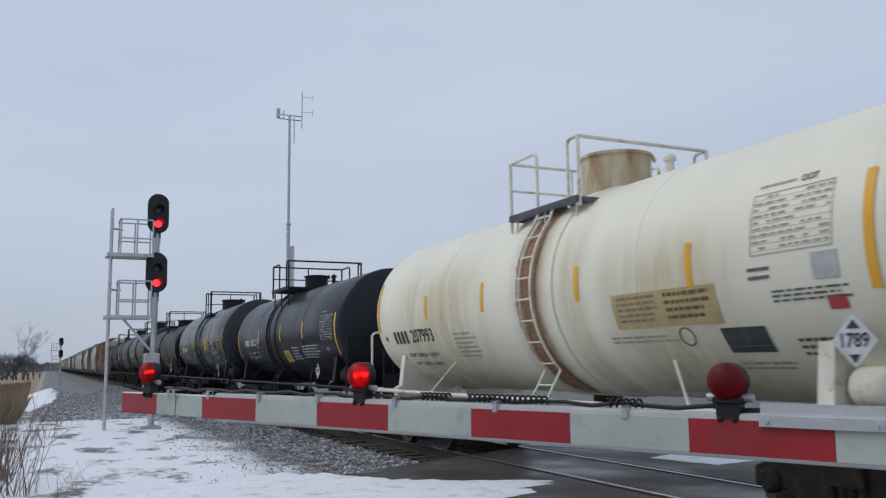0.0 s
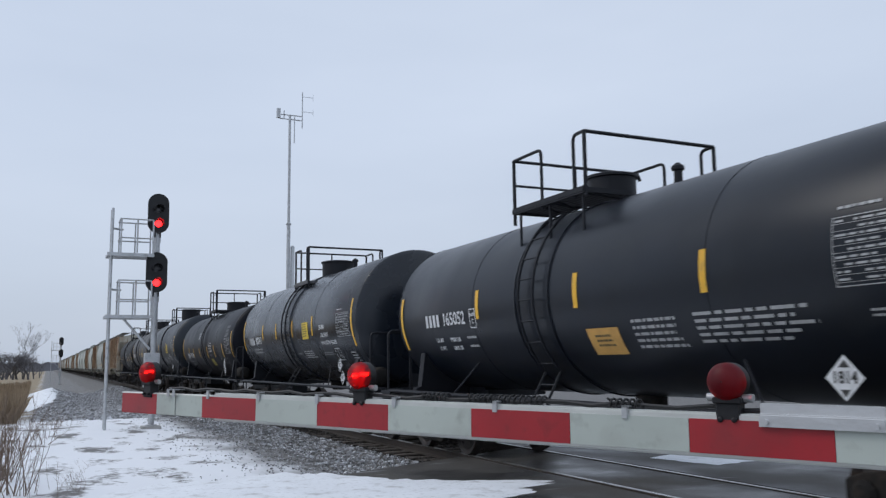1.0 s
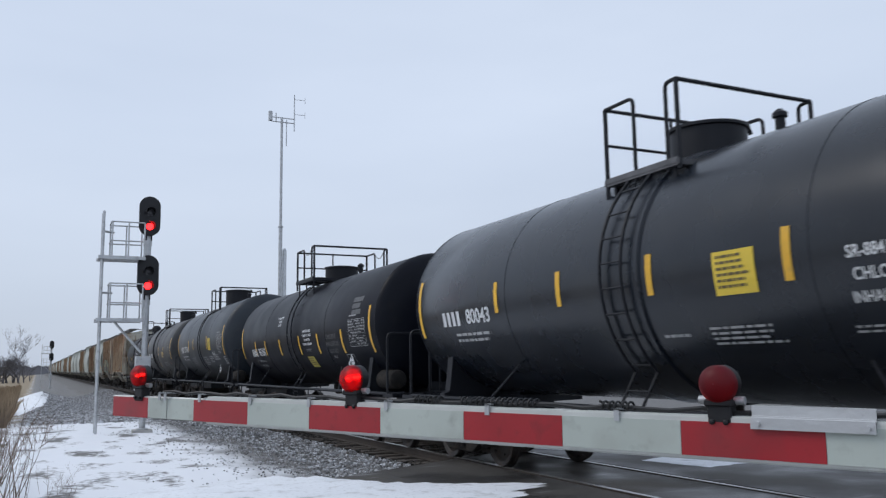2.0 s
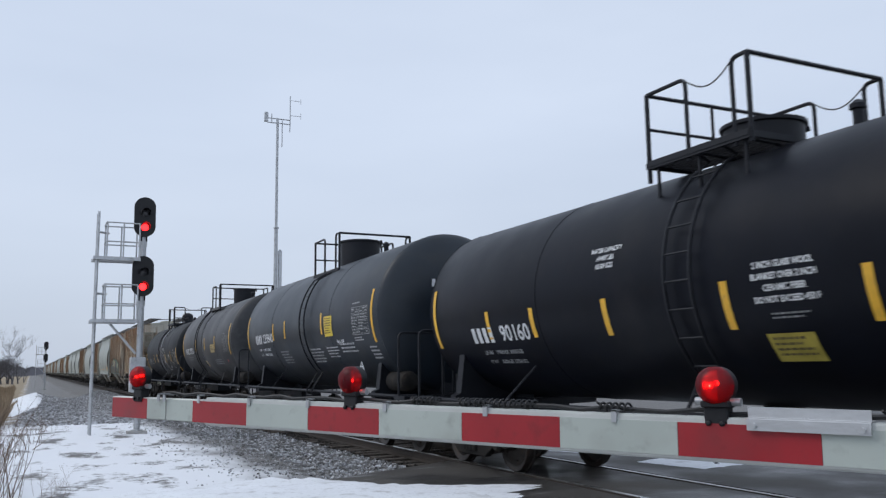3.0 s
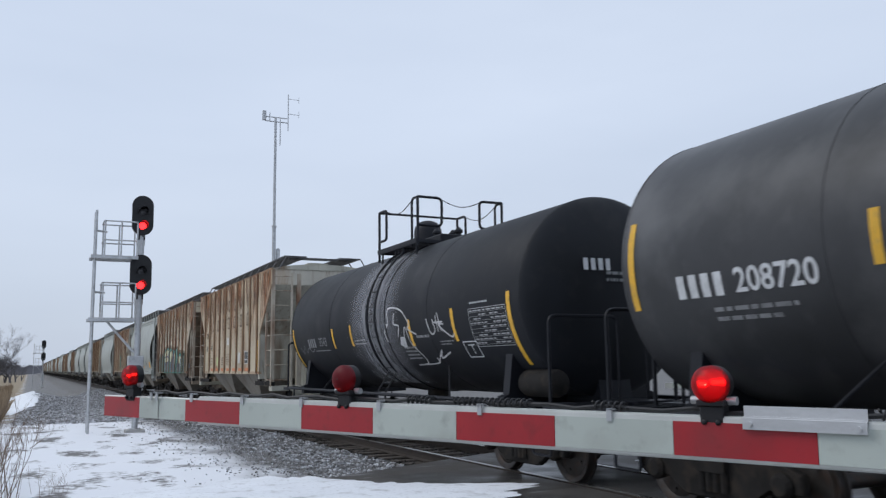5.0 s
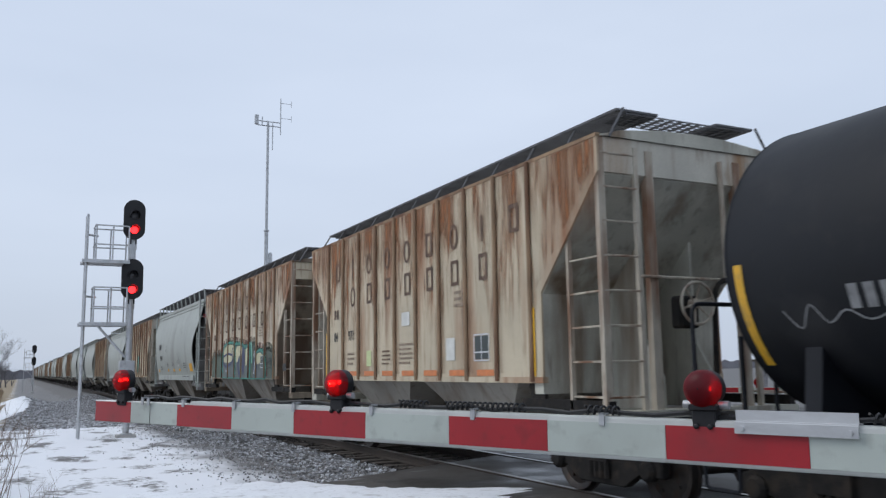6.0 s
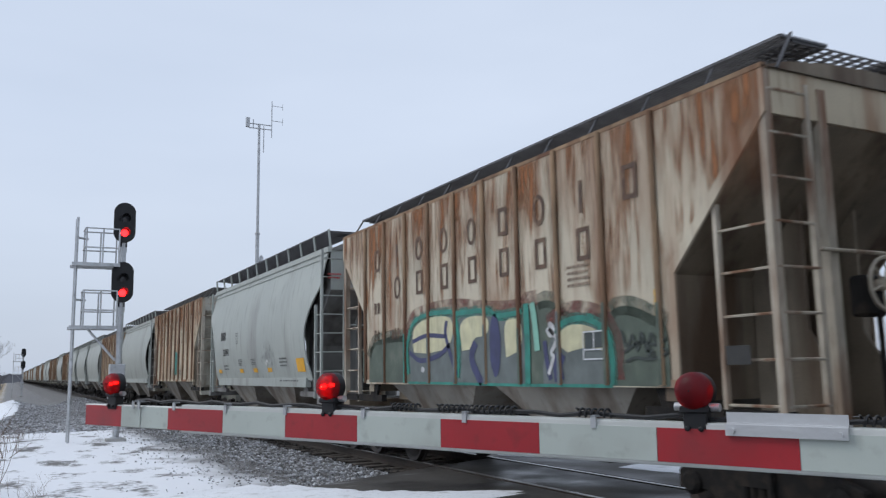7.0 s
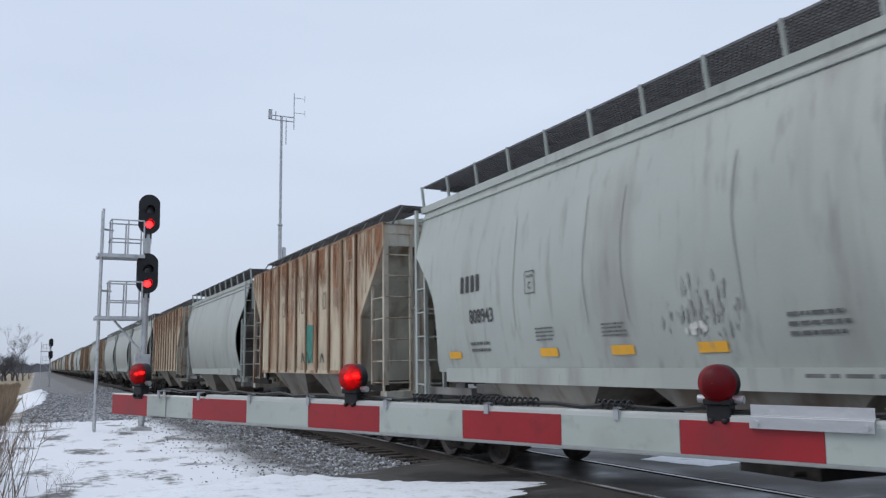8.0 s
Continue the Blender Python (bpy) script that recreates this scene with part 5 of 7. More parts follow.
def streak_band(car, y0, y1, z0, z1, mat, label):
    """A stain that follows the curve of the tank, from z0 up to z1."""
    a0, a1 = (math.asin(max(-1, min(1, (z - ZC) / R))) for z in (z0, z1))
    n, pts, faces = 48, [], []
    for i in range(n + 1):
        for k in range(5):
            pts.append((y0 + (y1 - y0) * k / 4, a0 + (a1 - a0) * i / n))
    faces = [(5 * i + k, 5 * i + k + 1, 5 * i + k + 6, 5 * i + k + 5) for i in range(n) for k in range(4)]
    rr = R + (0.034 if car is white and y1 < 0.38 and y0 > -0.88 else 0.006)
    decal("stain", (pts, faces), lambda y, a: (-rr * math.cos(a), y, ZC + rr * math.sin(a)), M[mat], car, label)


streak_band(white, -0.62, 0.06, 1.25, 4.05, "stain_rust", "brown rust streak under the ladder")
streak_band(white, -1.75, -0.85, 1.2, 3.7, "stain_faint", "faint ochre wash down the tank")
streak_band(white, 0.38, 5.5, 1.2, 3.6, "stain_faint", "faint ochre wash down the tank")
streak_band(white, -4.6, -1.4, 1.25, 3.3, "stain_faint", "faint ochre wash down the tank")
streak_band(white, -0.87, 0.37, 1.2, 4.1, "stain_ochre", "ochre rust wash beside the ladder")
CARS.append((white, 9.98, True))

# black tank with two warning stencils
R, ZC = 1.405, 2.545
tank = tank_car("black tank car with yellow notice and white stencils", -5.44, 5.8, R, ZC, "black", "black_rail", (1.15, 1.75, -0.15, 4.74), 3.96, (0.36, 0.42, 0.0), None, 0.93,
                ((5.75, 2.36, 1.0), (2.61, 2.55, 0.46), (-0.17, 2.55, 0.46), (-2.55, 2.56, 0.46), (-5.4, 2.35, 1.05)), strap=0.45)
marks(tank, S(3.8, 2.36), 0.25, "165052", "decal_white")
decal("stencil_frame", strokes([[(-0.1, -0.15), (0.1, -0.15), (0.1, 0.15), (-0.1, 0.15), (-0.1, -0.15)]], 0.018), S(2.79, 2.34), M["decal_white"], tank)
words(tank, S(2.79, 2.4), "PLATE", 0.07), words(tank, S(2.79, 2.29), "C", 0.11)
words(tank, S(4.2, 2.02), "LD LMT", 0.1), words(tank, S(3.6, 2.02), "199200 LBS", 0.1), bars(tank, S(2.95, 2.02), 0.35, 0.09, 1, 4)
words(tank, S(4.2, 1.88), "LT WT", 0.1), words(tank, S(3.6, 1.88), "63800 LBS", 0.1), bars(tank, S(2.95, 1.88), 0.35, 0.09, 1, 5)
panel(tank, S(-0.6, 1.87), 0.66, 0.38, "decal_orange", "yellow warning panel")
bars(tank, lift(S(-0.62, 1.87)), 0.4, 0.2, 3, 6, "decal_olive")
bars(tank, S(-1.65, 1.92), 0.85, 0.42, 5, 7)
bars(tank, S(-3.1, 1.95), 1.6, 0.4, 5, 8)
table(tank, S(-4.68, 2.55), 1.0, 0.62, 9, 9)
bars(tank, S(-4.6, 2.0), 0.3, 0.1, 2, 3)
placard(tank, upright(-4.26, 1.46), "1814", 0.36)
placard(tank, on_head(R, ZC, -5.74, -1, 0.9, 1.7), "1814", 0.3)
marks(tank, on_head(R, ZC, -5.72, -1, 0.25, 3.08), 0.2, "165052", "decal_white")
bars(tank, on_head(R, ZC, -5.72, -1, 0.25, 2.82), 0.6, 0.2, 2, 11)
bars(tank, on_head(R, ZC, -5.72, -1, 0.25, 2.5), 0.6, 0.2, 3, 12, "decal_dim")
CARS.append((tank, 24.28, True))

# glossy chlorine car
R, ZC = 1.531, 2.671
tank = tank_car("glossy black chlorine tank car with white lettering", -5.71, 5.58, R, ZC, "black_gloss", "black_rail", (1.1, 0.55, -0.8, 4.9), 3.95, (0.48, 0.36, 0.0), None, -0.1,
                ((5.54, 2.6, 1.0), (2.81, 2.62, 0.46), (1.15, 2.6, 0.46), (-0.67, 2.6, 0.46), (-2.59, 2.6, 0.5), (-5.67, 2.55, 1.08)), wrap=(-0.1, 0.4), strap=0.3)
marks(tank, S(3.75, 2.38), 0.27, "80043", "decal_white")
bars(tank, S(3.7, 2.05), 1.2, 0.2, 2, 21)
panel(tank, S(-1.93, 2.5), 0.55, 0.44, "decal_yellow", "yellow notice panel")
bars(tank, lift(S(-1.93, 2.5)), 0.45, 0.36, 6, 22, "decal_olive")
words(tank, S(-3.42, 2.53), "SR-8841", 0.15), words(tank, S(-3.55, 2.34), "CHLORINE", 0.15), words(tank, S(-3.8, 2.15), "INHALATION HAZARD", 0.14)
table(tank, S(-5.03, 2.53), 0.92, 0.55, 9, 23)
bars(tank, S(-1.9, 1.88), 1.0, 0.24, 4, 24), bars(tank, S(-0.9, 1.9), 0.45, 0.08, 1, 25), bars(tank, S(-3.5, 1.88), 0.8, 0.1, 2, 26)
decal("stencil_frame", strokes([[(-0.18, -0.16), (0.18, -0.16), (0.18, 0.16), (-0.18, 0.16), (-0.18, -0.16)], [(0.0, -0.1), (0.0, 0.16)]], 0.02), S(-4.2, 1.86), M["decal_white"], tank)
placard(tank, upright(-4.72, 1.60), "1017", 0.3), placard(tank, upright(-4.92, 1.32), "1017", 0.3)
bars(tank, S(-5.3, 1.78), 0.4, 0.3, 4, 27)
marks(tank, on_head(R, ZC, -5.99, -1, 0.19, 3.17), 0.2, "80043", "decal_white")
words(tank, on_head(R, ZC, -5.99, -1, 0.19, 3.0), "CAPY  18110  US GAL", 0.09), words(tank, on_head(R, ZC, -5.99, -1, 0.19, 2.87), "CAPY  68552  L", 0.09)
bars(tank, on_head(R, ZC, -5.99, -1, 0.75, 2.25), 0.6, 0.2, 3, 28)
placard(tank, on_head(R, ZC, -6.01, -1, 1.08, 1.85), "1017", 0.3)
placard(tank, on_head(R, ZC, -6.01, -1, 0.68, 1.8), "1017", 0.3)
CARS.append((tank, 38.38, True))

# dull chlorine car
R, ZC = 1.438, 2.578
tank = tank_car("black chlorine tank car with many yellow strips", -6.0, 6.1, R, ZC, "black_deep", "black_rail", (1.05, 0.8, -0.8, 4.87), 4.02, (0.46, 0.36, 0.0), None, -0.1,
                ((6.05, 2.42, 1.0), (4.24, 2.24, 0.42), (2.99, 2.22, 0.42), (1.33, 2.2, 0.46), (-0.65, 2.2, 0.5), (-2.28, 2.2, 0.5), (-4.1, 2.2, 0.55), (-5.95, 2.4, 1.0)), chains=True, dish=0.42)
marks(tank, S(3.87, 2.1), 0.28, "90160", "decal_white")
words(tank, S(4.5, 1.84), "LD LMT", 0.09, "decal_dim"), words(tank, S(3.9, 1.84), "179800 LBS  81550 KGS", 0.09, "decal_dim")
words(tank, S(4.5, 1.7), "LT WT", 0.09, "decal_dim"), words(tank, S(3.9, 1.7), "83200 LBS  37750 KGS", 0.09, "decal_dim")
words(tank, S(1.29, 3.02), "WATER CAPACITY", 0.085), words(tank, S(1.29, 2.92), "144487 LBS", 0.085), words(tank, S(1.29, 2.82), "65539 KGS", 0.085)
for i, s_ in enumerate(("2 INCH GLASS WOOL", "BLANKET OVER 2 INCH", "CERAMIC FIBER", "DO NOT EXCEED 450 F")):
    words(tank, S(-1.4, 2.55 - i * 0.11), s_, 0.085)
bars(tank, S(-1.4, 2.06), 0.45, 0.08, 2, 31, "decal_dim")
panel(tank, S(-1.3, 1.77), 0.55, 0.32, "decal_mustard", "faded yellow notice panel")
bars(tank, lift(S(-1.3, 1.77)), 0.44, 0.24, 4, 30, "decal_olive")
words(tank, S(-3.35, 2.34), "CHLORINE", 0.15, "decal_faint", 1.0), words(tank, S(-3.35, 2.17), "INHALATION", 0.15, "decal_faint", 1.0), words(tank, S(-3.35, 2.0), "HAZARD", 0.15, "decal_faint", 1.0)
bars(tank, S(-3.3, 1.86), 0.3, 0.08, 2, 32, "decal_dim")
table(tank, S(-5.15, 2.36), 1.05, 0.6, 9, 33)
for k, (du, dv, w_) in enumerate(((0.0, 0.14, 0.62), (0.05, 0.0, 0.5), (0.0, -0.14, 0.58))):
    panel(tank, S(-5.1 + du, 2.95 + dv), w_, 0.11, "decal_faint", "faded plain grey emblem bar")
decal("stencil_frame", strokes([[(-0.22, -0.16), (0.22, -0.16), (0.22, 0.16), (-0.22, 0.16), (-0.22, -0.16)], [(0.0, -0.1), (0.0, 0.16)]], 0.02), S(-4.33, 1.77), M["decal_dim"], tank)
placard(tank, upright(-4.97, 1.70), "1017", 0.36), placard(tank, upright(-5.17, 1.43), "1017", 0.36)
CARS.append((tank, 52.68, True))

# satin black tank with yellow panel
R, ZC = 1.6, 2.738
tank = tank_car("satin black tank car with a tall manway", -5.62, 5.03, R, ZC, "black_satin", "black_rail", (0.95, 0.2, -1.75, 4.94), 4.05, (0.52, 0.55, 0.1), None, -1.08,
                ((4.99, 2.72, 1.0), (2.01, 2.64, 0.46), (0.83, 2.66, 0.46), (-2.33, 2.66, 0.5), (-5.58, 2.66, 1.08)), dish=0.42)
marks(tank, S(3.0, 2.48), 0.3, "229840", "decal_white")
words(tank, S(3.7, 2.18), "LD LMT", 0.1), words(tank, S(2.95, 2.18), "215500 LB   97700 KG", 0.1)
words(tank, S(3.7, 2.04), "LT WT", 0.1), words(tank, S(2.95, 2.04), "70500 LB   32000 KG", 0.1)
bars(tank, S(1.16, 1.92), 0.85, 0.42, 5, 41, "decal_dim"), bars(tank, S(-1.6, 1.92), 1.0, 0.42, 5, 42), bars(tank, S(-2.8, 1.98), 0.8, 0.3, 4, 43), bars(tank, S(-3.9, 2.05), 1.0, 0.26, 3, 44)
words(tank, S(-3.5, 2.2), "FRA AIP", 0.16)
panel(tank, S(-2.82, 2.58), 0.55, 0.46, "decal_yellow", "yellow notice panel")
bars(tank, lift(S(-2.82, 2.58)), 0.45, 0.38, 7, 45, "decal_olive")
table(tank, S(-4.88, 2.6), 0.95, 0.58, 9, 46), bars(tank, S(-4.7, 2.22), 0.5, 0.1, 2, 47)
placard(tank, upright(-4.69, 1.60), "1824", 0.3)
bars(tank, S(-5.35, 1.92), 0.45, 0.34, 4, 48)
marks(tank, on_head(R, ZC, -5.90, -1, 0.02, 3.28, 0.42), 0.18, "229840", "decal_white")
words(tank, on_head(R, ZC, -5.90, -1, 0.07, 3.07, 0.42), "CAPY  18530  US GAL", 0.1), words(tank, on_head(R, ZC, -5.90, -1, 0.02, 2.93, 0.42), "CAPY  70142  L", 0.1)
bars(tank, on_head(R, ZC, -5.90, -1, 0.7, 2.3, 0.42), 0.6, 0.2, 2, 49), placard(tank, on_head(R, ZC, -5.92, -1, 0.78, 1.9, 0.42), "1824", 0.3)
CARS.append((tank, 66.9, True))

# dusty tank
R, ZC = 1.58, 2.72
tank = tank_car("dusty grey-black tank car with a pale stained band", -5.0, 4.63, R, ZC, "black_dusty", "black_rail", (1.05, 0.85, -0.75, 4.97), 4.08, (0.42, 0.52, -0.3), None, 0.95,
                ((4.59, 2.7, 1.0), (1.54, 2.62, 0.46), (-0.41, 2.62, 0.46), (-2.38, 2.62, 0.46), (-4.96, 2.68, 1.08)), wrap=(0.7, 0.55), dish=0.4)
marks(tank, S(2.95, 2.4), 0.28, "208720", "decal_white")
bars(tank, S(2.9, 2.08), 1.1, 0.2, 2, 51, "decal_dim")
panel(tank, S(-1.9, 2.42), 0.75, 0.3, "ochre", "stained ochre panel"), bars(tank, lift(S(-1.9, 2.42)), 0.6, 0.2, 3, 52, "decal_olive")
table(tank, S(-4.3, 2.53), 0.95, 0.55, 9, 53, "decal_dim"), bars(tank, S(-2.6, 1.9), 1.6, 0.24, 3, 54, "decal_dim")
decal("panel", ([(-0.2, 0.14), (0.0, -0.12), (0.2, -0.1), (0.1, 0.14)], [(0, 1, 2, 3)]), S(-0.05, 1.86), M["ochre"], tank, "faded yellow remains of a placard")
panel(tank, S(-4.1, 1.95), 0.1, 0.1, "red_tag", "small red tag")
marks(tank, on_head(R, ZC, -5.28, -1, 0.15, 3.15, 0.4), 0.2, "208720", "decal_white"), bars(tank, on_head(R, ZC, -5.28, -1, 0.15, 2.92, 0.4), 0.6, 0.2, 2, 55, "decal_dim")
streak_band(tank, -0.3, 1.1, 1.3, 4.1, "stain_chalk", "pale dusty spill down the tank")
CARS.append((tank, 79.85, True))

# tank with chalk-white graffiti
R, ZC = 1.487, 2.627
tank = tank_car("dull black tank car with white graffiti and chalky band", -5.3, 5.72, R, ZC, "black_chalk", "black_rail", (0.95, 1.0, -1.0, 4.92), 4.08, (0.1, 0.3, 0.0), None, -0.1,
                ((5.68, 2.08, 1.05), (2.61, 2.26, 0.46), (1.41, 2.28, 0.46), (-1.69, 2.22, 0.5), (-3.44, 2.28, 0.55), (-5.26, 2.12, 1.15)), chains=True, strap=0.5, open_end=True)
marks(tank, S(3.7, 2.2), 0.25, "3543", "decal_dim", bold=0.0)
scrawl(tank, S(4.2, 2.05), [[(-1.05, 0.08), (-0.9, -0.1), (-0.75, 0.12), (-0.6, -0.06), (-0.4, 0.05), (-0.2, -0.05), (0.05, 0.02)]], 0.018, "decal_dim", "faint scrawled graffiti")
bars(tank, S(0.9, 2.12), 0.7, 0.14, 2, 61, "decal_dim"), bars(tank, S(3.4, 2.0), 1.4, 0.06, 1, 62, "decal_dim")
scrawl(tank, S(-1.0, 2.32), [[(-0.45, 0.12), (-0.28, 0.12), (-0.25, 0.4), (0.35, 0.34), (0.68, 0.08), (0.6, -0.02), (0.95, -0.14)], [(-0.28, 0.12), (-0.5, -0.05), (-0.42, -0.28)], [(0.05, 0.3), (0.0, 0.1), (0.22, 0.05), (0.1, -0.15)],
                           [(0.35, -0.2), (0.5, 0.02), (0.6, -0.3), (0.85, -0.55), (0.85, -0.72), (0.4, -0.76)], [(0.4, -0.76), (1.3, -0.72), (1.35, -0.6)], [(1.3, -0.72), (1.7, -0.46), (1.55, -0.62), (2.0, -0.5)]], 0.03, "graf_white", "white outline graffiti")
decal("graffiti", ([(-0.1, -0.1), (0.15, -0.2), (0.2, 0.05), (0.0, 0.05)], [(0, 1, 2, 3)]), S(-1.2, 2.12), M["graf_white"], tank, "white sprayed patch")
scrawl(tank, S(-2.85, 2.3), [[(-0.4, 0.14), (-0.3, -0.12), (-0.12, -0.08), (-0.16, 0.12)], [(-0.02, 0.18), (0.0, -0.1)], [(-0.12, 0.06), (0.22, 0.06)], [(0.24, 0.02), (0.04, 0.02), (0.42, -0.2), (0.55, -0.16)], [(0.05, 0.22), (0.12, -0.1)]], 0.03, "graf_white", "white scrawled graffiti")
bars(tank, S(-1.5, 1.85), 0.6, 0.3, 4, 63, "decal_dim"), bars(tank, S(-2.2, 2.12), 0.6, 0.1, 1, 64, "decal_dim"), bars(tank, S(-3.05, 2.0), 0.5, 0.1, 2, 66, "decal_dim")
table(tank, S(-4.6, 2.2), 1.15, 0.62, 9, 65)
decal("stencil_frame", strokes([[(-0.22, -0.14), (0.22, -0.14), (0.22, 0.14), (-0.22, 0.14), (-0.22, -0.14)], [(-0.1, 0.08), (0.12, 0.08)], [(0.02, -0.08), (0.02, 0.08)]], 0.02), S(-3.82, 1.88), M["decal_white"], tank)
panel(tank, lift(S(5.3, 1.3), 0.02), 0.2, 0.14, "red_tag", "small red tag")
marks(tank, on_head(R, ZC, -5.58, -1, 0.1, 3.05), 0.2, "3543", "decal_white"), bars(tank, on_head(R, ZC, -5.58, -1, 0.1, 2.85), 0.6, 0.2, 2, 67, "decal_dim")
streak_band(tank, -1.45, 1.7, 1.3, 4.08, "stain_chalk", "pale chalky spill down the tank")
CARS.append((tank, 92.6, True))

# ---- hopper cars ----
RIBS = [-3.97 + i * 0.912 for i in range(10)]


def wc_markings(car, mat="decal_brown"):
    """One plain upright bar, frame or ring in the place of each big letter, a panel apart."""
    h = 0.2
    for kinds, y0, z in (("FIRRRFRIF", 3.68, 3.72), ("RFFFFFF", 2.76, 3.14)):
        for i, k in enumerate(kinds):
            w, t = (0.125, 0.055)
            if k == "I":
                shape = quads([(-0.032, 0.032, -h, h)])
            elif k == "R":
                shape = ribbon([(w * math.cos(a * math.pi / 8) * 0.85, h * math.sin(a * math.pi / 8) * 0.9) for a in range(17)], t)
            else:
                shape = quads([(-w, -w + t, -h, h), (w - t, w, -h, h), (-w + t, w - t, h - t, h), (-w + t, w - t, -h, -h + t)])
            decal("letter_block", shape, on_flat(y0 - i * 0.908, z), M[mat], car, "faded brown painted block")


def rusty_hopper(label, mat, mat_end, mat_head):
    """A ribbed hopper with rust running from its roof line and beside its posts."""
    car = hopper(label, "ribbed", 11.0, RIBS, mat=mat, mat_end=mat_end, mat_head=mat_head)
    decal("stain", ([(5.45, 3.0), (-5.45, 3.0), (-5.45, 4.4), (5.45, 4.4)], [(0, 1, 2, 3)]), lambda u, v: (-1.5635, -u * 1.0, v), M["stain_roof"], car, "rust running down from the roof line")
    decal("stain", ([(4.1, 2.0), (-4.1, 2.0), (-4.1, 2.68), (-5.35, 3.98), (-5.35, 4.38), (5.35, 4.38), (5.35, 3.98), (4.1, 2.68)], [tuple(range(8))]), lambda u, v: (-1.5652, -u, v), M["stain_blotch"], car, "uneven rust blotches on the side")
    for y in RIBS[1:-1]:
        decal("stain", quads([(y - 0.24, y + 0.24, 1.57, 4.38)]), lambda u, v: (-1.5665, u, v), M["stain_post"], car, "rust running down beside a post")
    return car


wc = rusty_hopper("tan covered hopper car with heavy rust streaks", "tan", "pale_end", "cream_head")
plain = copy_thing(wc, pose(0, 0, 0))
tagged(plain, "rust-streaked tan covered hopper car far down the train")
wc_markings(wc)
decal("stencil_number", lettering("84", 0.28, 0.85, 0.004), on_flat(3.77, 2.34), M["decal_black"], wc), decal("stencil_number", lettering("971", 0.28, 0.85, 0.004), on_flat(2.85, 2.34), M["decal_black"], wc)
decal("stencil_initial", quads([(-0.13, -0.03, -0.1, 0.1), (0.03, 0.13, -0.1, 0.1)]), on_flat(3.75, 2.83), M["decal_brown"], wc)
panel(wc, on_flat(0.12, 2.53), 0.34, 0.24, "label_white", "white paper label")
for y, h in ((4.37, 0.95), (1.56, 0.6), (-0.27, 0.75), (-4.0, 0.9)):
    panel(wc, on_flat(y, 1.98), 0.1, h, "yellow", "yellow reflective strip")
for y in (2.73, 1.87, 0.96, 0.05, -0.86, -1.8, -2.7):
    panel(wc, on_flat(y, 1.58), 0.5, 0.09, "orange", "orange reflector")
panel(wc, on_flat(1.87, 1.87), 0.24, 0.3, "lime", "pale lime label")
panel(wc, on_flat(-1.6, 1.95), 0.3, 0.35, "label_white", "worn white label")
panel(wc, on_flat(-2.6, 1.95, -1.570), 0.4, 0.34, "dark_panel", "dark stencilled box")
decal("stencil_frame", strokes([[(-0.22, -0.19), (0.22, -0.19), (0.22, 0.19), (-0.22, 0.19), (-0.22, -0.19)], [(0, -0.19), (0, 0.19)], [(-0.22, -0.07), (0.22, -0.07)]], 0.02), on_flat(-2.6, 1.95, -1.574), M["decal_white"], wc)
bars(wc, on_flat(1.0, 1.85), 0.4, 0.3, 4, 71, "decal_brown"), bars(wc, on_flat(0.1, 1.9), 0.6, 0.4, 5, 72, "decal_tan"), bars(wc, on_flat(2.85, 1.85), 0.4, 0.3, 3, 73, "decal_tan"), bars(wc, on_flat(-2.0, 2.7), 0.5, 0.3, 3, 74, "decal_tan")
CARS.append((wc, 105.8, True))

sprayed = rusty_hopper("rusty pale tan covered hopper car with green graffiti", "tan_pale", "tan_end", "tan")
wc_markings(sprayed)
decal("stencil_initial", quads([(-0.13, -0.03, -0.1, 0.1), (0.03, 0.13, -0.1, 0.1)]), on_flat(3.68, 2.83), M["decal_brown"], sprayed)
decal("stencil_number", lettering("84", 0.3, 0.85, 0.004), on_flat(3.69, 2.31), M["decal_brown"], sprayed), decal("stencil_number", lettering("659", 0.28, 0.85, 0.004), on_flat(2.8, 2.31, -1.59), M["decal_brown"], sprayed)
G = [on_flat(0, 0, -1.574 - 0.003 * k) for k in range(6)]


def spray(shape, layer, mat, label):
    decal("graffiti", shape, G[layer], M[mat], sprayed, label)


def area(outline):
    """A filled patch with its corners rounded off."""
    low = min(v for u, v in outline)
    p = [Vector(q) for u, v in outline for q in ([(u, v)] * 3 if v < low + 0.06 else [(u, v)])]
    for _ in range(2):
        p = [r for a, b in zip(p, p[1:] + p[:1]) for r in (a * 0.75 + b * 0.25, a * 0.25 + b * 0.75)]
    return [tuple(q) for q in p], [tuple(range(len(p)))]


spray(area([(-4.06, 1.47), (-4.06, 2.01), (-3.87, 2.21), (-3.17, 2.28), (-2.41, 2.27), (-0.62, 2.27), (0.86, 2.24), (1.68, 2.51), (1.89, 2.54), (2.13, 2.45), (2.28, 2.34), (3.11, 2.26), (3.27, 2.34), (3.5, 2.33), (3.7, 2.27), (3.83, 2.21), (4.08, 2.13), (4.08, 1.45)]), 0, "graf_green", "olive-green sprayed ground")
spray(ribbon([(-4.06, 1.93), (-3.87, 2.21), (-3.17, 2.28), (-2.41, 2.27)], 0.22, 5), 0, "mist_green", "thin olive spray along the edge")
spray(ribbon([(1.68, 2.51), (1.89, 2.54), (2.13, 2.45), (2.28, 2.34)], 0.22, 5), 0, "mist_green", "thin olive spray along the edge")
spray(ribbon([(3.17, 2.29), (3.27, 2.34), (3.5, 2.33), (3.7, 2.27), (3.83, 2.21), (4.08, 2.13)], 0.22, 5), 0, "mist_green", "thin olive spray along the edge")
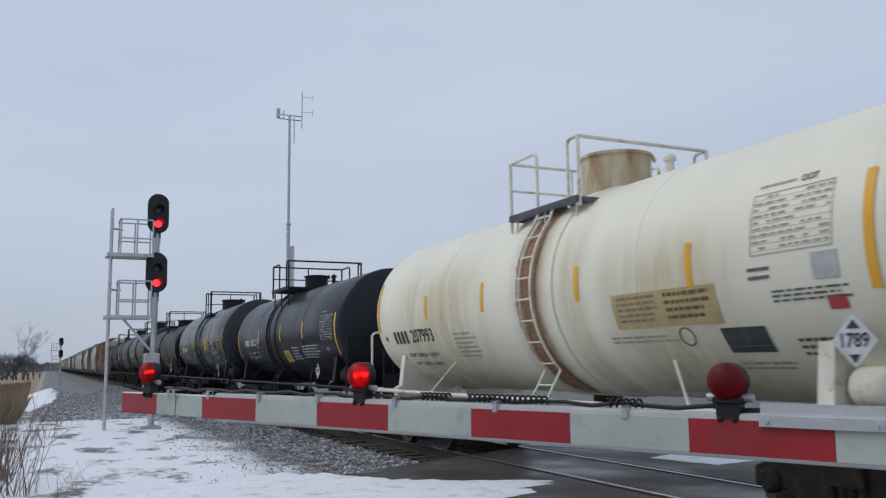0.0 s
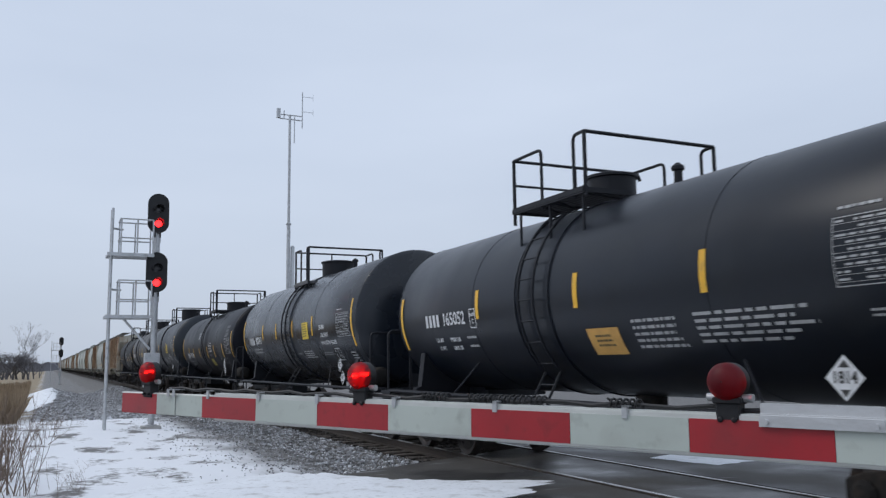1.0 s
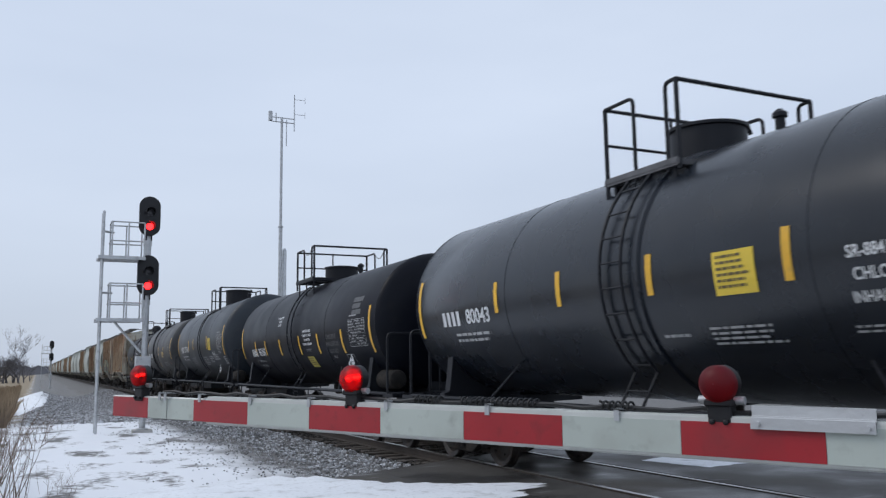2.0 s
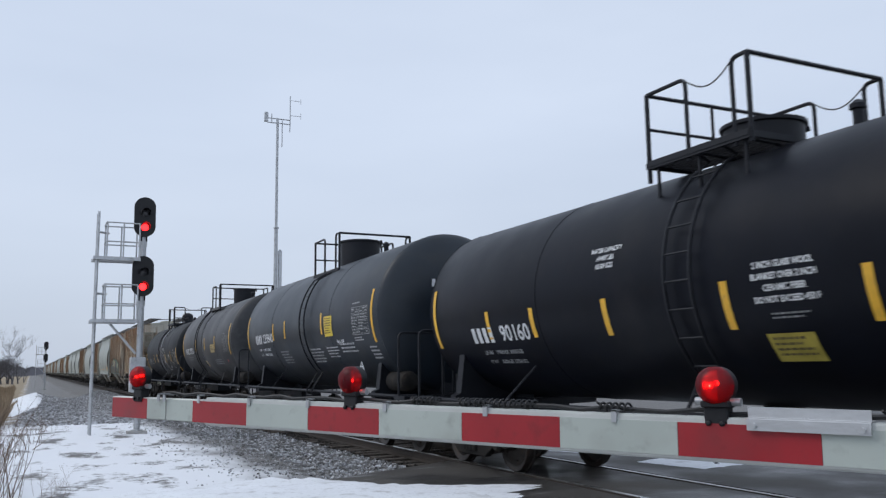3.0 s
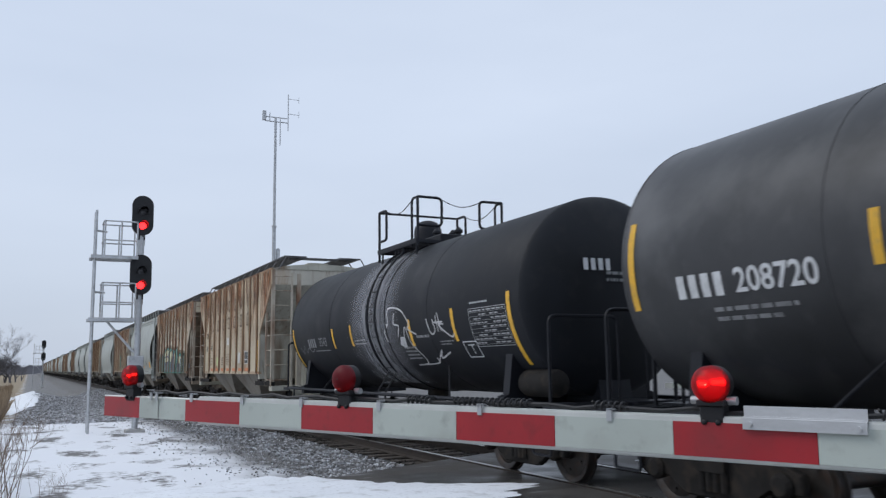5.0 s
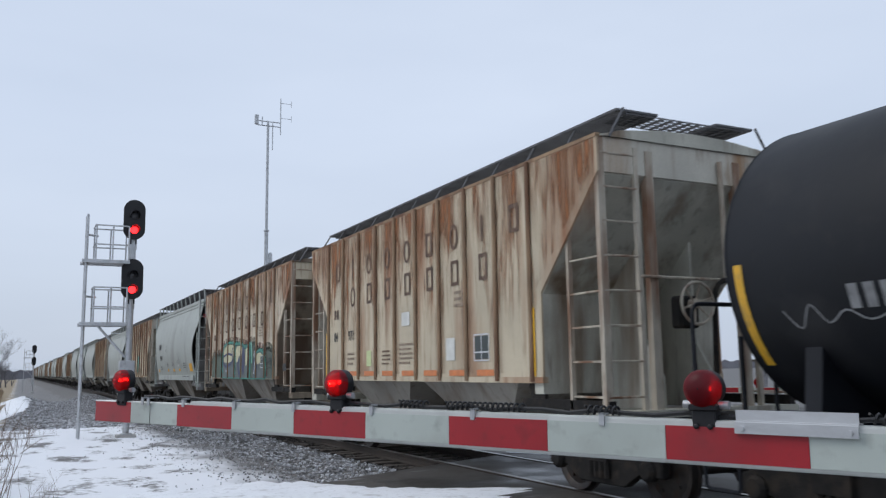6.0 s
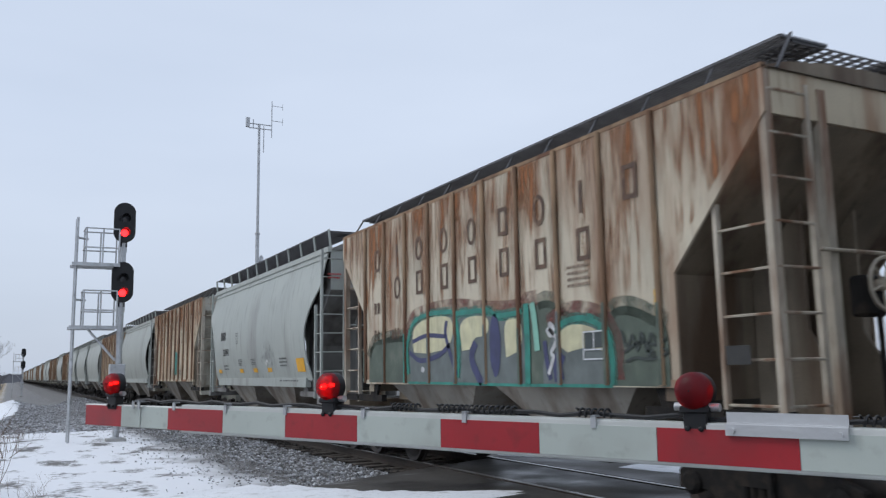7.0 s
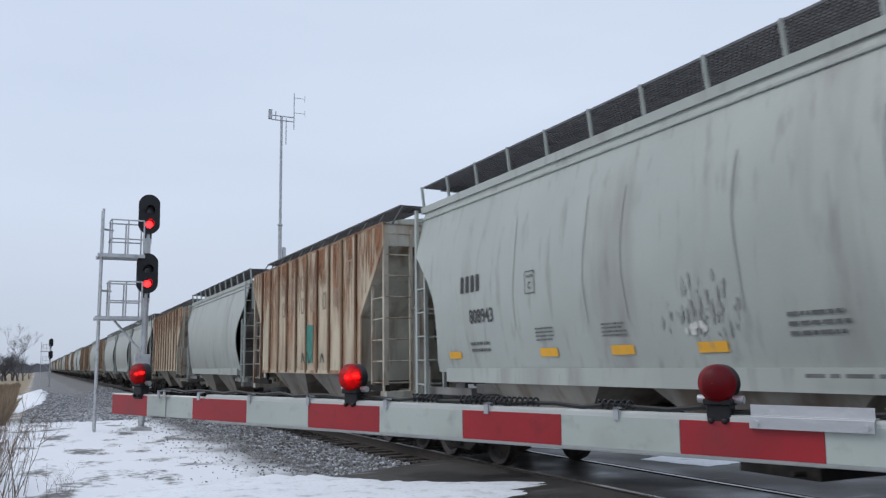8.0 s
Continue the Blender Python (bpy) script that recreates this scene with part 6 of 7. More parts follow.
spray(ribbon([(-2.41, 1.73), (-2.41, 2.11), (-2.14, 2.55), (-1.57, 2.65), (-0.62, 2.66), (0.43, 2.54), (1.22, 2.5), (1.41, 2.57), (1.68, 2.58)], 0.2, 5), 1, "mist_maroon", "maroon sprayed halo")
spray(ribbon([(1.89, 2.24), (2.24, 2.35), (2.64, 2.36), (3.04, 2.23), (3.24, 1.96), (3.26, 1.52)], 0.2, 5), 1, "mist_maroon", "maroon sprayed halo")
spray(area([(-2.27, 1.88), (-2.1, 2.38), (-1.57, 2.52), (-0.62, 2.52), (0.43, 2.48), (1.36, 2.42), (1.36, 1.46), (-2.21, 1.47)]), 2, "graf_grey", "grey lower fill of a letter form")
spray(area([(1.77, 1.8), (2.09, 2.15), (2.48, 2.22), (2.91, 2.14), (3.12, 1.94), (3.15, 1.45), (1.77, 1.46)]), 2, "graf_grey", "grey lower fill of a letter form")
spray(area([(-2.14, 2.2), (-1.99, 2.43), (-1.46, 2.53), (-0.81, 2.51), (-0.64, 2.39), (-0.69, 2.1), (-1, 1.98), (-1.57, 1.94), (-2.05, 1.97)]), 3, "graf_cream", "cream sprayed letter form")
spray(area([(-0.47, 2.44), (0.41, 2.45), (0.44, 2.21), (0.27, 2.13), (0.02, 2.14), (-0.14, 1.96), (-0.37, 1.95)]), 3, "graf_cream", "cream sprayed letter form")
spray(area([(0.83, 2.35), (1.27, 2.36), (1.31, 2.04), (1.22, 1.9), (0.89, 1.82)]), 3, "graf_cream", "cream sprayed letter form")
spray(area([(2.1, 1.96), (2.18, 2.14), (2.48, 2.2), (2.88, 2.12), (3.07, 1.97), (3.05, 1.84), (2.71, 1.91), (2.32, 1.85)]), 3, "graf_cream", "cream sprayed letter form")
spray(blob(0.6, 2.0, 0.15, 0.44, 24, 0.1, 3), 4, "graf_blue", "navy sprayed shading")
spray(ribbon([(0.05, 2.06), (-0.08, 1.85), (0.05, 1.63), (0.22, 1.47)], 0.15, 5), 4, "graf_blue", "navy sprayed shading")
spray(ribbon([(-0.85, 2.43), (-0.9, 2.23), (-0.72, 1.86), (-0.54, 1.59)], 0.09, 5), 4, "graf_blue", "navy sprayed shading")
spray(ribbon([(-2.11, 2.15), (-1.57, 2.23), (-0.9, 2.19)], 0.07, 5), 4, "graf_blue", "navy sprayed shading")
spray(ribbon([(-2.24, 1.98), (-1.8, 1.83), (-1.15, 1.9), (-0.77, 2.05)], 0.08, 5), 4, "graf_blue", "navy sprayed shading")
spray(ribbon([(2.18, 1.85), (2.1, 1.69), (2.13, 1.51)], 0.2, 5), 4, "graf_blue", "navy sprayed shading")
spray(ribbon([(1.83, 2.01), (1.86, 1.8), (1.94, 1.52)], 0.09, 5), 4, "graf_blue", "navy sprayed shading")
spray(ribbon([(-2.28, 1.61), (-2.33, 2.04), (-2.1, 2.44), (-1.55, 2.57), (-0.72, 2.56), (-0.57, 2.47), (-0.47, 2.01), (-0.51, 1.55)], 0.15, 5), 3, "mist_teal", "teal sprayed outline")
spray(ribbon([(-0.57, 2.52), (0, 2.52), (0.45, 2.49), (0.65, 2.42), (0.86, 2.4), (1.31, 2.42)], 0.15, 5), 3, "mist_teal", "teal sprayed outline")
spray(ribbon([(2.04, 2.08), (2.23, 2.21), (2.6, 2.25), (2.91, 2.17), (3.11, 2.02), (3.17, 1.75), (3.16, 1.47)], 0.15, 5), 3, "mist_teal", "teal sprayed outline")
spray(ribbon([(-2.28, 1.61), (-2.33, 2.04), (-2.1, 2.44), (-1.55, 2.57), (-0.72, 2.56), (-0.57, 2.47), (-0.47, 2.01), (-0.51, 1.55)], 0.07, 5), 4, "graf_teal", "teal sprayed outline")
spray(ribbon([(-0.57, 2.52), (0, 2.52), (0.45, 2.49), (0.65, 2.42), (0.86, 2.4), (1.31, 2.42)], 0.07, 5), 4, "graf_teal", "teal sprayed outline")
spray(ribbon([(2.04, 2.08), (2.23, 2.21), (2.6, 2.25), (2.91, 2.17), (3.11, 2.02), (3.17, 1.75), (3.16, 1.47)], 0.07, 5), 4, "graf_teal", "teal sprayed outline")
spray(ribbon([(1.41, 2.52), (1.43, 2.03), (1.41, 1.46)], 0.13, 5), 4, "graf_teal", "teal sprayed outline")
spray(ribbon([(-2.3, 1.47), (-0.49, 1.46), (1.04, 1.45), (2.4, 1.45), (3.16, 1.45)], 0.04, 5), 4, "graf_teal", "teal sprayed outline")
spray(ribbon([(1.56, 2.52), (1.62, 2.24), (1.66, 1.89)], 0.12, 5), 4, "graf_mint", "pale mint sprayed stroke")
spray(ribbon([(1.94, 2.16), (2.09, 2.02), (1.98, 1.86), (2.02, 1.79), (1.9, 1.59)], 0.06, 5), 5, "graf_white", "white scribble")
spray(blob(1.98, 2.14, 0.09, 0.1, 12, 0.5, 6), 5, "graf_white", "white sprayed patch")
spray(blob(-1.72, 1.68, 0.06, 0.05, 9, 0.5, 2), 5, "graf_white", "white sprayed patch")
spray(ribbon([(3.34, 2.07), (3.44, 1.88), (3.53, 2.01), (3.6, 1.83), (3.68, 2.03), (3.76, 1.81), (3.83, 2.01), (3.94, 1.87), (4.05, 1.96)], 0.03, 5), 5, "graf_dark", "dark scrawl")
spray(ribbon([(3.37, 1.82), (3.62, 1.92), (3.83, 1.9), (4.07, 1.81), (3.83, 1.74), (3.57, 1.76), (3.4, 1.72)], 0.03, 5), 5, "graf_dark", "dark scrawl")
spray(ribbon([(3.76, 1.85), (3.79, 1.76), (3.83, 1.84), (3.88, 1.75)], 0.025, 5), 5, "graf_dark", "dark scrawl")
for y, zt, mat in zip(RIBS, (2.33, 2.4, 2.36, 2.2, 2.3, 2.2, 2.2, 2.3, 2.25, 2.05), ("graf_green", "graf_green", "graf_grey", "graf_green", "graf_grey", "graf_grey", "graf_grey", "graf_teal", "graf_green", "graf_green")):
    panel(sprayed, on_flat(y, (zt + 1.47) / 2, -1.615), 0.05, zt - 1.47, mat, "spray paint on a side post")
panel(sprayed, on_flat(-3.94, 2.0), 0.1, 0.95, "yellow", "yellow reflective strip"), panel(sprayed, on_flat(-2.1, 1.75), 0.1, 0.35, "yellow", "yellow reflective strip")
panel(sprayed, on_flat(-2.76, 1.99, -1.594), 0.16, 0.2, "dark_panel", "small dark stencilled box"), panel(sprayed, on_flat(-2.94, 1.99, -1.594), 0.16, 0.2, "dark_panel", "small dark stencilled box")
decal("stencil_frame", strokes([[(-0.2, -0.16), (0.2, -0.16), (0.2, 0.16), (-0.2, 0.16), (-0.2, -0.16)], [(0, -0.05), (0, 0.16)], [(-0.2, -0.05), (0.2, -0.05)]], 0.016), on_flat(-2.85, 1.92, -1.595), M["decal_white"], sprayed)
panel(sprayed, on_flat(-5.0, 1.75), 0.3, 0.18, "decal_black", "small dark plate")
bars(sprayed, on_flat(-2.6, 2.75), 0.5, 0.3, 4, 75, "decal_tan")
CARS.append((sprayed, 118.5, True))

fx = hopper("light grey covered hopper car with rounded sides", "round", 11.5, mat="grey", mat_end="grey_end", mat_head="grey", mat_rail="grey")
far_grey = copy_thing(fx, pose(0, 0, 0))
tagged(far_grey, "light grey rounded covered hopper car far down the train")
decal("stencil_initial", quads([(-0.33 + i * 0.17, -0.33 + i * 0.17 + 0.1, -0.13, 0.13) for i in range(4)]), on_round(3.4, 2.86), M["decal_black"], fx)
decal("stencil_number", lettering("808943", 0.3, 0.85, 0.003), on_round(3.1, 2.34), M["decal_black"], fx)
decal("stencil_frame", strokes([[(-0.12, -0.15), (0.12, -0.15), (0.12, 0.15), (-0.12, 0.15), (-0.12, -0.15)]], 0.014), on_round(1.66, 2.73), M["decal_grey"], fx)
words(fx, on_round(1.66, 2.68), "C", 0.14, "decal_grey"), words(fx, on_round(1.66, 2.81), "PLATE", 0.06, "decal_grey")
for y in (4.15, 1.38, -0.18, -1.63):
    panel(fx, on_round(y, 1.77), 0.42, 0.11, "amber", "yellow reflector")
panel(fx, on_round(-4.3, 1.86), 0.6, 0.32, "amber", "yellow label")
bars(fx, on_round(3.2, 1.86), 0.7, 0.2, 2, 81, "decal_grey"), bars(fx, on_round(1.4, 2.0), 0.45, 0.2, 4, 82, "decal_grey"), bars(fx, on_round(-0.1, 2.0), 0.5, 0.18, 4, 83, "decal_grey")
bars(fx, on_round(-3.0, 1.93), 0.75, 0.26, 3, 84, "decal_grey"), bars(fx, lambda u, v: (-1.575, -3.6 - u, 1.47 + v), 1.6, 0.08, 1, 85, "decal_grey")
rub = random.Random(5)
for i in range(70):
    u, v = rub.gauss(-1.6, 0.26), rub.gauss(2.12, 0.15)
    decal("scrape", blob(0, 0, rub.uniform(0.005, 0.018), rub.uniform(0.015, 0.1), 7, 0.7, i), on_round(u, v), M["scrape" if i % 3 else "seam"], fx, "grey rub mark in the paint")
for i in range(7):
    decal("scrape", blob(0, 0, rub.uniform(0.02, 0.05), 0.04, 9, 0.7, i + 40), on_round(-1.4 + rub.gauss(0, 0.12), 1.95 + rub.gauss(0, 0.04)), M["label_white"], fx, "pale scuff in the paint")
# weld seams: flat strokes with the seam's shadow put into the colour
for i, y in enumerate((2.1, 0.4, -0.35, -2.1, -3.75)):
    pts = [(0.03 * math.sin(k * 0.7 + i), 0.85 - k * 0.2) for k in range(9)]
    decal("side_seam", strokes([pts], 0.014), on_round(y, 2.85), M["seam"], fx, "rippled weld seam drawn in shadow grey")
bars(fx, lambda u, v: (0.55 + u, -5.78, 3.75 + v), 0.7, 0.1, 1, 86, "decal_black"), bars(fx, lambda u, v: (0.55 + u, -5.78, 3.55 + v), 0.7, 0.2, 3, 87, "decal_grey"), bars(fx, lambda u, v: (-1.2 + u, -5.78, 3.8 + v), 0.35, 0.16, 2, 88, "red_tag")
CARS.append((fx, 131.25, True))

third = copy_thing(plain, pose(0, 0, 0))
tagged(third, "tan covered hopper car with a green sprayed patch")
wc_markings(third, "decal_tan")
G = [on_flat(0, 0, -1.574 - 0.004 * k) for k in range(3)]
decal("graffiti", ([(0.3, 1.7), (0.85, 1.7), (0.9, 2.6), (0.3, 2.65)], [(0, 1, 2, 3)]), G[0], M["graf_teal"], third, "pale green sprayed patch")
scrawl(third, G[1], [[(-0.1, 1.7), (0.0, 1.95), (0.2, 1.7), (0.4, 1.95), (0.6, 1.7), (0.8, 1.9)], [(1.5, 1.7), (1.6, 1.9), (1.8, 1.7)]], 0.05, "graf_dark", "dark scrawl")
CARS.append((third, 143.9, True))
ORDER = "GWGGGWGWWGGWGWWGGWGWGGWWGWGWWGGW"
used = set()
for i, k in enumerate(ORDER):
    src = plain if k == "W" else far_grey
    car = src if src.name not in used else copy_thing(src, pose(0, 0, 0))
    used.add(src.name)
    CARS.append((car, 156.6 + 12.68 * i, False))


# ---- crossing gate ----
ARM_TIP = Vector((0.5113, 4.5417, 1.5019))
ARM_YAW, ARM_EL, ARM_H, STRIPE = 25.55, 0.626, 0.109, 0.4064
# arm space: x runs from the stripe edge nearest the tip towards the mechanism, y faces the road user, z up
ARM_POSE = Matrix.Translation(ARM_TIP) @ Matrix.Rotation(radians(ARM_YAW - 90), 4, "Z") @ Matrix.Rotation(radians(ARM_EL), 4, "Y")
PIVOT = 5.9


def gate_arm():
    arm = thing("crossing_barrier", "lowered crossing gate arm with red and white stripes", "crossing barrier", m=ARM_POSE @ Matrix.Translation((PIVOT, 0, 0)))
    base = Matrix.Translation((-PIVOT, 0, 0))

    def add(name, bm, mat, label="", smooth=False, parent=None):
        bmesh.ops.transform(bm, matrix=base, verts=bm.verts)
        return part(name, bm, mat, parent or arm, label, smooth)
    bm = bmesh.new()
    box(bm, -0.34, 0.62, 0.012, 0.045, -ARM_H, 0.0)
    bmesh.ops.bevel(bm, geom=bm.edges[:], offset=0.004, segments=1, affect="EDGES")
    add("arm_tip", bm, M["arm_edge"], "thin tip section")
    bm = bmesh.new()
    box(bm, 0.50, PIVOT + 0.5, 0.0, 0.05, -ARM_H - 0.008, 0.012)
    bmesh.ops.bevel(bm, geom=bm.edges[:], offset=0.005, segments=2, affect="EDGES")
    add("beam", bm, M["arm_edge"], "aluminium beam")
    for k in range(-1, 13):
        x0 = -0.33 if k < 0 else k * STRIPE
        x1 = (k + 1) * STRIPE
        if x0 >= PIVOT:
            break
        for a, b in ([(x0, x1)] if k != 0 else [(x0, 0.165), (0.175, 0.5), ]):
            b = min(b, x1) if k else b
            bm = bmesh.new()
            yy = 0.008 if b <= 0.5 else -0.003
            box(bm, a + 0.001, b - 0.001, yy, yy + 0.002, -ARM_H + (0.004 if k >= 0 else 0.002), -0.006)
            add("stripe", bm, M["red_sheet"] if k % 2 else M["white_sheet"], "red reflective stripe" if k % 2 else "silver-white reflective stripe")

    def lamp(x, big):
        holder = new("lamp")
        holder["label"] = "round red warning lamp on a black bracket"
        holder.parent, holder.matrix_basis = arm, base @ pose(x, 0.02, 0.083) @ Matrix.Scale(0.68, 4)
        bm = bmesh.new()
        box(bm, -0.052, 0.052, -0.032, 0.04, -0.155, -0.045)
        box(bm, -0.062, 0.062, -0.045, 0.05, -0.065, -0.035)
        bmesh.ops.bevel(bm, geom=bm.edges[:], offset=0.006, segments=1, affect="EDGES")
        for sx in (-0.03, 0.03):
            lathe(bm, [(0.012, 0), (0.012, 0.012), (0.006, 0.016)], 8, pose(sx, -0.032, -0.13, 90))
        part("bracket", bm, M["signal_black"], holder)
        bm = bmesh.new()
        lathe(bm, [(0.06, -0.03), (0.08, -0.026), (0.08, 0.0), (0.074, 0.02)], 28, pose(0, 0.01, 0.03, 90))
        part("housing", bm, M["signal_black"], holder, smooth=True)
        bm = bmesh.new()
        prof = [(0.081, 0.0), (0.08, 0.03), (0.068, 0.05), (0.05, 0.063), (0.025, 0.07), (0.004, 0.072)]
        lathe(bm, prof, 28, pose(0, -0.012, 0.03, 90), cap=False)
        part("lens", bm, M["lens"], holder, "red plastic dome", smooth=True)
        for a in (90, 215, 325):
            bm = bmesh.new()
            lathe(bm, [(0.006, 0), (0.006, 0.01)], 8, pose(0.072 * math.cos(radians(a)), -0.034, 0.03 + 0.072 * math.sin(radians(a)), 90))
            part("screw", bm, M["alu"], holder)
        for sx in (-1, 1):
            bm = bmesh.new()
            tube(bm, [(sx * 0.055, 0.01, -0.04), (sx * 0.1, 0.01, -0.04)], 0.018, 10)
            part("cable_gland", bm, M["galv"], holder, smooth=True)
        # light bars on a carrier plate, added so that its turning stands in for switching
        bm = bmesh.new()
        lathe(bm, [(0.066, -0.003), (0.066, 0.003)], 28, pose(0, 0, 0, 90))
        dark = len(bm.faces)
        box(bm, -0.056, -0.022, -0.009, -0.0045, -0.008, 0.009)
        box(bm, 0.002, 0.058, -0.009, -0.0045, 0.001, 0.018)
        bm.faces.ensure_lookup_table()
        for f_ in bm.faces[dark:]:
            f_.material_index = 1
        # the plate's front face glows too, added to fill the dome with light
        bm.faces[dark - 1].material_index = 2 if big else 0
        led = part("light_bar", bm, M["lamp_plate"], holder, "red light bars on an added turning plate", m=pose(0, -0.012, 0.03))
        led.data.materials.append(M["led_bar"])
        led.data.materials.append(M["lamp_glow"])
        return holder, led
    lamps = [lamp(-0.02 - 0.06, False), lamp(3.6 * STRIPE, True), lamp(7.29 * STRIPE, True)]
    # cable along the top, coiled at the clips
    bm = bmesh.new()
    tube(bm, [(x * 0.1 + 0.1, 0.03 + 0.004 * math.sin(x * 3), 0.024 + 0.006 * math.sin(x * 2.3)) for x in range(0, 57)], 0.0075, 6)
    add("cable", bm, M["cable"], "black rubber cable", True)
    for c0, c1 in ((4.9, 5.75), (6.3, 6.62), (4.35, 4.7), (8.36, 9.6)):
        pts, bm = [], bmesh.new()
        for i in range(int((c1 - c0) * STRIPE / 0.0028)):
            a = i * 0.8
            pts.append((c0 * STRIPE + i * 0.0028, 0.03 + 0.013 * math.sin(a), 0.03 + 0.013 * math.cos(a)))
        tube(bm, pts, 0.0042, 5)
        add("coiled_cable", bm, M["cable"], "coiled black cable", True)
    for x in (0.3, 0.42, 1.12, 2.05, 3.0, 4.08, 5.26, 6.49):
        bm = bmesh.new()
        x *= STRIPE
        box(bm, x - 0.009, x + 0.009, -0.008, 0.06, 0.018, 0.024)
        box(bm, x - 0.009, x + 0.009, -0.008, -0.003, -0.015, 0.024)
        add("clip", bm, M["galv"], "bent steel cable clip")
    # splice channel near the mechanism
    bm = bmesh.new()
    x0, x1 = 7.52 * STRIPE, 8.31 * STRIPE
    box(bm, x0, x1, -0.016, -0.004, -0.02, 0.012)
    box(bm, x0, x1, -0.004, 0.05, 0.012, 0.016)
    box(bm, x0, x1, 0.0, 0.004, 0.012, 0.045)
    for k in (x0 + 0.02, x1 - 0.02):
        lathe(bm, [(0.008, 0), (0.008, 0.008)], 8, pose(k, -0.016, -0.006, 90))
    add("splice_channel", bm, M["alu"], "bare aluminium channel")
    return arm, lamps


arm, lamps = gate_arm()


def gate_mast(where, z):
    g = thing("gate_mast", "grey steel gate mast holding the lowered arm", "gate mast", m=Matrix.Translation((where.x, where.y, 0)) @ Matrix.Rotation(radians(ARM_YAW - 90), 4, "Z"))
    bm = bmesh.new()
    lathe(bm, [(0.2, -0.1), (0.2, 0.02), (0.065, 0.03), (0.065, 3.2), (0.05, 3.22)], 16, pose(0.3, 0.32, 0))
    part("post", bm, M["galv"], g, smooth=True)
    bm = bmesh.new()
    box(bm, 0.05, 0.55, 0.06, 0.6, z - 0.45, z + 0.2)
    bmesh.ops.bevel(bm, geom=bm.edges[:], offset=0.03, segments=2, affect="EDGES")
    part("mechanism_box", bm, M["galv"], g)
    return g


gate_mast(ARM_POSE @ Vector((PIVOT, 0, 0)), 1.4)


def far_gate():
    """The lowered gate on the other side of the track, seen between the cars."""
    d = Vector((-0.431, 0.902, 0))
    c = Vector((13.6, 12.6, 1.12))
    g = thing("crossing_barrier", "lowered crossing gate arm beyond the track", "crossing barrier", m=Matrix.Translation(c) @ Matrix.Rotation(radians(115.5), 4, "Z"))
    bm = bmesh.new()
    box(bm, -4.5, 2.2, -0.02, 0.02, -0.06, 0.06)
    part("beam", bm, M["arm_edge"], g)
    for k in range(-11, 5):
        bm = bmesh.new()
        box(bm, k * STRIPE, (k + 1) * STRIPE, -0.024, 0.024, -0.05, 0.05)
        part("stripe", bm, M["red_sheet"] if k % 2 else M["white_sheet"], g)
    for k in (-3.4, 0.0, 1.9):
        bm = bmesh.new()
        lathe(bm, [(0.085, -0.04), (0.085, 0.02), (0.07, 0.05), (0.02, 0.07)], 16, pose(k, -0.01, 0.16, 90))
        box(bm, k - 0.05, k + 0.05, -0.03, 0.03, 0.05, 0.1)
        part("lamp", bm, M["lens"], g, "red warning lamp", True)
    bm = bmesh.new()
    tube(bm, [(-4.3, 0.15, -1.2), (-4.3, 0.15, 1.9)], 0.06, 10)
    box(bm, -4.6, -4.1, 0.03, 0.5, -0.35, 0.3)
    part("mast", bm, M["galv"], g, "grey steel gate mast")


far_gate()


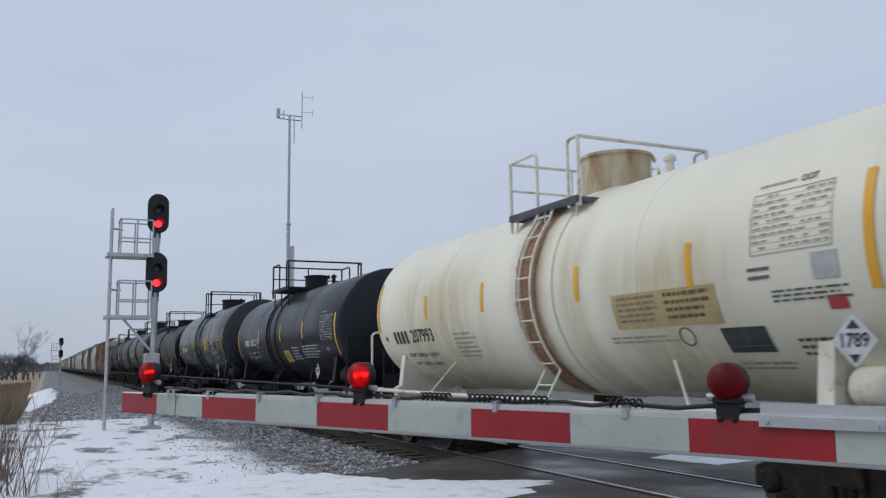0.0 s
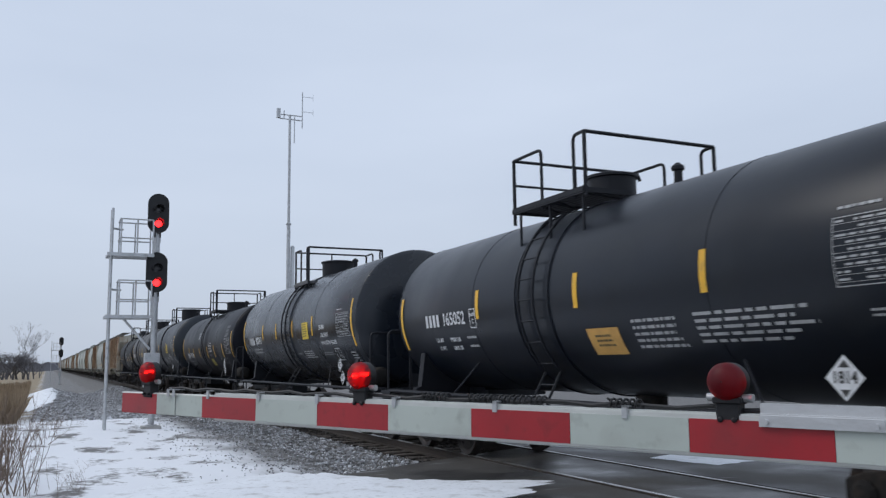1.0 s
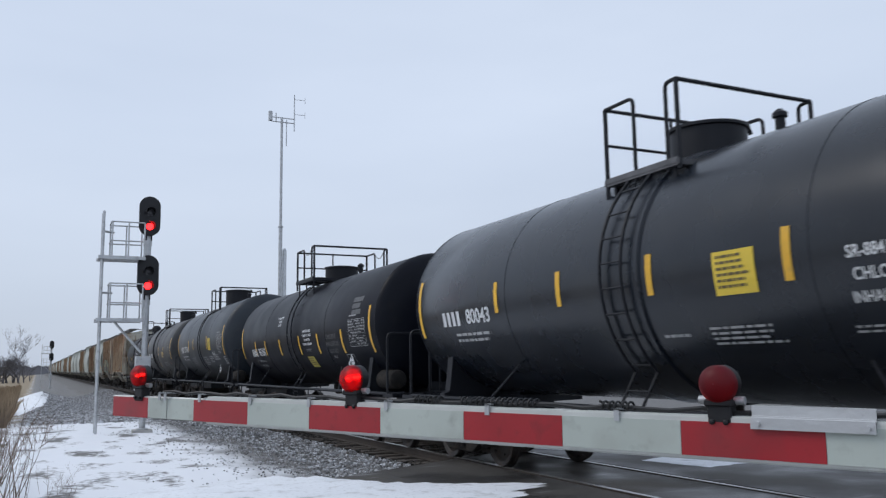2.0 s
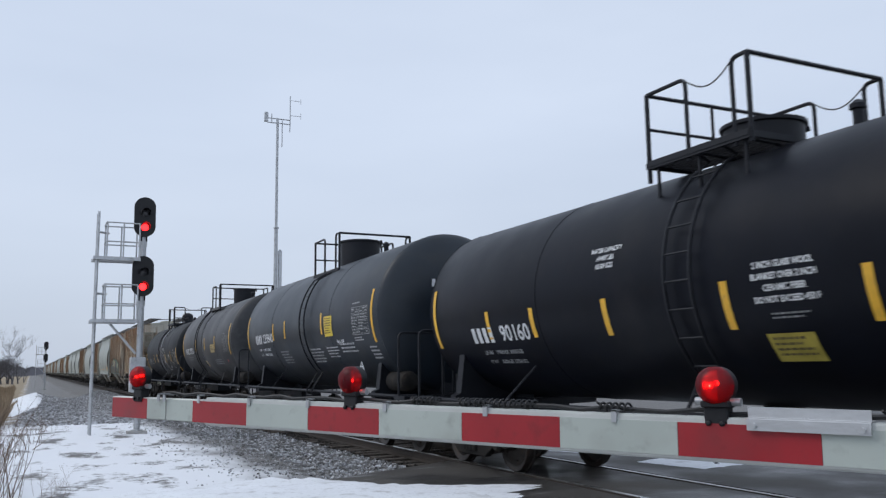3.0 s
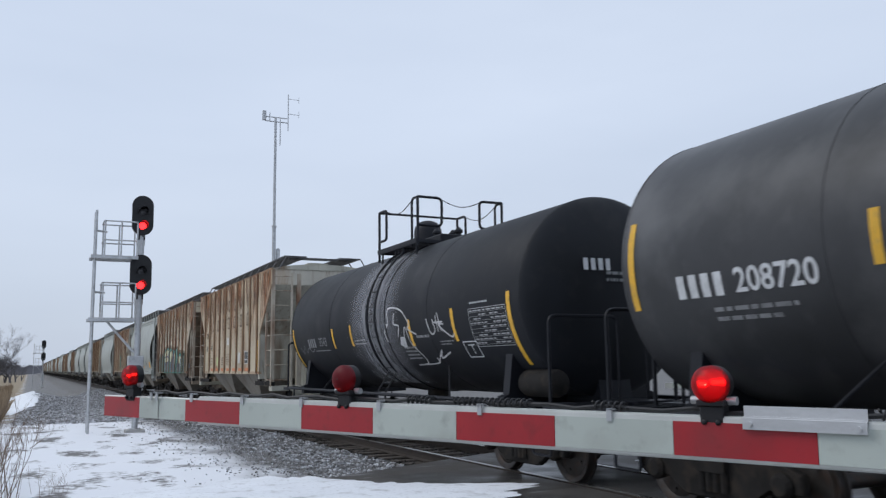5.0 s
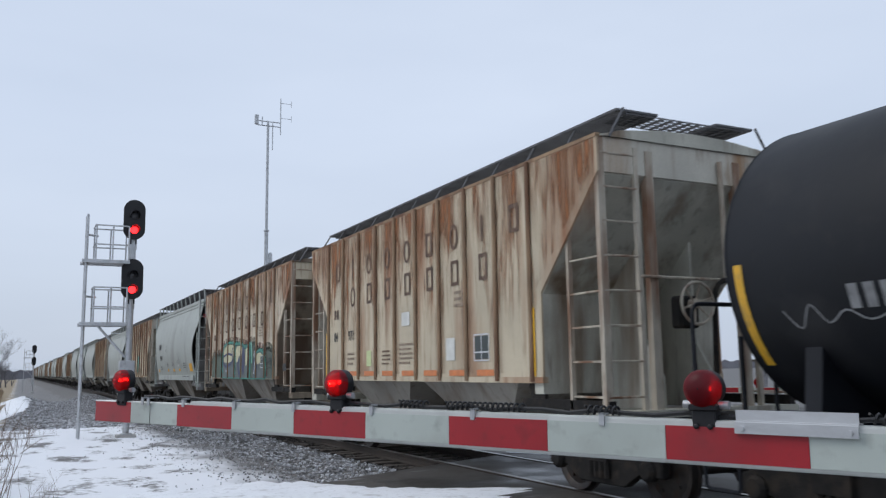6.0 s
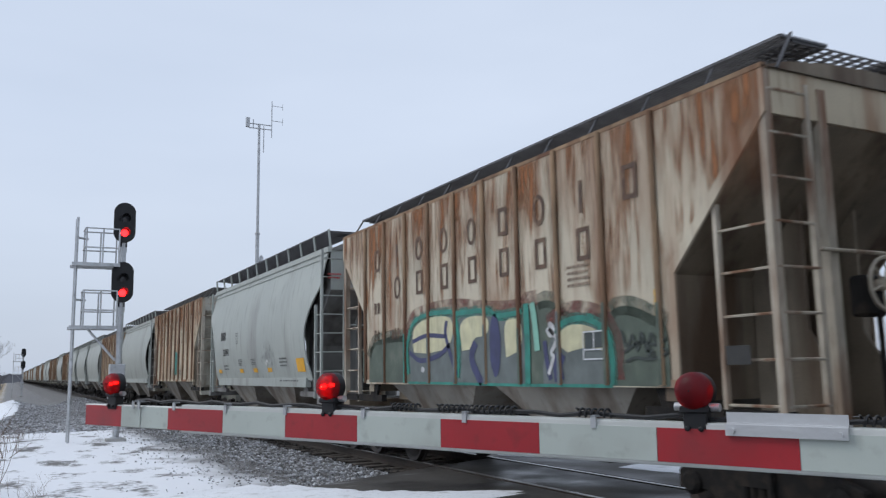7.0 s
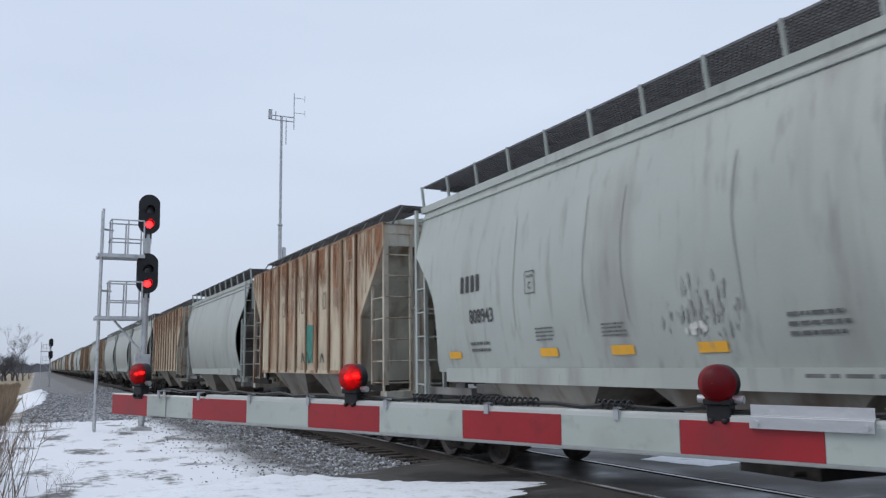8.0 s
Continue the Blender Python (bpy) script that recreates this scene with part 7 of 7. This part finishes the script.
# ---- railway signals ----
def signal(label, where, head_z, low_z, post_dx, post_top, lit=True):
    s = thing("railway_signal", label, "railway signal", "two-headed signals beside the track", Matrix.Translation(where))
    bm = bmesh.new()
    lathe(bm, [(0.16, -0.1), (0.16, 0.03), (0.085, 0.05), (0.085, head_z - 0.5)], 16)
    part("mast", bm, M["galv"], s, smooth=True)
    bm = bmesh.new()
    box(bm, -0.25, 0.25, -0.25, 0.25, -0.35, 0.0)
    part("base", bm, M["concrete"], s)
    bm = bmesh.new()
    box(bm, -0.24, 0.16, -0.2, 0.16, 1.05, 2.0)
    bmesh.ops.bevel(bm, geom=bm.edges[:], offset=0.02, segments=1, affect="EDGES")
    part("equipment_box", bm, M["galv"], s)
    for z in (head_z, low_z):
        h = new("signal_head")
        h["label"] = "black oval two-lamp signal head showing red"
        h.parent, h.matrix_basis = s, pose(0, -0.12, z, 0, 0, 4)
        ring = [(0.29 * math.cos(a), (0.28 if math.sin(a) > 0 else -0.28) + 0.285 * math.sin(a)) for a in [2 * math.pi * i / 32 for i in range(32)]]
        bm = bmesh.new()
        va = [bm.verts.new((x, -0.06, y)) for x, y in ring]
        vb = [bm.verts.new((x, 0.0, y)) for x, y in ring]
        vc = [bm.verts.new((x * 0.8, 0.14, y * 0.9)) for x, y in ring]
        bm.faces.new(va), bm.faces.new(vc[::-1])
        for a, b in ((va, vb), (vb, vc)):
            for i in range(32):
                j = (i + 1) % 32
                bm.faces.new((a[i], a[j], b[j], b[i]))
        box(bm, -0.1, 0.1, 0.05, 0.2, -0.68, -0.45)
        part("backboard", bm, M["signal_black"], h, smooth=True)
        for k, zz in enumerate((0.1, -0.3)):
            bm = bmesh.new()
            n, L = 14, 0.24
            a0 = [bm.verts.new((0.125 * math.cos(math.pi * (-0.15 + 1.3 * i / n)), -0.06, zz + 0.125 * math.sin(math.pi * (-0.15 + 1.3 * i / n)))) for i in range(n + 1)]
            a1 = [bm.verts.new((0.125 * math.cos(math.pi * (-0.15 + 1.3 * i / n)), -0.06 - L * (0.5 + 0.5 * math.sin(math.pi * i / n)), zz + 0.125 * math.sin(math.pi * (-0.15 + 1.3 * i / n)))) for i in range(n + 1)]
            for i in range(n):
                bm.faces.new((a0[i], a0[i + 1], a1[i + 1], a1[i]))
            r = bmesh.ops.extrude_face_region(bm, geom=bm.faces[:])
            for v in r["geom"]:
                if isinstance(v, bmesh.types.BMVert):
                    v.co.x *= 1.05
            part("hood", bm, M["signal_black"], h, smooth=True)
            bm = bmesh.new()
            lathe(bm, [(0.10, 0.0), (0.10, 0.01), (0.07, 0.022), (0.01, 0.028)], 20, pose(0, -0.062, zz, 90))
            part("lens", bm, M["led"] if k and lit else M["dark_lens"], h, "glowing red lens" if k and lit else "dark unlit lens", True)
        bm = bmesh.new()
        lathe(bm, [(0.12, -0.1), (0.12, 0.1)], 14, pose(0, 0.16, -0.72))
        part("collar", bm, M["galv"], h, smooth=True)
    # ladder with two caged platforms
    x = post_dx
    for dy in (-0.2, 0.2):
        bm = bmesh.new()
        tube(bm, [(x, dy, -0.05), (x, dy, post_top)], 0.035, 8)
        part("ladder_stile", bm, M["galv"], s, smooth=True)
    for i in range(int(post_top / 0.3)):
        bm = bmesh.new()
        tube(bm, [(x, -0.2, 0.25 + 0.3 * i), (x, 0.2, 0.25 + 0.3 * i)], 0.012, 5)
        part("rung", bm, M["galv"], s)
    for z in (head_z - 1.22, low_z - 1.25):
        bm = bmesh.new()
        box(bm, x - 0.1, -0.12, -0.36, 0.36, z - 0.04, z)
        for y in (-0.37, 0.37):
            box(bm, x - 0.12, -0.1, y - 0.02, y + 0.02, z - 0.06, z + 0.03)
        plat = part("platform", bm, M["galv"], s, "galvanised grating platform")
        for y in (-0.37, 0.37):
            for xx in (x + 0.22, (x - 0.12) * 0.42, -0.14):
                bm = bmesh.new()
                tube(bm, [(xx, y, z), (xx, y, z + 0.98)], 0.022, 6)
                part("rail_post", bm, M["galv"], plat, smooth=True)
            for zz in (0.45, 0.98):
                bm = bmesh.new()
                tube(bm, [(x + 0.2, y, z + zz), (-0.14, y, z + zz)], 0.02, 6)
                part("rail_bar", bm, M["galv"], plat, smooth=True)
        for xx, zz in ((x + 0.2, 0.98), (x + 0.2, 0.45)):
            bm = bmesh.new()
            tube(bm, [(xx, -0.37, z + zz), (xx, 0.37, z + zz)], 0.02, 6)
            part("rail_bar", bm, M["galv"], plat, smooth=True)
        bm = bmesh.new()
        tube(bm, [(x, 0, z + 0.75), (x + 0.3, 0.2, z + 0.75)], 0.03, 6)
        part("bracket", bm, M["galv"], s)
    bm = bmesh.new()
    tube(bm, [(x + 0.35, 0, low_z - 1.27), (-0.1, 0, low_z - 2.15)], 0.035, 6)
    part("strut", bm, M["galv"], s, smooth=True)
    return s


signal("two-headed railway signal with caged platforms, both red", (2.68, 24.66, 0.0), 5.93, 4.25, -1.2, 6.0)
signal("distant two-headed railway signal with caged platforms", (1.75, 130.0, -0.7), 5.95, 4.27, -1.2, 6.0, False)


def radio_mast():
    m = thing("radio_mast", "slender grey radio mast with antennas", "radio mast", m=Matrix.Translation((12.35, 47.0, 0.05)))
    bm = bmesh.new()
    lathe(bm, [(0.14, 0), (0.14, 5.0), (0.11, 5.02), (0.11, 9.6), (0.15, 9.62), (0.15, 9.7), (0.085, 9.72), (0.075, 16.2)], 12)
    part("pole", bm, M["galv"], m, smooth=True)
    bm = bmesh.new()
    lathe(bm, [(0.12, 0), (0.12, 8.3), (0.05, 8.4)], 10, pose(0.25, 0, 0))
    part("conduit", bm, M["galv"], m, smooth=True)
    bm = bmesh.new()
    for z in (16.18, 15.92):
        tube(bm, [(-0.6, 0, z), (0.75, 0, z)], 0.03, 6)
    part("crossarm", bm, M["galv"], m)
    bm = bmesh.new()
    box(bm, -0.78, -0.58, -0.1, 0.1, 15.95, 16.5)
    part("panel_antenna", bm, M["galv"], m, "pale panel antenna")
    for x, z0, z1 in ((0.75, 15.45, 17.68), (0.28, 14.5, 16.1), (-0.35, 15.9, 16.45)):
        bm = bmesh.new()
        tube(bm, [(x, 0, z0), (x, 0, z1)], 0.03, 6)
        part("whip", bm, M["galv"], m)
    for z in (16.48, 17.4):
        bm = bmesh.new()
        tube(bm, [(0.75, 0, z), (1.4, 0, z)], 0.016, 5)
        tube(bm, [(1.4, 0, z - 0.2), (1.4, 0, z + 0.2)], 0.014, 5)
        part("dipole", bm, M["galv"], m)


radio_mast()


# ---- plants ----
def bare_tree(label, where, height, seed, spread=0.5, twigs=3, group="bare trees", thick=1.0, mat="far_bark"):
    """A leafless tree: a tapered trunk that forks down to fine twigs."""
    rng = random.Random(seed)
    t = thing("tree", label, "tree", group, Matrix.Translation(where))
    trunk, crown = bmesh.new(), bmesh.new()

    def grow(p, d, length, r, level):
        pts, q, dd = [p], p.copy(), d.copy()
        for i in range(4):
            dd = (dd + Vector((rng.gauss(0, 0.12), rng.gauss(0, 0.12), 0.05))).normalized()
            q = q + dd * length / 4
            pts.append(q.copy())
        tube(trunk if level < 2 else crown, pts, r, 7 if level < 2 else (4 if level < 4 else 3), r1=r * 0.62)
        if level >= twigs + 1:
            return
        for k in range(rng.choice((2, 3, 3, 4))):
            base = pts[rng.choice((2, 3, 4, 4))]
            side = Vector((rng.gauss(0, 1), rng.gauss(0, 1), rng.uniform(0.0, 0.9))).normalized()
            nd = (dd * (1 - spread) + side * spread).normalized()
            grow(base, nd, length * rng.uniform(0.55, 0.8), r * 0.55, level + 1)
    grow(Vector((0, 0, -0.2)), Vector((0, 0, 1)), height * 0.38, height * 0.016 * thick, 0)
    part("trunk", trunk, M[mat], t, smooth=True)
    part("crown", crown, M[mat], t)
    return t


rng = random.Random(11)
for i in range(8):
    a = radians(27 + i * 2.3 + rng.uniform(-0.6, 0.6))
    d = rng.uniform(44, 58)
    bare_tree("bare leafless tree behind the railway", (d * math.cos(a), d * math.sin(a), -0.6), rng.uniform(12, 14.5) * d / 50, 20 + i, 0.5, 5, mat="haze_bark")
for i in range(13):
    y = rng.uniform(235, 290)
    x = -y * (0.006 + 0.0055 * i)
    tall = i in (2, 3)
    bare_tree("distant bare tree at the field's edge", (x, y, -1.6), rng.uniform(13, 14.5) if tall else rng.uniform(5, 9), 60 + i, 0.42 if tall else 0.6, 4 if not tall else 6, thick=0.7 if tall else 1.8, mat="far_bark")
for i in range(7):
    y = 238 + rng.uniform(-4, 4)
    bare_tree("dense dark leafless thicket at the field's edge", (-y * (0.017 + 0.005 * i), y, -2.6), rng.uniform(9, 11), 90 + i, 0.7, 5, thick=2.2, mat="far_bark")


def scrub(label, where, n, height, spread, seed, mat, kind="", name="bush"):
    """A clump of thin dry stems."""
    rng = random.Random(seed)
    bm = bmesh.new()
    for i in range(n):
        a, r = rng.random() * 6.28, spread * math.sqrt(rng.random())
        p = Vector((r * math.cos(a), r * math.sin(a), 0))
        h = height * rng.uniform(0.5, 1.1)
        lean = Vector((rng.gauss(0, 0.25), rng.gauss(0, 0.25), 1)).normalized()
        tip = p + lean * h
        mid = p + lean * h * 0.5 + Vector((rng.gauss(0, 0.03), rng.gauss(0, 0.03), 0))
        tube(bm, [p, mid, tip], 0.006 * height, 3, r1=0.0015)
        for k in range(3):
            b = p.lerp(tip, rng.uniform(0.4, 0.9))
            tube(bm, [b, b + Vector((rng.gauss(0, 0.12), rng.gauss(0, 0.12), 0.2)) * height], 0.003 * height, 3, r1=0.001)
    ob = part(name, bm, mat, None, kind=kind, m=Matrix.Translation(where))
    return tagged(ob, label, "bush", "dry shrubs in the snow")


for i, (x, y, n, h, s) in enumerate(((-0.55, 13.2, 70, 1.15, 0.5), (-0.9, 14.6, 70, 1.3, 0.6), (-1.6, 16.5, 60, 1.2, 0.8), (0.1, 13.0, 18, 0.45, 0.5), (-0.7, 19.5, 40, 0.9, 0.7), (-0.2, 22.5, 25, 0.7, 0.6), (0.4, 26.5, 25, 0.5, 0.7))):
    scrub("leafless brown shrub standing in the snow", (x, y, land(x, y) - 0.03), n, h, s, i + 3, M["twig"])


def grass_field():
    """Tall dry grass on the low field."""
    rng = np.random.default_rng(9)
    vs, fs, k = [], [], 0
    for i in range(16000):
        y = 30 + 110 * rng.random() ** 1.6
        x = -0.8 - 14 * rng.random() ** 1.3 - 0.012 * (y - 30)
        h, w, a = rng.uniform(0.5, 1.1), 0.02 + 0.0006 * y, rng.random() * 3.14
        z = land(x, y)
        c, d = math.cos(a) * w, math.sin(a) * w
        lx, ly = rng.normal(0, 0.18), rng.normal(0, 0.18)
        vs += [(x - c, y - d, z), (x + c, y + d, z), (x + lx, y + ly, z + h)]
        fs.append((k, k + 1, k + 2))
        k += 3
    me = bpy.data.meshes.new("field_grass")
    me.from_pydata(vs, [], fs)
    me.materials.append(M["straw"])
    tagged(new("field_grass", me), "tall straw-brown dry grass in the field", "grass", kind="stuff")


grass_field()


def far_woods():
    """A low line of distant woods all round the horizon, its grey carrying painted haze."""
    rng = np.random.default_rng(2)
    vs, fs, k = [], [], 0
    for i in range(5200):
        a = rng.random() * 2 * math.pi
        d = rng.uniform(620, 900)
        x, y, h, w = d * math.sin(a), d * math.cos(a), rng.uniform(2.5, 6.5), rng.uniform(3, 8)
        c, s = math.cos(a), math.sin(a)
        vs += [(x - c * w, y + s * w, -2), (x + c * w, y - s * w, -2), (x + c * w * 0.6, y - s * w * 0.6, h * 0.7), (x, y, h), (x - c * w * 0.7, y + s * w * 0.7, h * 0.6)]
        fs.append((k, k + 1, k + 2, k + 3, k + 4))
        k += 5
    me = bpy.data.meshes.new("far_woods")
    me.from_pydata(vs, [], fs)
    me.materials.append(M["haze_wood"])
    tagged(new("far_woods", me), "distant grey line of bare woods", "woods", kind="stuff")


far_woods()


# ---- all that moves ----
def motions():
    for car, y0, turning in CARS:
        walk(car, [(t, pose(TRACK_X, y0 - gone, 0)) for t, gone in TRAVEL])
        if turning:
            spin = math.degrees(SPEED / 0.42)
            for part_of in car.children_recursive:
                if part_of.name.split(".")[0] == "wheelset":
                    c = part_of.matrix_basis.translation.copy()
                    walk(part_of, [(i / 30, pose(*c, i / 30 * spin)) for i in range(241)])
    home = ARM_POSE @ Matrix.Translation((PIVOT, 0, 0))
    sway = [(0.0, 0.0), (0.5, 0.0), (1.7, 0.0), (2.6, -0.1), (3.0, -0.25), (3.4, 0.0), (4.0, 0.06), (8.0, 0.0)]
    walk(arm, [(t, home @ pose(0, 0, 0, 0, 0, a)) for t, a in sway])
    # the two inner lamps flash in turn: each added carrier shows its lit bars, then turns them away in place of
    # switching
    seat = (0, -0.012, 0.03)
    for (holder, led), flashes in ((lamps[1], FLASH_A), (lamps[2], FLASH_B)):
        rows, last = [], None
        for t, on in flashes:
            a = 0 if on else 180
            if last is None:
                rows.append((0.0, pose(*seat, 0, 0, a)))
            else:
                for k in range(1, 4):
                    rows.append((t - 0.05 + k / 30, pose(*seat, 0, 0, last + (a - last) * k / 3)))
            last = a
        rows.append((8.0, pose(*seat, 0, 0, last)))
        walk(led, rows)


TRAVEL = [(t, SPEED * t - (0.42 if t < 3.3 else 0.0)) for t in (0.0, 1.0, 2.0, 3.0, 3.2, 3.4, 3.6, 5.0, 6.5, 8.0)]
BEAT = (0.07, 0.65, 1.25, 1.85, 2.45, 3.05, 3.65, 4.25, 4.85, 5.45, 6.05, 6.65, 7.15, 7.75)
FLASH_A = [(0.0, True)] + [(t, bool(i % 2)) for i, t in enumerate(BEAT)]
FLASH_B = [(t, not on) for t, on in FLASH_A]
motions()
